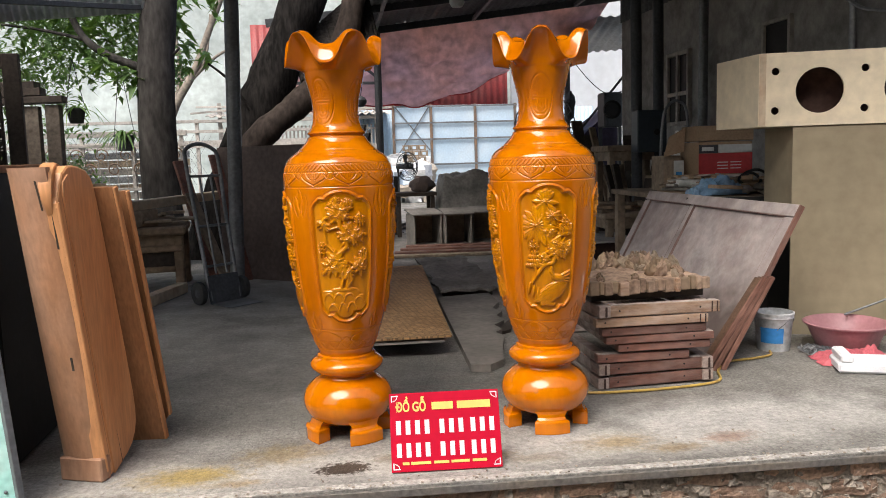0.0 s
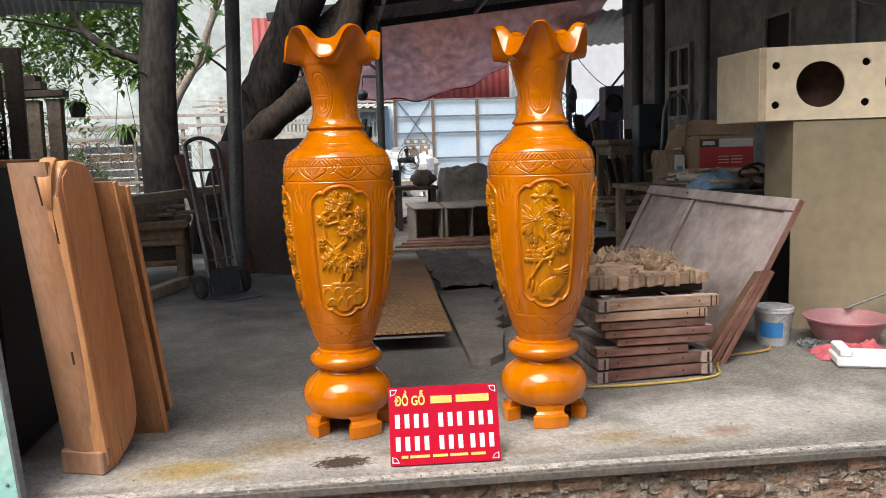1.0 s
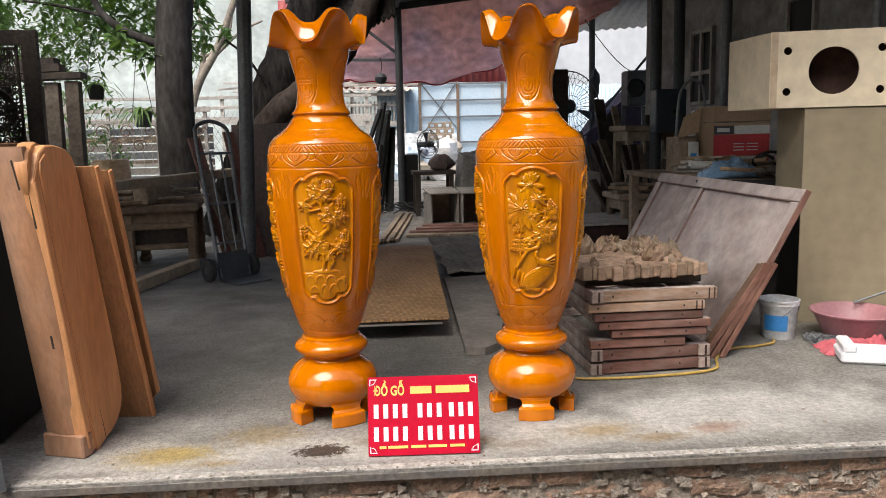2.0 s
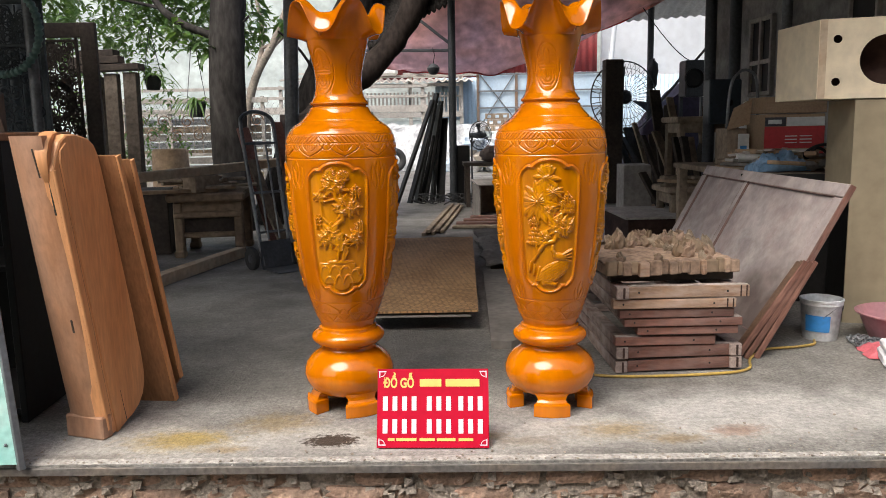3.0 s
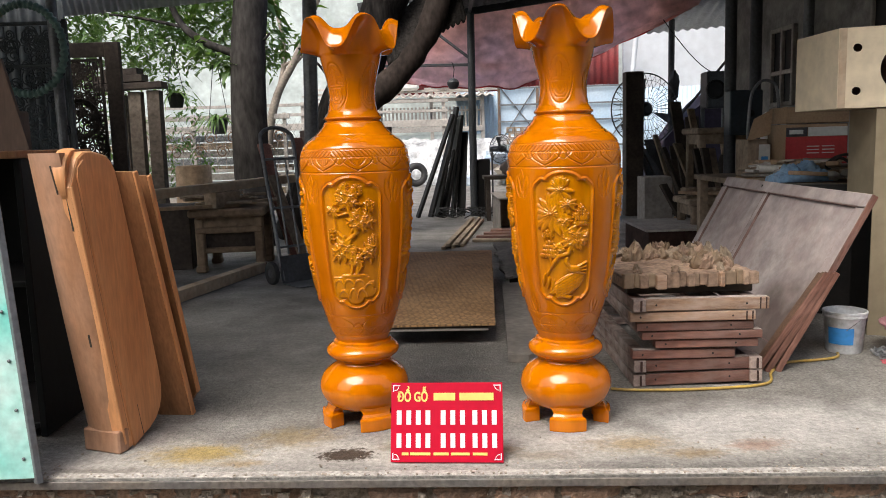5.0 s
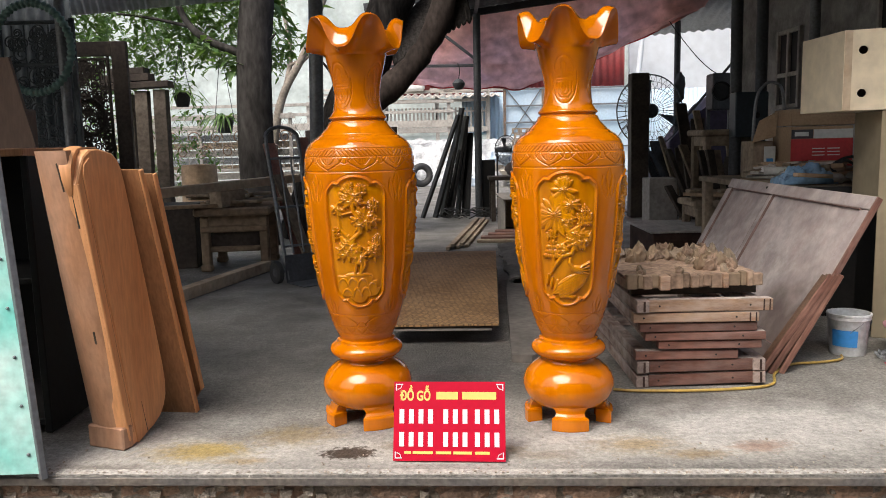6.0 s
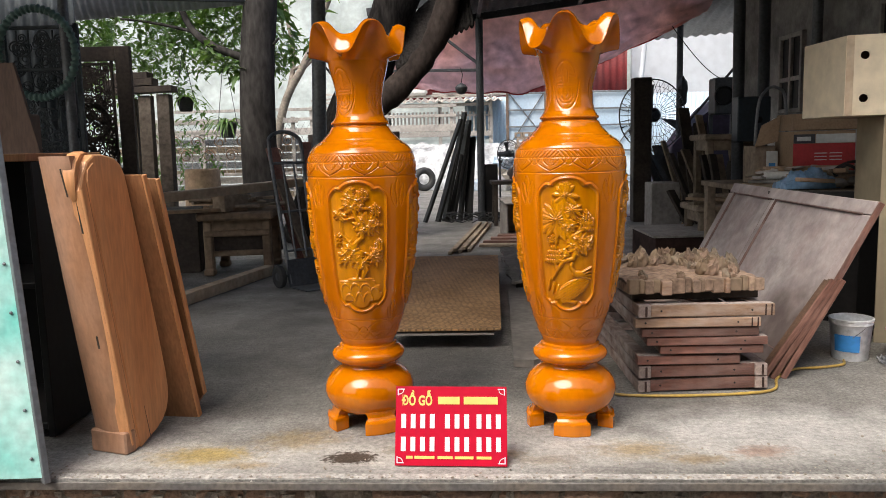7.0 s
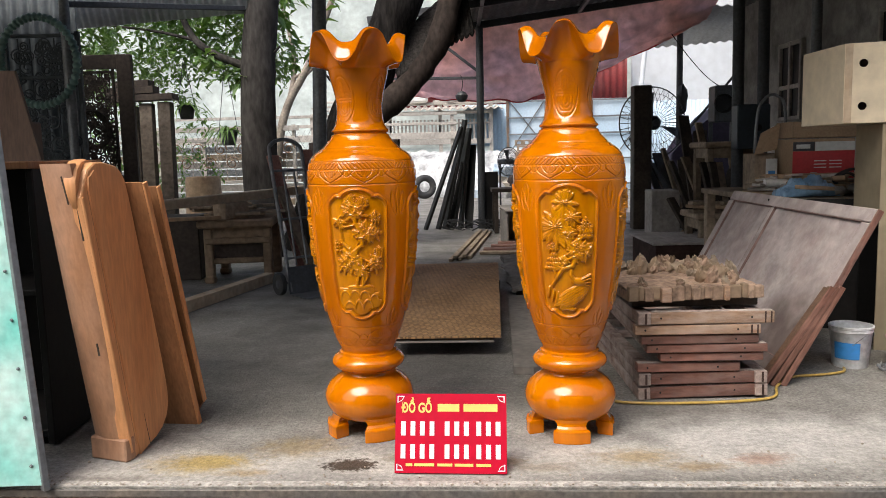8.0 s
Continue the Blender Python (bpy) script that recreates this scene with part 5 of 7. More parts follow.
framed_panel("smaller dusty framed panel leaning under the large one", 3.650, 3.74, 1.885, 2.205, 0.468, M_SLAT, M_BROWNW)
framed_panel("reddish rosewood panel edge leaning in the pile", 3.652, 3.75, 1.935, 2.228, 0.468, M_SLAT, M_BROWNW)
framed_panel("thin reddish rosewood panel at the back of the pile", 3.654, 3.76, 1.985, 2.250, 0.468, M_SLAT, M_BROWNW)

# ---- cream plywood box on its cabinet ----
DIRX, DIRY = math.cos(radians(-20)), math.sin(radians(-20))
box = thing("plywood_box", (2.56, 4.325, 1.238), "cream plywood box with round cut-outs, on a plywood cabinet", "box")
B_ = Vector((DIRX * 1.9, DIRY * 1.9, 0))
# front panel with holes: grid cut by polygons
def holed(width, height, holes, t):
    """A board in x, z with round holes, t thick (back is +y)."""
    me = Geo()
    xs = sorted({0.0, width, *[h[0] - h[2] * 1.25 for h in holes], *[h[0] + h[2] * 1.25 for h in holes]})
    cols = {}
    for cx, cz, r in holes:
        cols.setdefault(round(cx, 4), []).append((cz, r))
    def quad(x0, x1, z0, z1):
        if x1 - x0 > 1e-5 and z1 - z0 > 1e-5:
            me.add([(x0, 0, z0), (x1, 0, z0), (x1, 0, z1), (x0, 0, z1)], [(0, 1, 2, 3)])
            me.add([(x0, t, z0), (x1, t, z0), (x1, t, z1), (x0, t, z1)], [(3, 2, 1, 0)])
    last = 0.0
    for cx in sorted(cols):
        hs = sorted(cols[cx])
        half = max(r for _, r in hs) * 1.2
        quad(last, cx - half, 0, height)
        z = 0.0
        for cz, r in hs:
            hz = r * 1.2
            quad(cx - half, cx + half, z, cz - hz)
            n = 40
            circ = [(cx + r * math.cos(2 * math.pi * k / n), cz + r * math.sin(2 * math.pi * k / n)) for k in range(n)]
            sq = []
            for k in range(n):
                c, s = math.cos(2 * math.pi * k / n), math.sin(2 * math.pi * k / n)
                q = 1 / max(abs(c) / half, abs(s) / hz)
                sq.append((cx + c * q, cz + s * q))
            for k in range(n):
                k2 = (k + 1) % n
                for y, flip in ((0, False), (t, True)):
                    f = [(circ[k][0], y, circ[k][1]), (sq[k][0], y, sq[k][1]), (sq[k2][0], y, sq[k2][1]), (circ[k2][0], y, circ[k2][1])]
                    me.add(f, [(3, 2, 1, 0) if not flip else (0, 1, 2, 3)])
                me.add([(circ[k][0], 0, circ[k][1]), (circ[k2][0], 0, circ[k2][1]), (circ[k2][0], t, circ[k2][1]), (circ[k][0], t, circ[k][1])], [(0, 1, 2, 3)])
            # corners of the square ring
            me.add([(cx - half, 0, cz - hz), (cx + half, 0, cz - hz), (cx + half, 0, cz + hz), (cx - half, 0, cz + hz)], [])
            z = cz + hz
        quad(cx - half, cx + half, z, height)
        last = cx + half
    quad(last, width, 0, height)
    return me


holes = [(0.09, 0.09, 0.022), (0.09, 0.315, 0.022), (0.33, 0.20, 0.13), (0.57, 0.09, 0.022), (0.57, 0.315, 0.022), (0.80, 0.20, 0.13), (1.04, 0.09, 0.022), (1.04, 0.315, 0.022)]
part("front_panel", holed(1.9, 0.42, holes, 0.016), M_MDF, box, m=pose(0, 0, 0, 0, 0, -20))
part("side_panel", plate([(0, 0.004, 0), (-0.01, 0.48, 0), (-0.01, 0.48, 0.42), (0, 0.004, 0.42)], 0.016, (1, 0, 0)), M_MDF, box)
for z in (0.0, 0.404):
    part("top_panel" if z else "bottom_panel", Geo().add([(0.002, 0.012, z), (B_.x, B_.y + 0.012, z), (1.9, 0.45, z), (-0.008, 0.48, z), (0.002, 0.012, z + 0.016), (B_.x, B_.y + 0.012, z + 0.016), (1.9, 0.45, z + 0.016), (-0.008, 0.48, z + 0.016)],
         [(3, 2, 1, 0), (4, 5, 6, 7), (0, 1, 5, 4), (1, 2, 6, 5), (2, 3, 7, 6), (3, 0, 4, 7)]), M_MDF, box)
# Insert behind the holes, added so the inside looks dim.
part("hole_shade", Geo().box((0.9, 0.19, 0.21), (1.7, 0.012, 0.37), bev=0.002), M_LINER, box, "dark reddish brown insert that darkens the holes", m=pose(0, 0, 0, 0, 0, -20))
part("edge_strip", Geo().box((0.020, -0.0015, 0.21), (0.036, 0.003, 0.416), bev=0.001), M_STAIN, box, "brown stained edge strip", m=pose(0, 0, 0, 0, 0, -20))
part("back_panel", plate([(0.03, 0.46, 0.016), (1.85, 0.44, 0.016), (1.85, 0.44, 0.404), (0.03, 0.46, 0.404)], 0.012, (0, -1, 0)), M_MDF, box)

low = thing("plywood_cabinet", (2.745, 4.27, 0), "tall cream plywood cabinet standing on the floor", "cabinet")
part("front_panel", Geo().box((0.8, 0.009, 0.617), (1.6, 0.018, 1.234), bev=0.002), M_MDF_SHADE, low, m=pose(0, 0, 0, 0, 0, -20))
part("side_panel", plate([(0.025, 0.02, 0.70), (0.065, 0.40, 0.70), (0.065, 0.40, 1.234), (0.025, 0.02, 1.234)], 0.018, (1, 0, 0)), M_MDF_SHADE, low)
# Black sheet set in for the shaded gap below the side panel.
part("gap_shade", plate([(0.06, 0.03, 0), (0.11, 0.40, 0), (0.11, 0.40, 0.70), (0.06, 0.03, 0.70)], 0.018, (1, 0, 0)), M_BLACK, low, "black sheet standing for the shaded gap under the side")
part("back_panel", plate([(0.16, 0.37, 0), (1.55, 0.2, 0), (1.55, 0.2, 1.23), (0.16, 0.37, 1.23)], 0.012, (0, -1, 0)), M_MDF_SHADE, low)

solid("black_board", plate([(0.52, -0.22, 0), (0, 0, 0), (0, 0, 0.80), (0.52, -0.22, 0.80)], 0.02, (0.3, 0.6, 0)), M_BLACK, "black board standing on edge behind the leaning panels", "board", at=(2.42, 4.95, 0))

# ---- bucket, basin, cloth, foam, hose ----
bk = thing("bucket", (2.47, 3.98, 0), "white plastic paint bucket with a blue label, dirty", "bucket")
part("pail", Geo().lathe([(0.001, 0.003), (0.082, 0.0), (0.086, 0.01), (0.099, 0.18), (0.104, 0.185), (0.104, 0.200), (0.107, 0.203), (0.107, 0.212), (0.100, 0.214), (0.097, 0.205), (0.084, 0.02), (0.001, 0.015)], 40), M_PAIL, bk, smooth=True)
lab = Geo()
lab.sheet(lambda u, v: ((0.0885 + 0.011 * (0.055 + 0.08 * v) / 0.17 + 0.0012) * math.sin(radians(-75 + 75 * u)), -(0.0885 + 0.011 * (0.055 + 0.08 * v) / 0.17 + 0.0012) * math.cos(radians(-75 + 75 * u)), 0.05 + 0.085 * v), 14, 2)
part("label", lab, M_BLUEL, bk, "blue paper label", smooth=True)
part("handle", Geo().tube([(0.106 * math.cos(a), 0.106 * math.sin(a) * 0.9, 0.19 - 0.09 * math.sin(a + 0.9) ** 2) for a in [radians(-110 + 10 * k) for k in range(14)]], 0.003, 6), M_STEEL, bk, "thin wire handle", smooth=True)

bs = thing("basin", (2.85, 3.89, 0), "faded pink plastic basin on the floor", "basin")
part("bowl", Geo().lathe([(0.001, 0.004), (0.14, 0.0), (0.15, 0.01), (0.205, 0.135), (0.222, 0.14), (0.224, 0.148), (0.215, 0.152), (0.198, 0.14), (0.142, 0.016), (0.001, 0.012)], 48), M_PINK, bs, smooth=True)
def drape(u, v):
    x, y = -0.20 + 0.40 * u, -0.10 + 0.2 * v
    e = min(u, 1 - u, v, 1 - v) * 2
    rough = 0.55 + 0.6 * noise.noise(Vector((x * 12, y * 15, 2))) + 0.4 * abs(noise.noise(Vector((x * 30, y * 34, 5))))
    return (x + 0.03 * noise.noise(Vector((u * 5, v * 5, 1))), y + 0.03 * noise.noise(Vector((u * 5, v * 5, 7))), 0.004 + 0.075 * min(1, e * 2) * max(0.05, rough))
solid("cloth", Geo().sheet(drape, 80, 44), M_CLOTH, "crumpled red cloth lying beside the basin", "cloth", smooth=True, at=(2.72, 3.64, 0), rz=-14)
fm = thing("foam_tray", (2.50, 3.44, 0), "white polystyrene packing tray on the floor", "foam")
part("tray", Geo().box((0.17, 0.10, 0.03), (0.36, 0.2, 0.055), bev=0.012), M_FOAM, fm, m=pose(0, 0, 0, 0, 0, -22))
part("end_block", Geo().box((0.03, 0.10, 0.075), (0.06, 0.2, 0.04), bev=0.012), M_FOAM, fm, m=pose(0, 0, 0, 0, 0, -22))
def smooth_path(pts, n=8):
    out = []
    P = [Vector(p) for p in pts]
    for i in range(len(P) - 1):
        a, b, c, d = P[max(i - 1, 0)], P[i], P[i + 1], P[min(i + 2, len(P) - 1)]
        for k in range(n):
            t = k / n
            out.append(0.5 * ((2 * b) + (c - a) * t + (2 * a - 5 * b + 4 * c - d) * t * t + (3 * b - a - 3 * c + d) * t ** 3))
    return out + [P[-1]]
hose = smooth_path([(1.02, 3.60, 0.0095), (1.16, 3.44, 0.0095), (1.40, 3.40, 0.0095), (1.70, 3.41, 0.0095), (1.87, 3.46, 0.0095), (1.95, 3.62, 0.0095), (2.08, 3.76, 0.0095), (2.24, 3.79, 0.0095), (2.36, 3.83, 0.0095), (2.40, 3.90, 0.0095)])
solid("hose", Geo().tube(hose, 0.0065, 10), M_YEL, "yellow rubber air hose snaking over the floor", "hose", smooth=True)
# Heap of small chain-like metal fittings by the bucket.
cha = Geo()
for k in range(26):
    cx, cy = 2.66 + rng.uniform(-0.09, 0.09), 3.83 + rng.uniform(-0.06, 0.06)
    cha.tube([(cx + 0.03 * math.cos(a), cy + 0.03 * math.sin(a) * rng.uniform(0.6, 1), 0.008 + rng.uniform(0, 0.03)) for a in [2 * math.pi * q / 8 for q in range(9)]], 0.004, 5)
solid("metal_fittings", cha, M_STEEL, "small tangled heap of grey metal fittings on the floor", "cord", smooth=True)

solid("metal_rod", Geo().tube([(0, 0, 0), (0.20, -0.03, 0.07), (0.55, -0.10, 0.22)], 0.006, 8).tube([(0.02, 0.02, 0), (0.22, -0.01, 0.065), (0.55, -0.08, 0.20)], 0.005, 8), M_STEEL, "thin bent metal rod resting on the basin", "rod", smooth=True, at=(2.93, 4.02, 0.158))

# ---- mat, grey boards ----
mat_ = thing("woven_mat", (0.70, 4.28, 0), "woven bamboo sheet on a low dark pallet", "mat")
part("pallet", Geo().beam((-0.60, 0.62, 0.040), (-0.02, 0.62, 0.040), 0.10, 0.08).beam((-0.6, 2.1, 0.05), (0.12, 2.1, 0.05), 0.1, 0.1).beam((-0.54, 0.55, 0.07), (-0.50, 2.2, 0.10), 0.05, 0.05).beam((-0.06, 0.55, 0.07), (0.06, 2.2, 0.10), 0.05, 0.05), M_BLACK, mat_)
part("board", plate([(-0.64, 0.03, 0.086), (-0.04, 0.0, 0.086), (0.06, 2.2, 0.16), (-0.55, 2.2, 0.16)], 0.01, (0, 0, 1)), M_GREY, mat_)
part("sheet", plate([(-0.66, 0.03, 0.110), (0.0, 0.0, 0.112), (0.125, 2.28, 0.20), (-0.56, 2.3, 0.20)], 0.012, (0, 0, 1)), M_WEAVE, mat_)

def slab_of(outline, z, t, sag=0.0):
    """A flat slab with an uneven outline, t thick, lying at z."""
    n = len(outline)
    up_ = [Vector((x, y, z + t + sag * noise.noise(Vector((x * 6, y * 6, 3))))) for x, y in outline]
    return Geo().add(up_ + [Vector((x, y, z)) for x, y in outline], [tuple(range(n)), tuple(range(n, 2 * n))[::-1]] + [(k, n + k, n + (k + 1) % n, (k + 1) % n) for k in range(n)])


gb = thing("grey_board", (0.72, 3.92, 0), "dusty grey board with a splintered edge lying on the floor", "board", "boards on the floor")
part("board", slab_of([(0.02, 0.01), (0.12, -0.01), (0.21, 0.08), (0.27, 0.35), (0.34, 0.62), (0.31, 0.72), (0.37, 0.80), (0.35, 0.93), (0.44, 1.05), (0.43, 1.22), (0.50, 1.36), (0.46, 1.48), (0.55, 1.70), (0.56, 2.1), (0.14, 2.02)], 0.002, 0.040), M_GREY, gb)
part("splinter", slab_of([(0.36, 0.80), (0.44, 0.86), (0.48, 1.0), (0.55, 1.16), (0.52, 1.19), (0.45, 1.06), (0.40, 0.95)], 0.002, 0.02), M_DARKW, gb, "dark broken sliver")
gb2 = thing("grey_board", (0.92, 5.98, 0), "crumpled grey cement sheet on the floor", "board", "boards on the floor")


def crumple(u, v):
    x, y = 0.50 * u + 0.06 * noise.noise(Vector((v * 7, 2, 0))) * (u - 0.5) * 2, 2.0 * v + 0.12 * noise.noise(Vector((u * 6, 9, 0)))
    return (x - 0.03 + 0.04 * v, y, 0.075 + 0.035 * noise.noise(Vector((x * 5, y * 3, 5))) + 0.012 * noise.noise(Vector((x * 22, y * 16, 7))))


thicken(part("sheet", Geo().sheet(crumple, 34, 70), M_GREY, gb2), 0.02)
for y in (0.2, 1.6):
    part("packing", Geo().box((0.22, y, 0.022), (0.40, 0.08, 0.044)), M_DARKW, gb2, "dark batten under the sheet")

# ---- hand truck, stool, planks ----
ht = thing("hand_truck", (-0.91, 6.36, 0), "dark steel hand truck with rubber wheels, standing empty", "hand truck", rz=40)
for x in (-0.03, 0.37):
    wh = part("wheel", Geo().lathe([(0.035, -0.018), (0.072, -0.026), (0.090, -0.020), (0.095, 0.0), (0.090, 0.020), (0.072, 0.026), (0.035, 0.018)], 28), M_RUBBER, ht, "black rubber wheel", smooth=True, m=pose(x, 0.08, 0.095, 0, 90, 0))
    part("hub", Geo().lathe([(0.001, -0.022), (0.036, -0.020), (0.038, 0.020), (0.001, 0.022)], 20), M_DSTEEL, wh, smooth=True)
part("axle", Geo().tube([(-0.03, 0.08, 0.095), (0.37, 0.08, 0.095)], 0.010, 8), M_DSTEEL, ht, smooth=True)
fr = Geo()
loop = smooth_path([(0.04, 0.02, 0.03), (0.03, 0.16, 0.7), (0.02, 0.24, 1.14), (0.05, 0.27, 1.24), (0.17, 0.28, 1.28), (0.29, 0.27, 1.24), (0.32, 0.24, 1.14), (0.31, 0.16, 0.7), (0.30, 0.02, 0.03)], 6)
fr.tube(loop, 0.016, 10)
for z, y in ((1.02, 0.215), (0.62, 0.145), (0.30, 0.08)):
    fr.tube([(0.025, y, z), (0.315, y, z)], 0.011, 8)
for x in (0.12, 0.22):
    fr.tube([(x, 0.06, 0.24), (x, 0.215, 1.02)], 0.009, 8)
part("frame", fr, M_STEEL, ht, smooth=True)
part("toe_plate", plate([(0.02, -0.27, 0.006), (0.32, -0.27, 0.006), (0.32, 0.0, 0.006), (0.02, 0.0, 0.006)], 0.006, (0, 0, 1)), M_STEEL, ht)
part("back_plate", plate([(0.02, 0.002, 0.012), (0.32, 0.002, 0.012), (0.31, 0.045, 0.23), (0.03, 0.045, 0.23)], 0.005, (0, 1, 0)), M_DSTEEL, ht)

st_ = thing("stool", (-1.81, 7.12, 0), "low carved raw timber stool with scraps on top", "stool")
for x, y in ((0.03, 0.03), (0.55, 0.10), (0.0, 0.62), (0.5, 0.68)):
    part("leg", Geo().beam((x, y, 0.0), (x, y, 0.50), 0.082, 0.075, bev=0.012).box((x, y - 0.01, 0.03), (0.10, 0.09, 0.06), bev=0.02), M_STOOL, st_)
part("rail", Geo().box((0.29, 0.045, 0.385), (0.60, 0.085, 0.055), rot=(0, 0, 7), bev=0.014), M_STOOL, st_)
part("panel", Geo().box((0.29, 0.085, 0.29), (0.46, 0.02, 0.14), rot=(0, 0, 7), bev=0.004), M_DARKW, st_, "dark recessed panel")
part("lower_rail", Geo().box((0.29, 0.060, 0.20), (0.46, 0.05, 0.05), rot=(0, 0, 7), bev=0.010), M_STOOL, st_)
part("apron", Geo().box((0.27, 0.055, 0.46), (0.56, 0.04, 0.10), rot=(0, 0, 7), bev=0.008), M_STOOL, st_)
part("seat", Geo().box((0.25, 0.36, 0.545), (0.68, 0.82, 0.075), rot=(0, 0, 6), bev=0.02), M_STOOL, st_)
for k in range(26):
    c = (-1.62 + rng.uniform(-0.35, 0.35), 7.45 + rng.uniform(-0.28, 0.28), 0.60 + 0.03 * (k % 4))
    pc = Geo().box((0, 0, 0), (rng.uniform(0.06, 0.34), rng.uniform(0.04, 0.1), 0.026), bev=0.004)
    solid("offcut", pc, (M_OLD, M_RAW)[k % 4 == 0], "timber offcut in a heap on the stool", "offcut", at=c, rz=rng.uniform(-40, 60), group="offcuts")

plank((-2.40, 5.65, 0.742), (-1.01, 8.25, 0.800), 0.11, 0.080, M_STAIN, "long raw timber beam lying on trestles")
plank((-1.72, 5.15, 0.047), (-1.23, 7.10, 0.047), 0.09, 0.09, M_STAIN, "long raw timber beam on the floor")
for a, b, w, h, mt in (((-1.0, 7.6, 0.0), (-1.32, 7.85, 1.15), 0.14, 0.03, M_RED), ((-0.72, 7.62, 0.0), (-1.0, 7.9, 1.2), 0.12, 0.03, M_RED), ((-0.86, 7.35, 0.0), (-1.2, 7.6, 0.85), 0.12, 0.025, M_OLD)):
    plank(a, b, w, h, mt, "carved reddish board leaning behind the hand truck")
pn = thing("board_panel", (-0.98, 7.95, 0), "large flat grey brown board standing upright", "board")
part("board", plate([(0, 0, 0), (0.95, -0.75, 0), (0.95, -0.70, 1.27), (0, 0.05, 1.27)], 0.025, (0.5, 0.6, 0)), M_BROWNB, pn)
plank((-2.35, 6.75, 0.615), (-1.45, 7.25, 0.60), 0.12, 0.03, M_RAW, "pale board lying over the stool")
plank((-1.75, 7.30, 0.632), (-1.12, 7.42, 0.632), 0.16, 0.025, M_OLD, "short grey board lying over the stool")
tr = thing("trestle", (-2.30, 5.82, 0), "old timber trestle under the beam", "trestle")
part("leg", Geo().beam((-0.1, -0.15, 0), (0, 0.02, 0.692), 0.06, 0.05), M_OLD, tr)
part("leg", Geo().beam((0.1, 0.2, 0), (0, 0.03, 0.692), 0.06, 0.05), M_OLD, tr)
solid("timber_block", Geo().box((0, 0, 0.077), (0.30, 0.16, 0.15), bev=0.008), M_OLD, "squared timber block propping the beam on the stool", "block", at=(-1.58, 7.22, 0.584), rz=60)
solid("wooden_crate", Geo().box((0, 0, 0.30), (0.50, 0.45, 0.60), bev=0.008), M_DARKW, "dark brown wooden crate beside the stool", "crate", at=(-2.20, 7.55, 0), rz=5)

# ---- left background: gate, ring, lattice door, posts ----
gt = thing("iron_gate", (-3.22, 7.25, 0), "dark wrought iron gate with scrollwork leaning upright", "gate")
gf = Geo()
for x in (-0.33, 0.33):
    gf.beam((x, 0, 0), (x, 0, 2.3), 0.04, 0.04)
for z in (0.05, 1.15, 1.9, 2.27):
    gf.beam((-0.33, 0, z), (0.33, 0, z), 0.04, 0.03)
part("frame", gf, M_IRON, gt)
for x in (-0.22, -0.11, 0.0, 0.11, 0.22):
    part("bar", Geo().beam((x, 0.01, 0.05), (x, 0.01, 2.25), 0.012, 0.012), M_IRON, gt)
for k in range(120):
    cx, cz, r = rng.uniform(-0.26, 0.26), rng.uniform(0.9, 2.2), rng.uniform(0.04, 0.10)
    sc = Geo().tube([(cx + r * (1 - q / 26) * math.cos(q * 0.5 + k), 0.0, cz + r * (1 - q / 26) * math.sin(q * 0.5 + k)) for q in range(22)], 0.007, 5)
    part("scroll", sc, M_IRON, gt, smooth=True)
ring = Geo().tube([(0.34 * math.cos(a), 0, 0.385 * math.sin(a)) for a in [2 * math.pi * q / 192 for q in range(193)]], [0.028 + 0.011 * (q % 4 < 2) for q in range(193)], 10, cap=False)
solid("hose_coil", ring, M_HOSE, "ribbed grey green hose coiled in a ring on the gate", "hose", smooth=True, at=(-3.19, 7.12, 2.03))
wb = thing("wooden_chest", (-2.35, 5.1, 0), "brown wooden cupboard side with a carved drawer front", "cupboard")
part("body", Geo().box((-0.06, 0.09, 0.70), (0.30, 0.16, 1.40), bev=0.01), M_BROWNW, wb)
part("scroll", Geo().tube([(0.0 + 0.07 * math.cos(q * 0.42), 0.005, 1.28 + 0.03 * math.sin(q * 0.42)) for q in range(14)], 0.010, 8), M_BROWNW, wb, "carved scroll", smooth=True)
part("leaning_board", plate([(-0.20, -0.03, 1.02), (0.20, -0.03, 1.02), (0.03, 0.0, 1.72), (-0.22, 0.0, 1.72)], 0.03, (0, 1, 0)), M_BROWNW, wb)
ld = thing("lattice_door", (-3.28, 8.4, 0), "dark wooden door leaf with pierced scroll lattice", "door leaf")
ld.location = (-3.25, 8.1, 0)
for x, w in ((-0.265, 0.11), (0.425, 0.15)):
    part("stile", Geo().box((x, 0, 1.1), (w, 0.06, 2.2), bev=0.006), M_DARKW, ld)
for z, h in ((0.5, 0.98), (2.13, 0.14)):
    part("rail", Geo().box((0.07, 0, z), (0.56, 0.05, h), bev=0.004), M_DARKW, ld)
for x in (-0.15, 0.30):
    part("inner_frame", Geo().box((x, 0, 1.53), (0.025, 0.03, 1.06), bev=0.003), M_DARKW, ld)
for z in (1.03, 2.03):
    part("inner_frame", Geo().box((0.075, 0, z), (0.47, 0.03, 0.025), bev=0.003), M_DARKW, ld)
for k in range(9):
    part("lattice_bar", Geo().box((-0.11 + 0.046 * k, 0, 1.53), (0.006, 0.012, 0.98), bev=0.001), M_DARKW, ld)
for k in range(150):
    cx, cz, r = rng.uniform(-0.12, 0.27), rng.uniform(1.06, 2.0), rng.uniform(0.03, 0.065)
    part("scroll", Geo().tube([(cx + r * (1 - q / 22) * math.cos(q * 0.55 + k), 0.0, cz + r * (1 - q / 22) * math.sin(q * 0.55 + k)) for q in range(18)], 0.0095, 5), M_DARKW, ld, smooth=True)
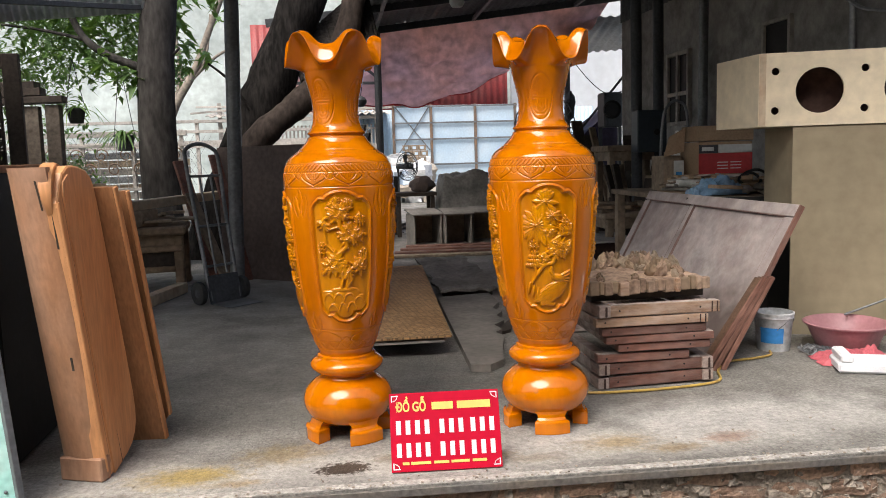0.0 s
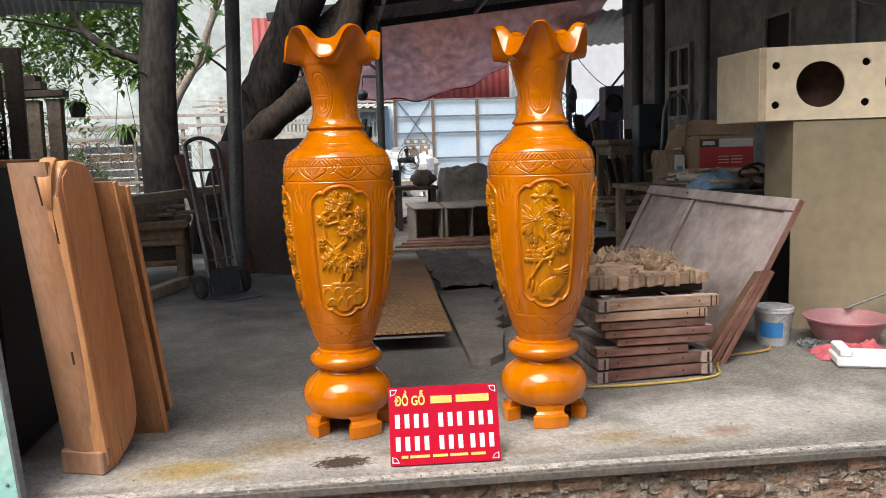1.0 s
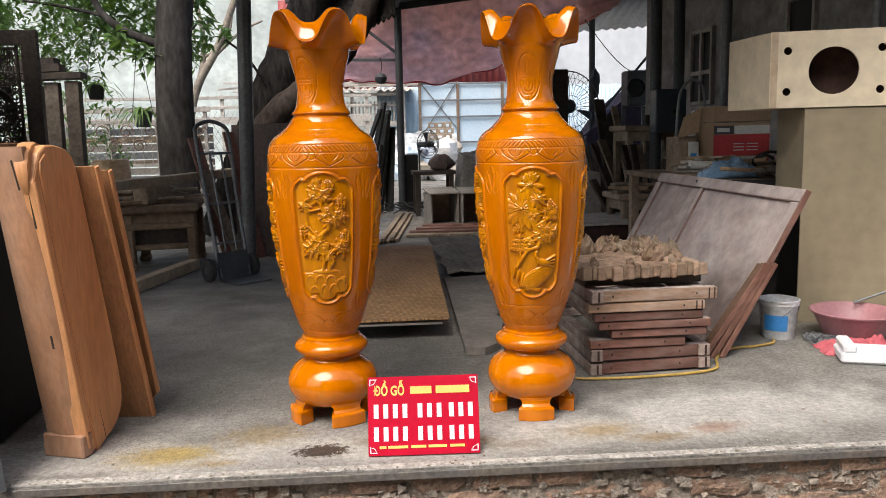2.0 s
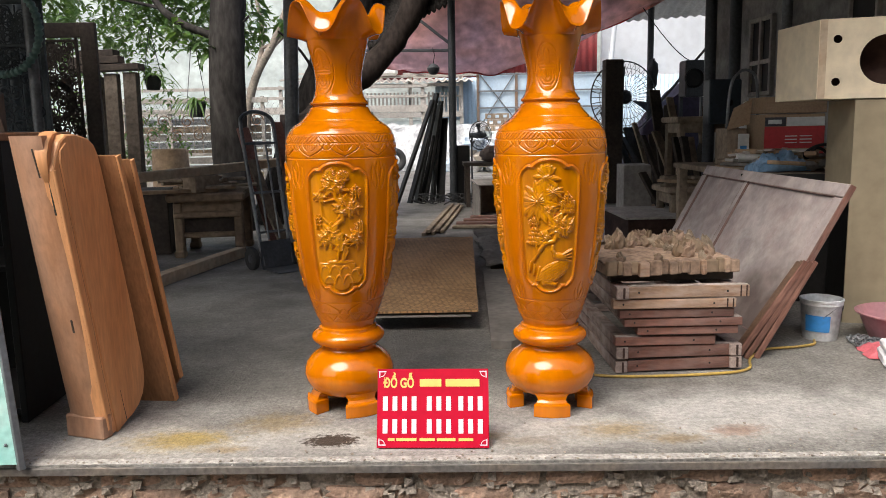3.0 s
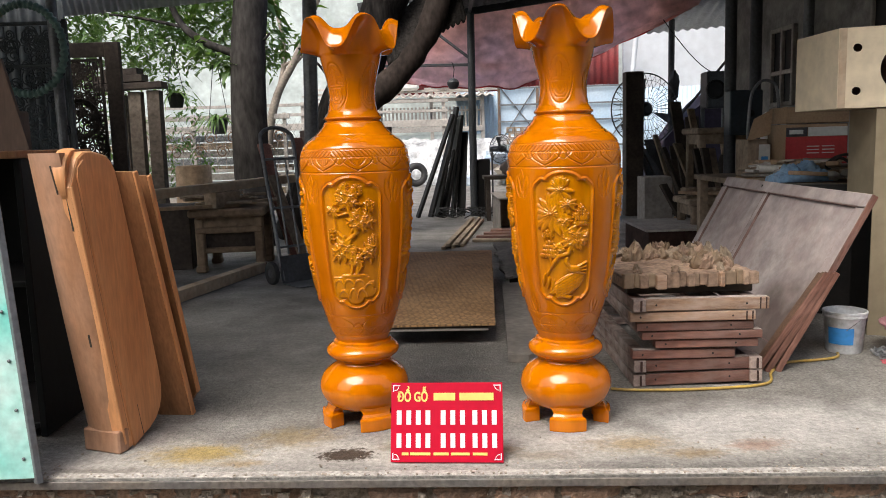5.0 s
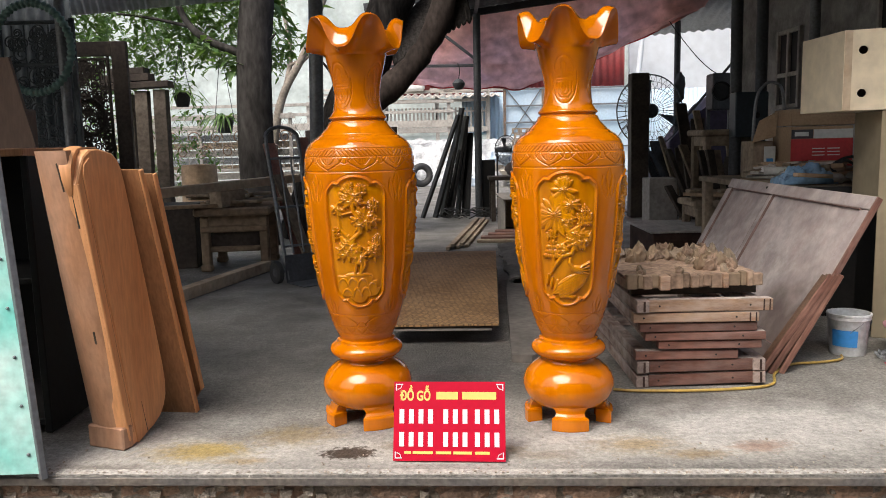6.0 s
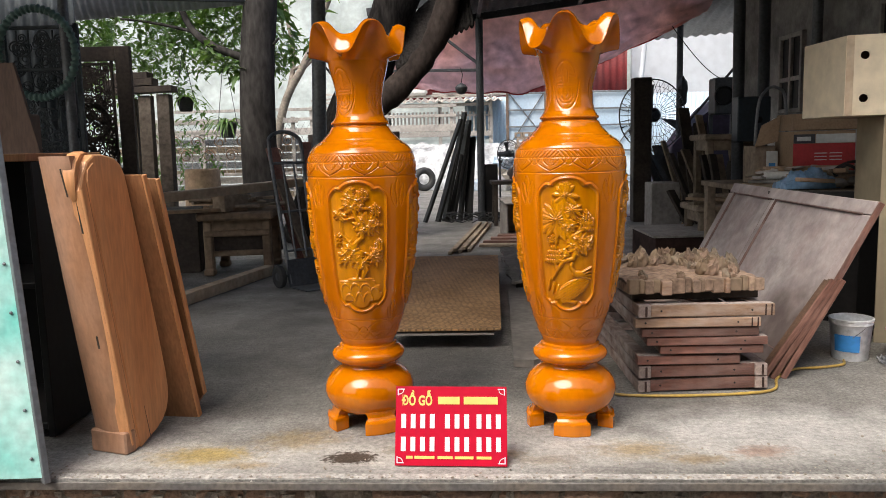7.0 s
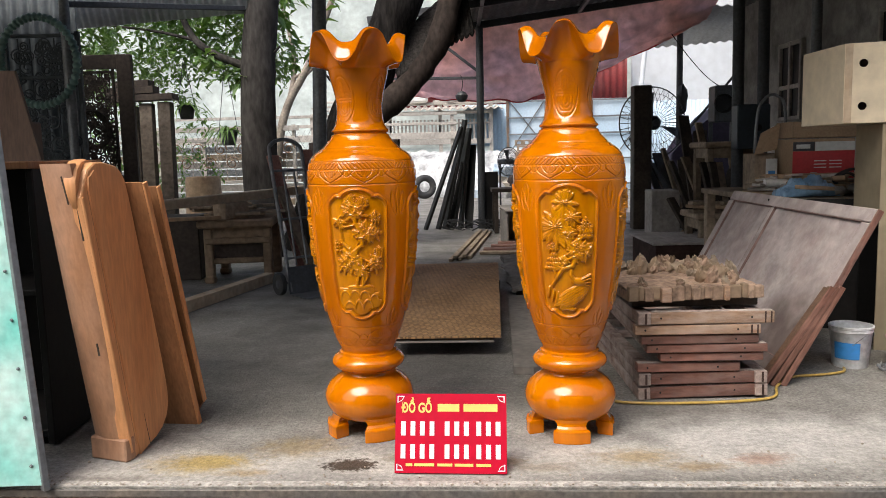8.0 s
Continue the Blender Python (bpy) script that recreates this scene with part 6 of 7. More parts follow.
part("lower_panel", Geo().box((0.07, -0.03, 0.5), (0.40, 0.012, 0.80), bev=0.004), M_DARKW, ld, "plain lower panel")
wr = Geo()
for k in range(5):
    wr.tube([(0.08 + (0.15 + 0.012 * k) * math.cos(a), -0.05 - 0.006 * k, 1.45 + (0.15 + 0.012 * k) * math.sin(a)) for a in [2 * math.pi * q / 40 for q in range(41)]], 0.006, 5, cap=False)
part("wire_coil", wr, M_DARKW, ld, "coil of dark wire hung on the door", smooth=True)
for x, y, w, h in ((-3.24, 9.25, 0.13, 1.75), (-2.985, 9.0, 0.115, 1.77), (-2.775, 9.0, 0.135, 1.78)):
    plank((x, y, 0), (x + 0.02, y, h), w, 0.14, M_POST, "thick squared timber standing upright", "timber_post", "timber posts")
plank((-3.4, 9.0, 1.82), (-2.64, 9.0, 1.84), 0.2, 0.07, M_DARKW, "dark beam lying across the posts")
plank((-3.4, 9.0, 1.90), (-2.85, 9.0, 1.92), 0.2, 0.08, M_DARKW, "dark beam lying on the cross beam")
plank((-3.3, 9.0, 1.98), (-2.90, 9.0, 1.99), 0.2, 0.07, M_DARKW, "short dark beam on top of the pile")

# ---- poles and columns ----
def pole(name, a, b, r, mat, label):
    ob = solid(name, Geo().tube([(0, 0, 0), Vector(b) - Vector(a)], r, 16), mat, label, "post", smooth=True)
    ob.location = a
    return ob
pole("steel_post", (-0.76, 7.1, 0), (-0.66, 7.1, 2.9), 0.062, M_STEEL, "grey steel pipe post holding the roof")
pole("steel_post", (0.90, 11.8, 0), (0.91, 11.8, 2.95), 0.055, M_DSTEEL, "thin dark steel post")
pole("steel_post", (-2.99, 7.25, 0), (-2.99, 7.25, 3.0), 0.045, M_STEEL, "grey steel corner post")
pole("steel_post", (3.24, 7.75, 0), (3.22, 7.75, 3.2), 0.055, M_DSTEEL, "dark steel pipe column")
pole("steel_post", (3.52, 7.85, 0), (3.50, 7.85, 3.2), 0.055, M_DSTEEL, "dark steel pipe column beside another")
pole("steel_post", (4.18, 13.0, 0), (4.18, 13.0, 2.95), 0.05, M_DSTEEL, "dark steel post at the yard side")
pole("steel_post", (4.14, 5.70, 0), (4.14, 5.70, 3.6), 0.025, M_GALV, "pale galvanised pipe by the side wall")
solid("cable", Geo().tube(smooth_path([(4.17, 6.7, 2.80), (4.13, 6.1, 2.49), (4.10, 5.62, 2.18), (4.12, 5.4, 2.10), (4.17, 5.1, 2.04)]), 0.014, 6), M_GALV, "pale slack cable slung to the side wall", "cable", smooth=True)
pole("steel_post", (4.09, 8.02, 0), (4.09, 8.02, 3.3), 0.05, M_STEEL, "grey pipe by the side wall")
for y, dz in ((12.02, 0.0), (10.6, 0.06), (9.0, 0.12)):
    plank((-0.6, y, 2.82 + dz), (5.3, y, 3.56 + dz), 0.06, 0.10, M_DSTEEL, "dark steel roof purlin", "roof_beam", "roof beams")
for x in (0.9, 2.4, 4.0):
    plank((x, 2.9, 3.40 + 0.12 * (x - 0.9)), (x, 12.0, 2.98 + 0.125 * (x - 0.9)), 0.05, 0.05, M_STEEL, "thin grey steel rafter", "roof_beam", "roof beams")
plank((0.9, 11.8, 2.22), (-0.9, 11.9, 2.25), 0.04, 0.04, M_DSTEEL, "thin dark steel bar", "roof_beam", "roof beams")
plank((0.9, 11.8, 2.3), (0.2, 11.8, 2.85), 0.04, 0.04, M_DSTEEL, "thin dark steel brace", "roof_beam", "roof beams")
plank((-3.0, 7.3, 2.55), (-1.7, 9.0, 2.78), 0.05, 0.05, M_DSTEEL, "steel brace of the awning", "roof_beam", "roof beams")
plank((4.2, 12.9, 1.3), (5.25, 12.2, 2.75), 0.035, 0.035, M_DSTEEL, "thin dark brace bar", "roof_beam", "roof beams")

# ---- tarpaulin ----
TLOW = [(-0.55, 2.15), (0.0, 2.0), (0.6, 1.97), (1.5, 1.92), (2.46, 2.15), (2.9, 2.38), (3.8, 2.78), (4.25, 3.05)]
def tarp(u, v):
    x = TLOW[0][0] + (TLOW[-1][0] - TLOW[0][0]) * u
    low_ = Vector((x, 12.7, float(np.interp(x, [p[0] for p in TLOW], [p[1] for p in TLOW]))))
    high = Vector((-0.3, 12.08, 2.86)).lerp(Vector((4.6, 12.08, 3.5)), u)
    p = low_.lerp(high, v)
    fold = 0.13 * noise.noise(Vector((u * 7, v * 3, 1))) + 0.05 * noise.noise(Vector((u * 16 + v * 6, v * 5, 6))) + 0.02 * math.sin(u * 46 + v * 8)
    return (p.x, p.y + fold, p.z - 0.16 * math.sin(math.pi * v) + 0.05 * noise.noise(Vector((u * 12 - v * 5, v * 7, 4))) + 0.018 * noise.noise(Vector((u * 34, v * 16, 9))))
tp = thing("tarpaulin", (0, 0, 0), "faded red tarpaulin hung under the roof edge", "tarpaulin")
thicken(part("sheet", Geo().sheet(tarp, 150, 60), M_TARP, tp, smooth=True), 0.003)
part("hem_rope", Geo().tube([tarp(q / 60, 0.0) for q in range(61)], 0.012, 6), M_REDC, tp, "dark hem along the lower edge", smooth=True)

# ---- yard: trees ----
def leaf_clump(geo, c, n, r, rg, size=0.15):
    """A rosette of long drooping leaves."""
    for k in range(n):
        a, e = rg.uniform(0, 2 * math.pi), rg.uniform(-0.9, 0.5)
        d = Vector((math.cos(a) * math.cos(e), math.sin(a) * math.cos(e), math.sin(e)))
        o = Vector(c) + Vector((rg.uniform(-r, r), rg.uniform(-r, r), rg.uniform(-r, r)))
        L = size * rg.uniform(0.6, 1.15)
        side = d.cross(Vector((rg.uniform(-0.4, 0.4), rg.uniform(-0.4, 0.4), 1))).normalized() * L * 0.19
        up_ = side.cross(d).normalized()
        p1, p2 = o + d * L * 0.45 + up_ * L * 0.05, o + d * L - Vector((0, 0, L * 0.15))
        geo.add([o, p1 + side, p1 - up_ * L * 0.04, p1 - side, p2], [(0, 1, 2), (0, 2, 3), (1, 4, 2), (2, 4, 3)])


def limb(pts, r0, r1, seg=12, n=6, knob=0.06):
    sp = smooth_path(pts, n)
    m = len(sp) - 1
    return sp, [(r0 + (r1 - r0) * i / m) * (1 + knob * noise.noise(Vector((i * 0.7, r0 * 9, 0)))) for i in range(m + 1)], seg


rg = random.Random(11)
tree = thing("tree", (-1.72, 9.0, 0), "mature mango tree with a dark straight trunk and hanging leaves", "tree", "trees")
part("trunk", Geo().tube(*limb([(0.02, 0, -0.02), (0.01, 0, 0.5), (0.0, 0, 1.2), (0.03, 0, 2.1), (0.10, 0, 2.75), (0.12, 0.02, 3.3), (0.05, 0.1, 4.4)], 0.215, 0.17, 20)), M_BARK, tree, smooth=True)
tips = []
for pts, r0, r1 in (([(-0.12, 0, 2.16), (-0.42, 0, 2.28), (-0.66, 0.02, 2.46), (-0.80, 0.05, 2.72), (-0.95, 0.1, 3.2)], 0.048, 0.030), ([(-0.66, 0.02, 2.46), (-1.2, 0.2, 2.60), (-1.9, 0.4, 2.72)], 0.022, 0.010),
                    ([(0.1, 0, 2.7), (0.4, 0.2, 3.2), (0.9, 0.4, 3.9)], 0.09, 0.05), ([(-0.80, 0.05, 2.72), (-1.6, 0.5, 3.1), (-2.6, 1.0, 3.2)], 0.03, 0.012), ([(0.12, 0, 2.25), (0.24, -0.05, 2.30), (0.3, -0.05, 2.36)], 0.02, 0.01)):
    sp, rr, sg_ = limb(pts, r0, r1, 9)
    part("limb", Geo().tube(sp, rr, sg_), M_BARK, tree, smooth=True)
crown = Geo()
for k in range(1500):
    u = rg.random()
    x, y = -3.4 * u ** 0.8 + 0.05, rg.uniform(0.1, 3.0)
    z = rg.uniform(1.75 + 0.45 * (1 - u), 4.3) if rg.random() < 0.75 else rg.uniform(2.3, 3.3)
    if x > -0.5 and z < 2.2:
        continue
    if noise.noise(Vector((x * 1.6, y * 1.2, z * 1.8))) < -0.16:
        continue
    leaf_clump(crown, (x, y, z), 10, 0.12, rg, 0.145)
for x, z in ((-0.25, 2.12), (-0.14, 2.0), (-0.35, 2.05), (-0.05, 2.1), (-0.5, 2.25)):
    leaf_clump(crown, (x, -0.05, z), 8, 0.05, rg, 0.22)
part("crown", crown, M_LEAF, tree)

tree2 = thing("tree", (-1.25, 9.75, 0), "thick old tree leaning over, rough dark bark", "tree", "trees")
part("trunk", Geo().tube(*limb([(-0.15, 0, -0.05), (0.15, 0, 0.7), (0.42, 0, 1.4), (0.75, 0, 2.1), (1.15, 0.0, 3.0), (1.5, 0.1, 3.9)], 0.30, 0.25, 20, knob=0.14)), M_BARKD, tree2, smooth=True)
part("limb", Geo().tube(*limb([(0.35, -0.35, 1.15), (0.70, -0.38, 1.50), (1.05, -0.3, 1.78), (1.40, -0.22, 2.15), (1.65, -0.2, 2.6), (1.8, -0.1, 3.3)], 0.17, 0.13, 14, knob=0.2)), M_BARKB, tree2, smooth=True)
for pts, r in (([(0.5, -0.25, 1.7), (0.28, -0.3, 2.05), (0.05, -0.3, 2.25)], 0.018),):
    part("limb", Geo().tube(*limb(pts, r, r * 0.7, 8)), M_BARKD, tree2, smooth=True)
crown = Geo()
for k in range(190):
    x, y, z = rg.uniform(-1.35, 0.55), rg.uniform(-0.5, 1.5), rg.uniform(2.36, 3.5)
    if x > 0.1 + 0.5 * (z - 2.6) or (x > -0.3 and k % 4) or noise.noise(Vector((x * 1.9, y * 1.2, z * 1.8))) < -0.08:
        continue
    leaf_clump(crown, (x, y, z), 8, 0.09, rg, 0.23)
part("crown", crown, M_LEAF, tree2)

tree3 = thing("tree", (-2.75, 14.0, 0), "slim pale bare-branched tree by the white wall", "tree", "trees")
for pts, r0, r1 in (([(0.05, 0, 0), (0.15, 0, 1.2), (0.35, 0, 2.0), (0.75, 0, 2.7), (1.0, 0, 3.3), (1.3, 0, 4.0)], 0.085, 0.05), ([(0.22, 0, 1.6), (0.45, 0.1, 2.4), (0.48, 0.1, 3.0), (0.32, 0.1, 3.8)], 0.055, 0.03), ([(0.6, 0, 2.45), (1.1, 0, 2.9), (1.5, 0, 3.1)], 0.035, 0.015), ([(0.45, 0.1, 2.5), (0.9, 0, 2.8), (1.05, 0, 3.6)], 0.03, 0.015)):
    part("limb" if r0 < 0.08 else "trunk", Geo().tube(*limb(pts, r0, r1, 9)), M_BARKL, tree3, smooth=True)

shrub = thing("shrub", (-4.6, 12.6, 0), "leafy green shrub in the yard", "shrub")
sh = Geo()
for k in range(110):
    leaf_clump(sh, (rg.uniform(-0.9, 1.3), rg.uniform(-0.5, 0.5), rg.uniform(0.2, 1.95)), 10, 0.1, rg, 0.13)
part("crown", sh, M_LEAF, shrub)
part("stem", Geo().tube([(0.1, 0, 0), (0.15, 0, 0.6), (0.2, 0, 1.2)], [0.04, 0.03, 0.02], 8), M_BARK, shrub, smooth=True)


def hanging_pot(at, r, h, strap, mat, label, top):
    ob = thing("hanging_pot", at, label, "plant pot", "hanging pots")
    part("pot", Geo().lathe([(0.001, 0.0), (r * 0.7, 0.0), (r, h * 0.9), (r * 1.08, h * 0.9), (r * 1.08, h), (r * 0.95, h), (r * 0.9, h * 0.85), (0.001, h * 0.85)], 22), mat, ob, smooth=True)
    part("wire", Geo().tube([(-r, 0, h), (0, 0, top)], 0.004, 5).tube([(r, 0, h), (0, 0, top)], 0.004, 5), M_DSTEEL, ob)
    gl = Geo()
    for k in range(strap):
        a, L = rg.uniform(0, 6.28), rg.uniform(0.22, 0.42)
        d, s = Vector((math.cos(a), math.sin(a), 0)), Vector((-math.sin(a), math.cos(a), 0)) * 0.012
        lift = rg.uniform(0.4, 1.3)
        pts = [Vector((0, 0, h * 0.85)) + d * L * q + Vector((0, 0, L * (lift * q - (0.5 + lift) * q * q * rg.uniform(0.8, 1.0)))) for q in (0, 0.3, 0.6, 0.85, 1)]
        vv = [p + s * w for p, w in zip(pts, (1, 1.1, 1, 0.6, 0.1))] + [p - s * w for p, w in zip(pts, (1, 1.1, 1, 0.6, 0.1))]
        gl.add(vv, [(i, i + 1, i + 6, i + 5) for i in range(4)])
    part("leaves", gl, M_LEAF, ob)
    return ob


hanging_pot((-2.06, 9.0, 1.28), 0.105, 0.17, 34, M_STEEL, "grey hanging pot with long strap leaves", 0.95)
hanging_pot((-2.62, 9.3, 1.60), 0.10, 0.16, 14, M_RUBBER, "small black hanging pot with a tuft of leaves", 0.7)

# ---- yard: fences, coop, tyre ----
fen = thing("fence", (-3.9, 14.0, 0), "pale metal fence with mesh and rusty scroll grilles", "fence")
for x in (-1.6, -0.8, 0.0, 0.8, 1.6):
    part("post", Geo().box((x, 0, 0.85), (0.06, 0.06, 1.7)), M_COPING, fen)
for z, w in ((1.64, 0.09), (1.45, 0.05), (0.72, 0.05)):
    part("rail", Geo().box((0, -0.04, z), (3.4, 0.03, w)), M_COPING, fen)
for k in range(22):
    part("bar", Geo().box((-1.6 + 3.2 * k / 21, 0.02, 1.1), (0.014, 0.014, 0.75)), M_COPING, fen)
for k in range(16):
    cx = -1.5 + 3.0 * k / 15
    part("scroll", Geo().tube([(cx + 0.12 * (1 - q / 24) * math.cos(q * 0.5), -0.06, 1.05 + 0.24 * (k % 2) + 0.12 * (1 - q / 24) * math.sin(q * 0.5)) for q in range(20)], 0.011, 5), M_RUST, fen, smooth=True)
wm = Geo()
for k in range(34):
    wm.tube([(-1.6 + 3.2 * k / 33, -0.02, 0.75), (-1.6 + 3.2 * k / 33 + 0.5, -0.02, 1.6)], 0.003, 4, cap=False).tube([(-1.6 + 3.2 * k / 33, -0.02, 1.6), (-1.6 + 3.2 * k / 33 + 0.5, -0.02, 0.75)], 0.003, 4, cap=False)
part("mesh", wm, M_STEEL, fen, "thin wire mesh")
for k in range(10):
    part("slat", Geo().box((0, 0.1 + 0.01 * (k % 2), 0.07 + 0.135 * k), (3.4, 0.025, 0.115)), (M_GALV, M_COPING, M_OLD)[k % 3], fen)
stump = solid("log", Geo().lathe([(0.001, 0), (0.26, 0.0), (0.27, 0.1), (0.25, 0.85), (0.23, 0.88), (0.001, 0.88)], 20), M_RAW, "cut log standing on end in the yard", "log", smooth=True, at=(-3.2, 11.6, 0))
for x in (-5.4, -2.4, 0.5):
    plank((x, 16.5, 0), (x, 16.5, 2.0), 0.07, 0.07, M_COPING, "pale upright of the yard rail", "rail_post", "yard rails")
for z, y in ((1.95, 16.45), (1.75, 16.45), (1.5, 16.45)):
    plank((-5.5, y, z), (0.6, y, z), 0.05, 0.06 if z > 1.7 else 0.14, M_COPING, "long pale rail across the yard", "rail", "yard rails")

coop = thing("slatted_coop", (-0.5, 22.0, 0), "weathered pale slatted coop on a block base", "coop")
for z, h in ((1.45, 0.14), (1.95, 0.05), (2.25, 0.08), (2.5, 0.06)):
    part("rail", Geo().box((0, 0, z), (4.2, 0.08, h)), M_COPING, coop)
for k in range(40):
    part("slat", Geo().box((-2.05 + 4.1 * k / 39, 0.02, 1.75), (0.05, 0.04, 0.62)), M_COPING, coop)
for x in (-2.1, -0.7, 0.7, 2.1):
    part("post", Geo().box((x, 0.05, 1.35), (0.1, 0.1, 2.7)), M_COPING, coop)
cr = Geo().sheet(lambda u, v: (-2.4 + 4.8 * u, -0.5 + 1.6 * v, 2.32 + 0.16 * v + 0.03 * math.sin(u * 150)), 160, 3)
thicken(part("roof", cr, M_COPING, coop, "pale corrugated cover", smooth=True), 0.02)
part("base", Geo().box((0, 0.2, 0.65), (4.2, 0.3, 1.3)), M_WALLW, coop)
for k in range(9):
    c = (rg.uniform(-2.2, 2.0), rg.uniform(-0.3, 0.5), 2.5 + 0.05 * (k % 3))
    part("loose_batten", Geo().box(c, (rg.uniform(1.0, 2.4), 0.06, 0.05), rot=(0, rg.uniform(-4, 4), rg.uniform(-14, 14))), M_COPING, coop)
jerry = solid("jerrycan", Geo().box((0, 0, 0.14), (0.55, 0.3, 0.26), bev=0.06), M_WHITEP, "white plastic jerrycan on the coop roof", "jerrycan", at=(-0.4, 21.8, 2.5))

def cover(u, v):
    x, y = 4.4 * u, 1.2 * v
    z = 1.25 * min(1, v * 2.6) ** 0.5 * (0.9 + 0.15 * noise.noise(Vector((x * 1.3, y * 2, 0)))) + 0.06 * noise.noise(Vector((x * 5, y * 6, 1)))
    return (x - 2.0, y, max(0.003, z * (1 if 0.02 < u < 0.98 else 0.2)))
solid("plastic_cover", Geo().sheet(cover, 90, 40), M_HEAP, "crumpled white plastic sheet over a heap", "cover", smooth=True, at=(0.6, 20.4, 0))
srg = random.Random(77)
for k in range(16):
    r_ = srg.uniform(0.20, 0.36)
    solid("plastic_sack", lump(r_, 40 + k, srg.uniform(0.55, 0.8)), (M_SACKW, M_SACKW, M_SACKB, M_SACKT)[k % 4], ("stuffed white plastic sack in the yard heap", "stuffed white plastic sack in the yard heap", "pale blue plastic sack in the yard heap", "dusty beige sack in the yard heap")[k % 4], "sack", smooth=True, at=(1.25 + 1.7 * srg.random(), 19.2 + srg.uniform(0, 0.6), 0.16 + 0.19 * (k // 4)), rz=srg.uniform(0, 360), group="sacks")
ty = solid("tyre", Geo().tube([(0.22 * math.cos(a), 0, 0.22 * math.sin(a)) for a in [2 * math.pi * q / 40 for q in range(41)]], 0.085, 14, cap=False), M_RUBBER, "worn black tyre standing upright in the yard", "tyre", smooth=True, at=(-0.22, 20.0, 0.305), rz=18)

bl = thing("metal_gate", (3.6, 21.9, 0), "pale blue sheet metal gate with rusty frame and braces", "gate")
for x in (-1.55, -0.5, 0.75, 1.9):
    part("post", Geo().beam((x, 0, 0), (x, 0, 2.55), 0.07, 0.07), M_RUST, bl)
for z in (2.5, 2.05, 1.6, 0.9, 0.2):
    part("rail", Geo().box((0.2, -0.02, z), (3.5, 0.04, 0.045)), M_STEEL, bl)
for a, b in (((-1.5, 0, 2.5), (-0.55, 0, 1.3)), ((-1.5, 0, 1.1), (-0.55, 0, 2.5)), ((0.8, 0, 0.2), (1.9, 0, 1.6))):
    part("brace", Geo().beam(a, b, 0.03, 0.03), M_STEEL, bl)
part("panel", Geo().box((0.2, 0.05, 1.28), (3.5, 0.01, 2.5)), M_BLUESH, bl, "pale blue sheet")
bp = thing("brick_stack", (2.38, 20.0, 0), "stack of hollow grey bricks", "bricks")
for r_ in range(3):
    for c_ in range(3):
        hb = Geo()
        ring_o, ring_i = [(-0.095, -0.07), (0.095, -0.07), (0.095, 0.07), (-0.095, 0.07)], [(-0.05, -0.035), (0.05, -0.035), (0.05, 0.035), (-0.05, 0.035)]
        vs = [(x, -0.06, z) for x, z in ring_o + ring_i] + [(x, 0.06, z) for x, z in ring_o + ring_i]
        fs = []
        for q in range(4):
            p_ = (q + 1) % 4
            fs += [(q, p_, 4 + p_, 4 + q), (8 + p_, 8 + q, 12 + q, 12 + p_), (q, 8 + q, 8 + p_, p_), (4 + q, 4 + p_, 12 + p_, 12 + q)]
        part("brick", hb.add(vs, fs), M_OLD, bp, m=pose(-0.2 + 0.2 * c_ + 0.05 * (r_ % 2), 0, 1.06 + 0.145 * r_))
part("base", Geo().box((0, 0.05, 0.49), (0.75, 0.4, 0.98)), M_WALLW, bp)

# ---- middle ground ----
lean_rng = random.Random(21)
for k, (x0, x1, z1, w) in enumerate(((0.05, 0.62, 1.52, 0.10), (0.24, 0.62, 1.30, 0.12), (0.34, 0.68, 1.62, 0.12), (0.46, 0.72, 1.45, 0.18), (0.58, 0.74, 1.50, 0.16), (0.40, 0.62, 1.0, 0.26))):
    plank((x0, 11.75 + 0.05 * k, 0), (x1, 12.0, z1), w, 0.04, M_BLACK, "black stained board leaning on the post")
plank((0.70, 11.9, 0), (0.78, 12.05, 1.25), 0.14, 0.02, M_BLACK, "thin black board leaning on the post")
solid("loudspeaker_case", Geo().box((0, 0, 0.42), (0.24, 0.2, 0.84), bev=0.01), M_BLACK, "black upright case beside the post", "case", at=(1.03, 11.9, 0))
hp = Geo()
for k in range(16):
    cx, cy = 0.75 + lean_rng.uniform(-0.35, 0.5), 11.4 + lean_rng.uniform(-0.15, 0.2)
    hp.tube([(cx + 0.16 * math.cos(a + k), cy + 0.1 * math.sin(a), 0.02 + 0.14 * abs(math.sin(a * 0.5 + k))) for a in [0.5 * q for q in range(10)]], 0.008, 5)
solid("cable_coil", hp, M_RUBBER, "tangle of black cables on the floor", "cables", "stuff", smooth=True)


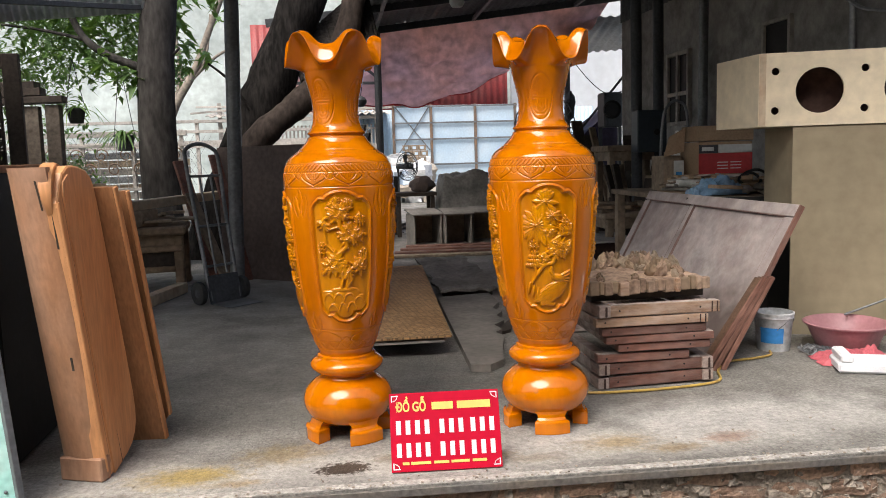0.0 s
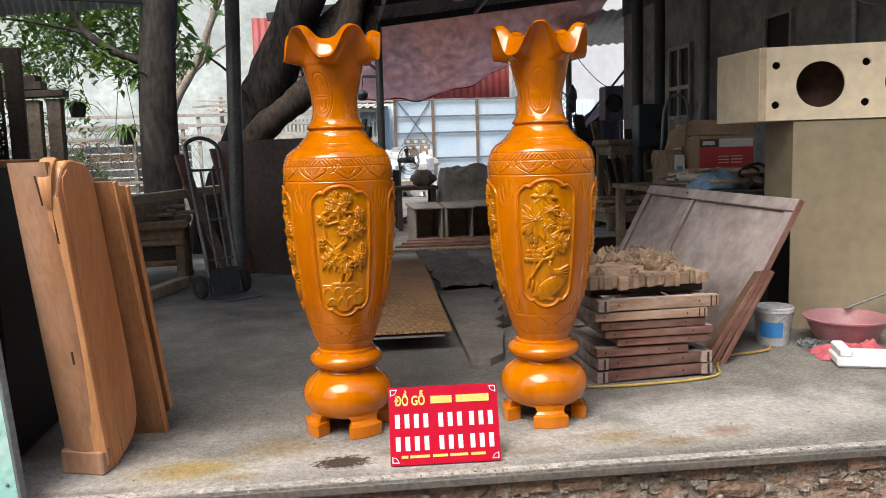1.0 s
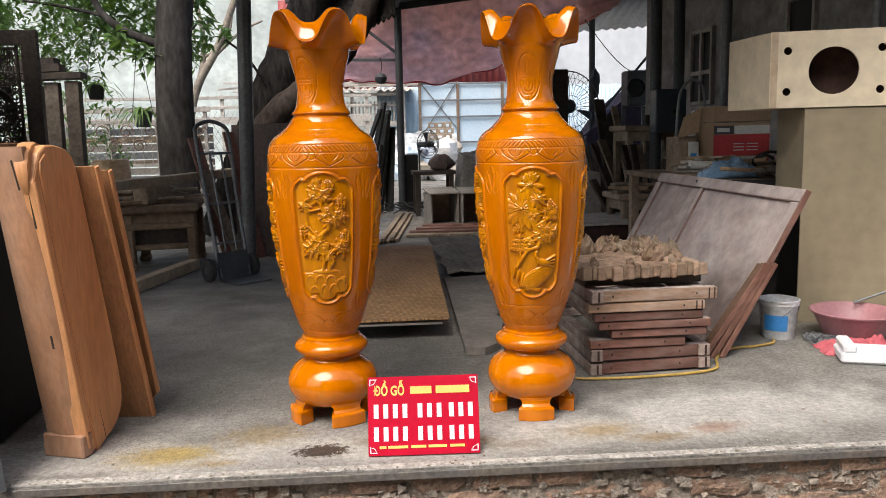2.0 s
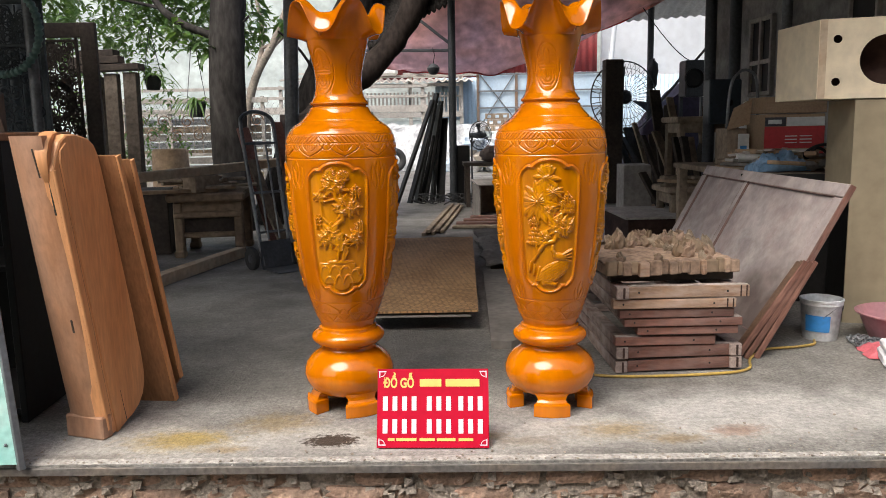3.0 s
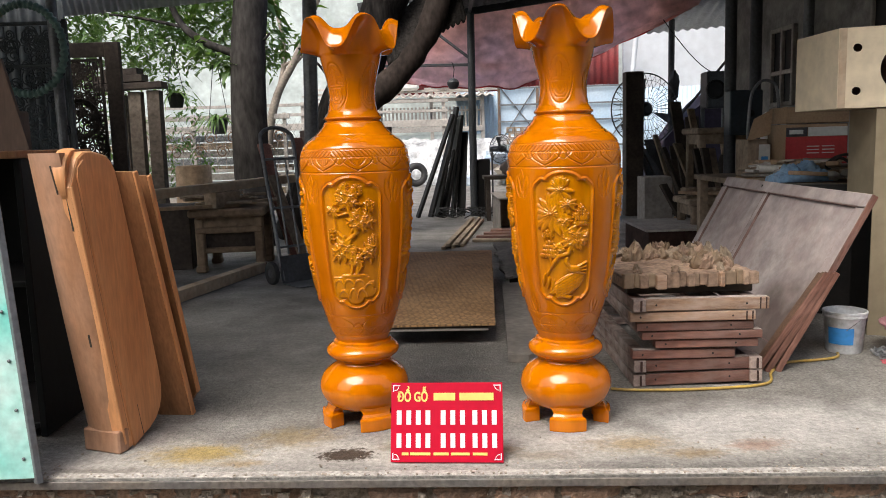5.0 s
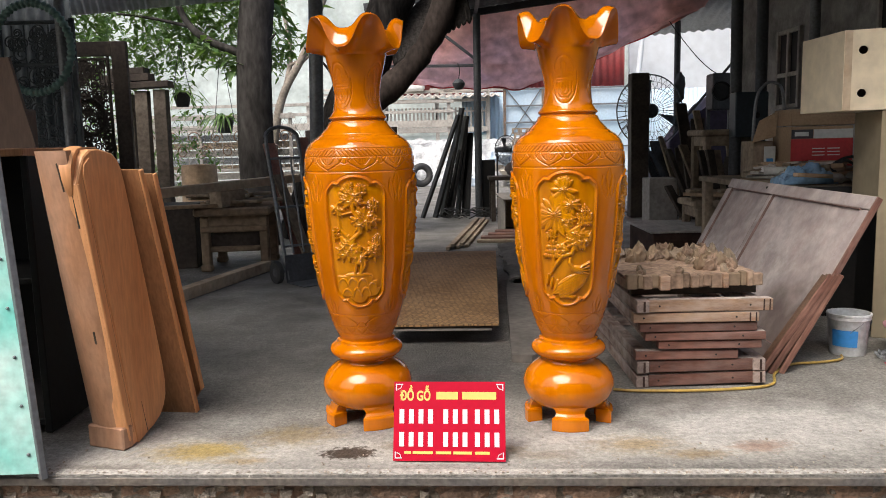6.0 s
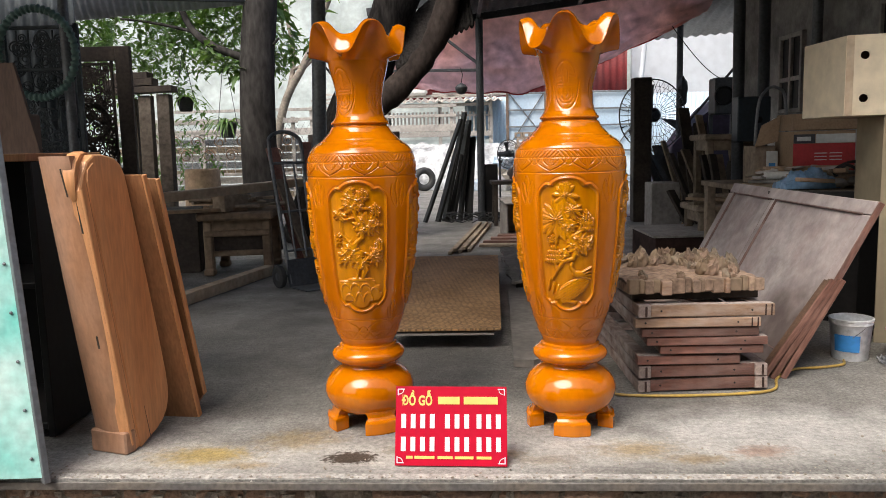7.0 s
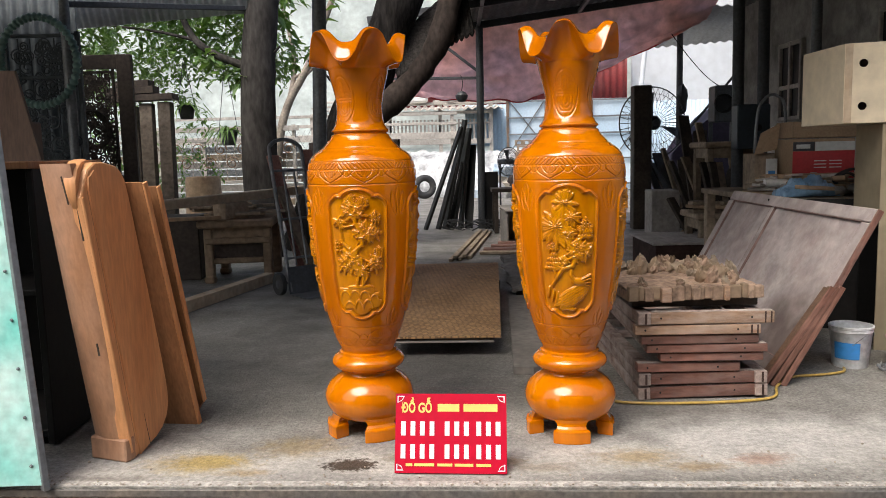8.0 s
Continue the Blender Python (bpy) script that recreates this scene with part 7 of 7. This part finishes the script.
def wire_fan(at, r, zc, label, face, post, name="pedestal_fan"):
    ob = thing(name, at, label, "fan", rz=face)
    for q in range(36):
        cage = Geo()
        a = 2 * math.pi * q / 36
        cage.tube([(0.12 * r * math.cos(a), -0.10 * r - 0.05, zc + 0.12 * r * math.sin(a)), (0.6 * r * math.cos(a), -0.22 * r - 0.05, zc + 0.6 * r * math.sin(a)), (r * math.cos(a), -0.02, zc + r * math.sin(a)), (0.6 * r * math.cos(a), 0.18 * r, zc + 0.6 * r * math.sin(a))], 0.0022 + r * 0.003, 4, cap=False)
        part("cage_wire", cage, M_DSTEEL, ob, smooth=True)
    for rr, y in ((1.0, -0.02), (0.8, -0.17 * r), (0.6, -0.22 * r - 0.05), (0.3, -0.18 * r - 0.04)):
        cage = Geo().tube([(rr * r * math.cos(2 * math.pi * q / 40), y, zc + rr * r * math.sin(2 * math.pi * q / 40)) for q in range(41)], 0.004 + (r * 0.012 if rr == 1.0 else 0.0), 6, cap=False)
        part("cage_ring", cage, M_DSTEEL, ob, smooth=True)
    for q in range(3):
        a = 2 * math.pi * q / 3 - 0.35
        bl_ = Geo().sheet(lambda u, v: ((0.1 + 0.75 * u) * r * math.cos(a + (v - 0.5) * 0.24 * (0.6 + u)), (v - 0.5) * 0.2 * r, zc + (0.1 + 0.75 * u) * r * math.sin(a + (v - 0.5) * 0.24 * (0.6 + u))), 8, 4)
        thicken(part("blade", bl_, M_DSTEEL, ob, smooth=True), 0.004)
    part("motor", Geo().lathe([(0.001, -0.1), (0.16 * r, -0.1), (0.2 * r, 0.0), (0.2 * r, 0.2), (0.1 * r, 0.26), (0.001, 0.26)], 18), M_DSTEEL, ob, smooth=True, m=pose(0, 0, zc, 90, 0, 0) @ pose(0, 0, -0.12))
    part("pole", Geo().tube([(0, 0.2, 0.0), (0, 0.2, zc - 0.02)], post, 10), M_DSTEEL, ob, smooth=True)
    part("base", Geo().lathe([(0.001, 0), (0.28, 0), (0.28, 0.02), (0.05, 0.06), (0.001, 0.06)], 20), M_DSTEEL, ob, smooth=True, m=pose(0, 0.2, 0))
    return ob


wire_fan((3.42, 11.75, 0), 0.52, 1.50, "large industrial wire-cage fan with dark blades", 12, 0.03)
wire_fan((1.34, 12.3, 0.0), 0.22, 0.98, "small dusty standing fan with a round cage", 35, 0.015)
solid("timber_post", Geo().box((0, 0, 1.0), (0.25, 0.22, 2.0), bev=0.012), M_DARKW, "thick dark timber standing upright", "timber", at=(3.13, 11.2, 0), group="timber posts")
solid("wooden_block", Geo().box((0, 0, 0.345), (0.30, 0.30, 0.69), bev=0.008), M_COPING, "pale raw wooden block standing on the floor", "block", at=(2.70, 8.46, 0))
solid("glove", lump(0.085, 3, 2.6), M_RUBBER, "dark work gloves hung on the post", "gloves", smooth=True, at=(4.18, 12.86, 1.88))

# plywood boxes and planks on the floor
for x, y, w, rz in ((1.12, 9.62, 0.36, 8), (1.50, 9.55, 0.34, 2), (1.88, 9.75, 0.38, -6)):
    ob = thing("plywood_box", (x, y, 0), "small open plywood box, dusty grey", "box", "plywood boxes", rz)
    part("top_panel", Geo().box((0.18, 0.2, 0.43), (w + 0.04, 0.44, 0.02), rot=(6, 0, 0)), M_GREY, ob)
    for xx in (0.01, w - 0.01):
        part("side_panel", Geo().box((xx, 0.2, 0.205), (0.02, 0.4, 0.40)), M_GREY, ob)
    part("bottom_panel", Geo().box((w / 2, 0.2, 0.02), (w - 0.04, 0.4, 0.02)), M_GREY, ob)
    part("back_panel", Geo().box((w / 2, 0.4, 0.21), (w, 0.015, 0.40)), M_OLD, ob)
for k in range(7):
    plank((0.75 + 0.05 * k, 8.75 + 0.15 * k, 0.02 + 0.02 * (k % 2)), (2.3, 8.6 + 0.15 * k, 0.02 + 0.02 * (k % 2)), 0.12, 0.03, M_RED if k % 2 else M_OLD, "flat reddish plank on the floor")
for k in range(5):
    plank((0.42 + 0.05 * k, 8.15 + 0.05 * k, 0.02 + 0.025 * (k % 2)), (0.80 + 0.045 * k, 11.0, 0.02 + 0.025 * (k % 2)), 0.04, 0.035, M_OLD, "thin grey batten lying on the floor", "batten", "battens")

def shroud(u, v):
    x, y = 0.95 * u, 0.8 * v
    e = min(u, 1 - u, v, 1 - v)
    h = (0.80 + 0.07 * noise.noise(Vector((x * 2.4, y * 2, 9)))) * min(1, (e * 9) ** 0.5)
    return (x + 0.08 * (1 - min(1, e * 7)) * (0.5 - u), y, 0.05 + h + 0.09 * noise.noise(Vector((x * 4, y * 4, 3))) + 0.03 * noise.noise(Vector((x * 14, y * 14, 3))))
solid("covered_machine", Geo().sheet(shroud, 60, 50), M_COVER, "machine under a dark grey tarpaulin", "machine", smooth=True, at=(1.62, 10.9, 0))
tb = thing("low_table", (1.05, 11.0, 0), "dark low table with a red plastic tub under it", "table")
part("tabletop", Geo().box((0.26, 0.2, 0.60), (0.6, 0.5, 0.05)), M_DARKW, tb)
for x, y in ((0.02, 0.0), (0.5, 0.0), (0.02, 0.4), (0.5, 0.4)):
    part("leg", Geo().box((x, y, 0.29), (0.06, 0.06, 0.57)), M_DARKW, tb)
solid("tub", Geo().lathe([(0.001, 0), (0.13, 0), (0.17, 0.2), (0.16, 0.2), (0.12, 0.02), (0.001, 0.02)], 24), M_REDC, "red plastic tub beside the table", "tub", smooth=True, at=(1.42, 10.85, 0.0))
solid("sack", lump(0.17, 9, 0.7), M_BROWNB, "bulging dark brown sack on the table", "sack", smooth=True, at=(1.42, 11.15, 0.74))

# ---- right middle: stools, benches, electrical box, cooling unit ----
def bench(name, at, w, d, h, mat, label, rz=0.0):
    ob = thing(name, at, label, "bench", "benches", rz)
    part("seat", Geo().box((w / 2, d / 2, h - 0.03), (w + 0.06, d + 0.06, 0.06), bev=0.015), mat, ob)
    for x in (0.04, w - 0.04):
        for y in (0.04, d - 0.04):
            part("leg", Geo().beam((x, y, 0), (x, y, h - 0.06), 0.07, 0.07, bev=0.012), mat, ob)
    part("apron", Geo().box((w / 2, 0.03, h - 0.11), (w - 0.08, 0.03, 0.10), bev=0.006), mat, ob)
    part("apron", Geo().box((0.03, d / 2, h - 0.11), (0.03, d - 0.08, 0.10), bev=0.006), mat, ob)
    return ob


bench("stool", (2.72, 7.25, 0), 0.60, 0.50, 0.53, M_OLD, "raw timber stool, dusty, at the bottom of a pile")
bench("stool", (2.96, 7.82, 0), 0.62, 0.45, 1.18, M_OLD, "tall raw timber stand among the stools")
bench("stool", (3.6, 8.1, 0), 0.55, 0.5, 0.62, M_OLD, "raw timber stool behind the table")
lt = thing("low_platform", (2.12, 7.35, 0), "low reddish platform with a pale board top", "platform")
part("board", Geo().box((0.47, 0.07, 0.285), (0.74, 0.95, 0.02), bev=0.003), M_COPING, lt, "pale grey board top")
part("base", Geo().box((0.47, 0.07, 0.137), (0.68, 0.89, 0.27), bev=0.004), M_LINER, lt)
orng = random.Random(31)
for k in range(30):
    c = (2.78 + orng.uniform(0, 0.5), 7.32 + orng.uniform(0, 0.35), 0.547 + 0.03 * (k % 3)) if k < 12 else (3.45 + orng.uniform(0, 0.45), 9.0 + orng.uniform(0, 1.5), 0.018 + 0.03 * (k % 2))
    solid("offcut", Geo().box((0, 0, 0), (orng.uniform(0.15, 0.5), orng.uniform(0.05, 0.1), 0.03)), (M_OLD, M_RAW, M_OLD)[k % 3], "loose timber offcut among the benches", "offcut", at=c, rz=orng.uniform(0, 180), group="offcuts")
for k in range(22):
    x, y = 3.55 + orng.uniform(0, 0.45), 9.3 + orng.uniform(0, 2.2)
    plank((x, y, 0), (x + orng.uniform(-0.4, 0.12), y + 0.4, orng.uniform(0.7, 1.6)), orng.uniform(0.08, 0.2), 0.03, (M_DARKW, M_OLD, M_DARKW)[k % 3], "dusty board leaning in the timber heap")
eb = thing("electrical_box", (3.15, 7.60, 1.10), "blue grey steel electrical box fixed to the column", "electrical box")
part("case", Geo().box((0.16, 0.02, 0.21), (0.31, 0.16, 0.42), bev=0.01), M_SLATE, eb)
part("knob", Geo().lathe([(0.03, 0), (0.03, 0.02), (0.015, 0.03), (0.001, 0.03)], 16), M_BLACK, eb, smooth=True, m=pose(0.2, -0.06, 0.2, 90, 0, 0))
ac = thing("cooling_unit", (4.05, 11.0, 1.47), "pale cooling unit with a round dark fan, on a stand", "cooling unit")
part("case", Geo().box((0.2, 0.2, 0.25), (0.28, 0.3, 0.5), bev=0.02), M_DSTEEL, ac)
part("fan_opening", Geo().lathe([(0.001, 0), (0.11, 0), (0.125, 0.03), (0.132, 0.03), (0.132, -0.01)], 28), M_BLACK, ac, smooth=True, m=pose(0.17, 0.04, 0.25, 90, 0, 0))
part("stand", Geo().box((0.05, 0.2, -0.75), (0.05, 0.05, 1.5)).box((0.35, 0.2, -0.75), (0.05, 0.05, 1.5)), M_DSTEEL, ac)
def heap(u, v):
    x, y = 1.4 * u, 1.2 * v
    e = min(u, 1 - u, v, 1 - v)
    return (x, y, 0.02 + (0.75 + 1.35 * u) * min(1, (e * 5)) ** 0.6 + 0.10 * min(1, e * 5) * noise.noise(Vector((x * 4, y * 4, 5))))
M_PURP = surf("dark purple tarpaulin", (0.05, 0.035, 0.07), (0.035, 0.025, 0.045), 0.6, big=3, fine=20, bump=0.2, vary=0.2)
solid("tarpaulin_cover", Geo().sheet(heap, 36, 30), M_PURP, "dark purple tarpaulin draped over stored goods", "tarpaulin", smooth=True, at=(3.72, 12.5, 0.0))

# ---- table with carton behind the leaning panels ----
tt = thing("work_table", (2.52, 5.02, 0), "work table crowded with scraps behind the leaning panels", "table")
part("tabletop", Geo().box((0.6, 0.82, 0.77), (1.15, 1.66, 0.04)), M_OLD, tt)
for x, y in ((0.08, 0.06), (1.12, 0.06), (0.08, 1.58), (1.12, 1.58)):
    part("leg", Geo().box((x, y, 0.374), (0.07, 0.07, 0.748)), M_OLD, tt)
ct = thing("carton", (2.93, 5.80, 0.792), "red and brown printed carton with open flaps on the table", "carton")
part("body", Geo().box((0.225, 0.16, 0.19), (0.45, 0.32, 0.38), bev=0.004), M_CARD, ct)
part("red_face", Geo().box((0.225, -0.002, 0.180), (0.448, 0.004, 0.22), bev=0.001), M_REDC, ct, "red printed face")
part("grey_strip", Geo().box((0.08, -0.002, 0.325), (0.155, 0.004, 0.065), bev=0.001), M_DSTEEL, ct, "dark printed strip")
part("grey_strip", Geo().box((0.305, -0.002, 0.325), (0.285, 0.004, 0.065), bev=0.001), M_PALE, ct, "pale printed strip")
part("print_bar", Geo().box((0.075, -0.005, 0.325), (0.10, 0.003, 0.03), bev=0.001), M_PALE, ct, "pale bar")
for q in range(6):
    part("print_bar", Geo().box((0.20 + 0.11 * (q % 2), -0.005, 0.22 - 0.024 * (q // 2)), (0.09, 0.003, 0.007), bev=0.001), M_WHITEP, ct, "white bar")
bx = thing("carton", (2.93, 5.79, 1.176), "plain brown carton lying on the printed one", "carton")
part("body", Geo().box((0.225, 0.15, 0.062), (0.46, 0.30, 0.118), bev=0.004), M_CARD, bx)
solid("plank", Geo().box((0, 0, 0.012), (0.62, 0.10, 0.022), bev=0.003), M_RAW, "pale planed board lying on the table", "plank", at=(2.98, 5.62, 0.905), rz=-7, group="planks")
solid("paper_roll", Geo().tube([(0, 0, 0), (0.30, 0.02, 0.0)], 0.028, 14), M_WHITEP, "pale rolled sheet among the scraps", "roll", smooth=True, at=(2.62, 5.52, 0.87))
for k in range(9):
    solid("rag", lump(0.055, 60 + k, 0.55), (M_COPING, M_GREY, M_SACKT)[k % 3], "crumpled grey rag on the table", "rag", smooth=True, at=(2.98 + 0.06 * k + orng.uniform(-0.02, 0.02), 5.14 + orng.uniform(-0.04, 0.06), 0.825 + 0.018 * (k % 2)), rz=37 * k, group="rags")
oc = thing("carton", (2.74, 6.0, 0.792), "torn brown cardboard carton with a drooping flap", "carton")
part("body", Geo().box((0.07, 0.12, 0.14), (0.15, 0.24, 0.28), bev=0.004), M_OLD, oc)
part("flap", plate([(-0.03, -0.05, 0.27), (0.14, -0.05, 0.31), (0.17, -0.02, 0.50), (0.03, -0.02, 0.43)], 0.006, (0, 1, 0)), M_CARD, oc)
part("label", Geo().box((0.12, -0.004, 0.13), (0.085, 0.006, 0.22), bev=0.001), M_PALE, oc, "white paper label with a blue mark")
part("label_mark", Geo().box((0.12, -0.008, 0.12), (0.05, 0.004, 0.06), bev=0.001), M_BLUEL, oc, "blue mark")
solid("canister", Geo().lathe([(0.001, 0), (0.04, 0), (0.042, 0.36), (0.03, 0.43), (0.018, 0.48), (0.001, 0.49)], 18), M_WHITEP, "white plastic canister between the cartons", "canister", smooth=True, at=(2.99, 6.30, 0.792))
solid("cable_loop", Geo().tube(smooth_path([(2.86, 6.35, 0.80), (2.88, 6.35, 1.35), (2.94, 6.35, 1.50), (3.03, 6.35, 1.52), (3.10, 6.35, 1.40), (3.12, 6.35, 0.80)]), 0.012, 8), M_STEEL, "grey cable arching over the cartons", "cable", smooth=True)
def crushed(u, v):
    e = math.sin(math.pi * u) ** 0.3 * math.sin(math.pi * v) ** 0.3
    w = noise.noise(Vector((u * 4, v * 3, 8))) + 0.9 * abs(noise.noise(Vector((u * 9, v * 7, 2)))) + 0.35 * abs(noise.noise(Vector((u * 22, v * 18, 5))))
    return (0.36 * u + 0.03 * noise.noise(Vector((u * 5, v * 5, 1))), 0.24 * v, 0.003 + e * (0.085 + 0.055 * w))
solid("plastic_bag", Geo().sheet(crushed, 60, 40), M_BLUE, "crumpled blue plastic bag on the table", "bag", smooth=True, at=(2.62, 5.16, 0.792))
for k in range(70):
    x, y = 2.55 + orng.uniform(0, 0.75), 5.06 + orng.uniform(0, 0.60)
    if 2.56 < x < 3.02 and 5.10 < y < 5.44:
        y = 5.50 + orng.uniform(0, 0.12)
    lift = 0.803 + 0.026 * (k % 5)
    sc = Geo().box((0, 0, 0), (orng.uniform(0.06, 0.34), orng.uniform(0.03, 0.08), orng.uniform(0.012, 0.03)), rot=(orng.uniform(-9, 9), orng.uniform(-9, 9), 0))
    solid("offcut", sc, (M_RAW, M_COPING, M_OLD)[k % 3], "pale wood scrap on the table", "offcut", at=(x, y, lift), rz=orng.uniform(-60, 60), group="offcuts")
for k in range(34):
    x, y = 2.9 + orng.uniform(0, 0.9), 7.2 + orng.uniform(0, 0.9)
    plank((x, y, 0), (x + orng.uniform(-0.35, 0.35), y + orng.uniform(0.1, 0.4), orng.uniform(0.45, 1.05)), orng.uniform(0.05, 0.14), 0.03, (M_OLD, M_DARKW, M_DARKW)[k % 3], "dusty board leaning among the stools")
solid("cable_coil", Geo().tube(smooth_path([(2.98, 5.3, 0.83), (3.06, 5.28, 0.94), (3.16, 5.3, 0.88), (3.10, 5.35, 0.83), (3.0, 5.32, 0.90), (3.14, 5.3, 0.96), (3.34, 5.32, 0.83)]), 0.01, 8), M_RUBBER, "black cables heaped on the table", "cables", smooth=True)

# ---- side wall window, lamp, left wall ----
wn_ = thing("window_1", (4.18, 8.79, 1.46), "narrow grey wooden casement window in the side wall", "window")
tagged(wn_, kind="structure")
for y in (-0.27, 0.0, 0.27):
    part("window_frame", Geo().box((0, y, 0.37), (0.06, 0.045, 0.83)), M_COPING, wn_)
for z in (-0.04, 0.30, 0.76):
    part("window_frame", Geo().box((0, 0.0, z), (0.05, 0.57, 0.045)), M_COPING, wn_)
for y in (-0.135, 0.135):
    part("pane", Geo().box((0.01, y, 0.36), (0.01, 0.23, 0.78)), M_BLACK, wn_, "dark glass")
vt = thing("window_2", (4.18, 6.79, 2.08), "small grey framed vent high in the side wall", "window")
tagged(vt, kind="structure")
for y in (-0.21, 0.21):
    part("window_frame", Geo().box((0, y, 0.0), (0.05, 0.035, 0.40)), M_COPING, vt)
for z in (-0.18, 0.18):
    part("window_frame", Geo().box((0, 0, z), (0.045, 0.39, 0.035)), M_COPING, vt)
part("pane", Geo().box((0.01, 0, 0), (0.01, 0.39, 0.33)), M_BLACK, vt, "dark glass")
lp = thing("pendant_lamp", (1.62, 9.0, 2.78), "unlit pale lamp hanging from the roof", "lamp")
part("shade", Geo().lathe([(0.001, 0.0), (0.06, 0.01), (0.085, 0.05), (0.085, 0.13), (0.05, 0.17), (0.03, 0.22), (0.001, 0.22)], 20), M_PALE, lp, smooth=True)
part("cord", Geo().tube([(0, 0, 0.2), (0, 0, 0.42)], 0.006, 6), M_BLACK, lp)
hl = thing("hanging_lamp", (0.63, 11.6, 1.86), "small dark round lamp hanging from the bar", "lamp")
part("shade", Geo().lathe([(0.001, 0.0), (0.05, 0.01), (0.085, 0.06), (0.09, 0.10), (0.06, 0.14), (0.02, 0.16), (0.001, 0.16)], 20), M_DSTEEL, hl, smooth=True)
part("cord", Geo().tube([(0, 0, 0.15), (0.02, 0, 0.28), (0.0, 0, 0.37), (-0.01, 0.2, 0.40)], 0.006, 6), M_BLACK, hl, smooth=True)
solid("cable", Geo().tube(smooth_path([(3.70, 12.5, 3.18), (4.05, 12.5, 2.68), (4.43, 12.5, 2.24), (4.72, 12.5, 2.05), (4.95, 12.4, 2.10)]), 0.007, 6), M_BLACK, "thin black cable slung across the yard side", "cable", smooth=True)
corrugated("wall_west", (-8.0, 7.6, 0), (-3.02, 7.55, 0), 0.0, 3.05, 0.10, 0.014, M_SHEET, "dull corrugated sheet wall behind the gate")
def eave(u, v):
    """A sagging ragged strip of old roofing running up beside the leaning trunk."""
    x, z = -0.16 + 0.92 * u, 2.03 + 0.52 * u ** 0.85
    rag = 0.035 * noise.noise(Vector((u * 26, 3, 0))) + 0.02 * math.sin(u * 95)
    return (x - 0.10 * v, 9.62 + 0.28 * v, z + (0.42 + 0.25 * u) * v + rag * (1 - v) + 0.02 * noise.noise(Vector((u * 12, v * 9, 4))))
thicken(solid("roof_sheet", Geo().sheet(eave, 120, 14), M_THATCH, "rotten dark roofing strip with a ragged edge by the tree", "roofing sheet", smooth=True), 0.03)

# ---- bricks of the plinth ----
def worn_brick(seed):
    """A crumbling brick: a box with chipped, uneven corners and faces."""
    rg_ = random.Random(seed)
    xs, ys, zs_ = (-0.104, -0.06, 0.0, 0.05, 0.104), (-0.05, 0.05), (-0.030, 0.0, 0.030)
    idx, vs, fs = {}, [], []
    for i, x in enumerate(xs):
        for j, y in enumerate(ys):
            for k, z in enumerate(zs_):
                e = (i in (0, 4)) + (k in (0, 2))
                sh = rg_.uniform(0, 0.014) * e
                idx[i, j, k] = len(vs)
                vs.append((x * (1 - sh * 2.2) + rg_.uniform(-0.006, 0.006), y + (sh + rg_.uniform(-0.004, 0.008) if j == 0 else 0), z * (1 - sh * 6) + rg_.uniform(-0.004, 0.004)))
    for i in range(4):
        for k in range(2):
            fs.append((idx[i, 0, k], idx[i + 1, 0, k], idx[i + 1, 0, k + 1], idx[i, 0, k + 1]))
        fs += [(idx[i, 0, 2], idx[i + 1, 0, 2], idx[i + 1, 1, 2], idx[i, 1, 2]), (idx[i, 1, 0], idx[i + 1, 1, 0], idx[i + 1, 0, 0], idx[i, 0, 0])]
    for k in range(2):
        fs += [(idx[0, 1, k], idx[0, 0, k], idx[0, 0, k + 1], idx[0, 1, k + 1]), (idx[4, 0, k], idx[4, 1, k], idx[4, 1, k + 1], idx[4, 0, k + 1])]
    return Geo().add(vs, fs).mesh("brick", M_BRICK)


rub = Geo()
rrg = random.Random(4)
for k in range(420):
    x, r = rrg.uniform(-1.6, 2.6), rrg.uniform(0.006, 0.022)
    z = -0.04 - 0.30 * rrg.random() ** 1.5
    n8 = [Vector((sx * r * rrg.uniform(0.5, 1.2), sy * r * rrg.uniform(0.5, 1), sz * r * rrg.uniform(0.4, 0.9))) + Vector((x, edge_y(x) + 0.040 + rrg.uniform(-0.006, 0.012), z)) for sx in (-1, 1) for sy in (-1, 1) for sz in (-1, 1)]
    rub.add(n8, [(0, 1, 3, 2), (4, 6, 7, 5), (0, 4, 5, 1), (2, 3, 7, 6), (0, 2, 6, 4), (1, 5, 7, 3)])
solid("rubble", rub, M_MORTAR, "crumbs of loose mortar clinging to the plinth", "rubble", "stuff")
brick_mesh = [worn_brick(k) for k in range(8)]
brg = random.Random(8)
for row in range(5):
    x = -2.2 - 0.1 * (row % 2)
    while x < 3.6:
        if brg.random() > 0.06:
            ob = new("brick", brick_mesh[brg.randrange(8)])
            ob.parent = plinth
            ob.matrix_basis = pose(x, edge_y(x) + 0.085 + brg.uniform(-0.016, 0.016), -0.070 - 0.071 * row + brg.uniform(-0.003, 0.003), brg.uniform(-4, 4), brg.uniform(-2.5, 2.5), -2.86 + brg.uniform(-4, 4))
        x += 0.222
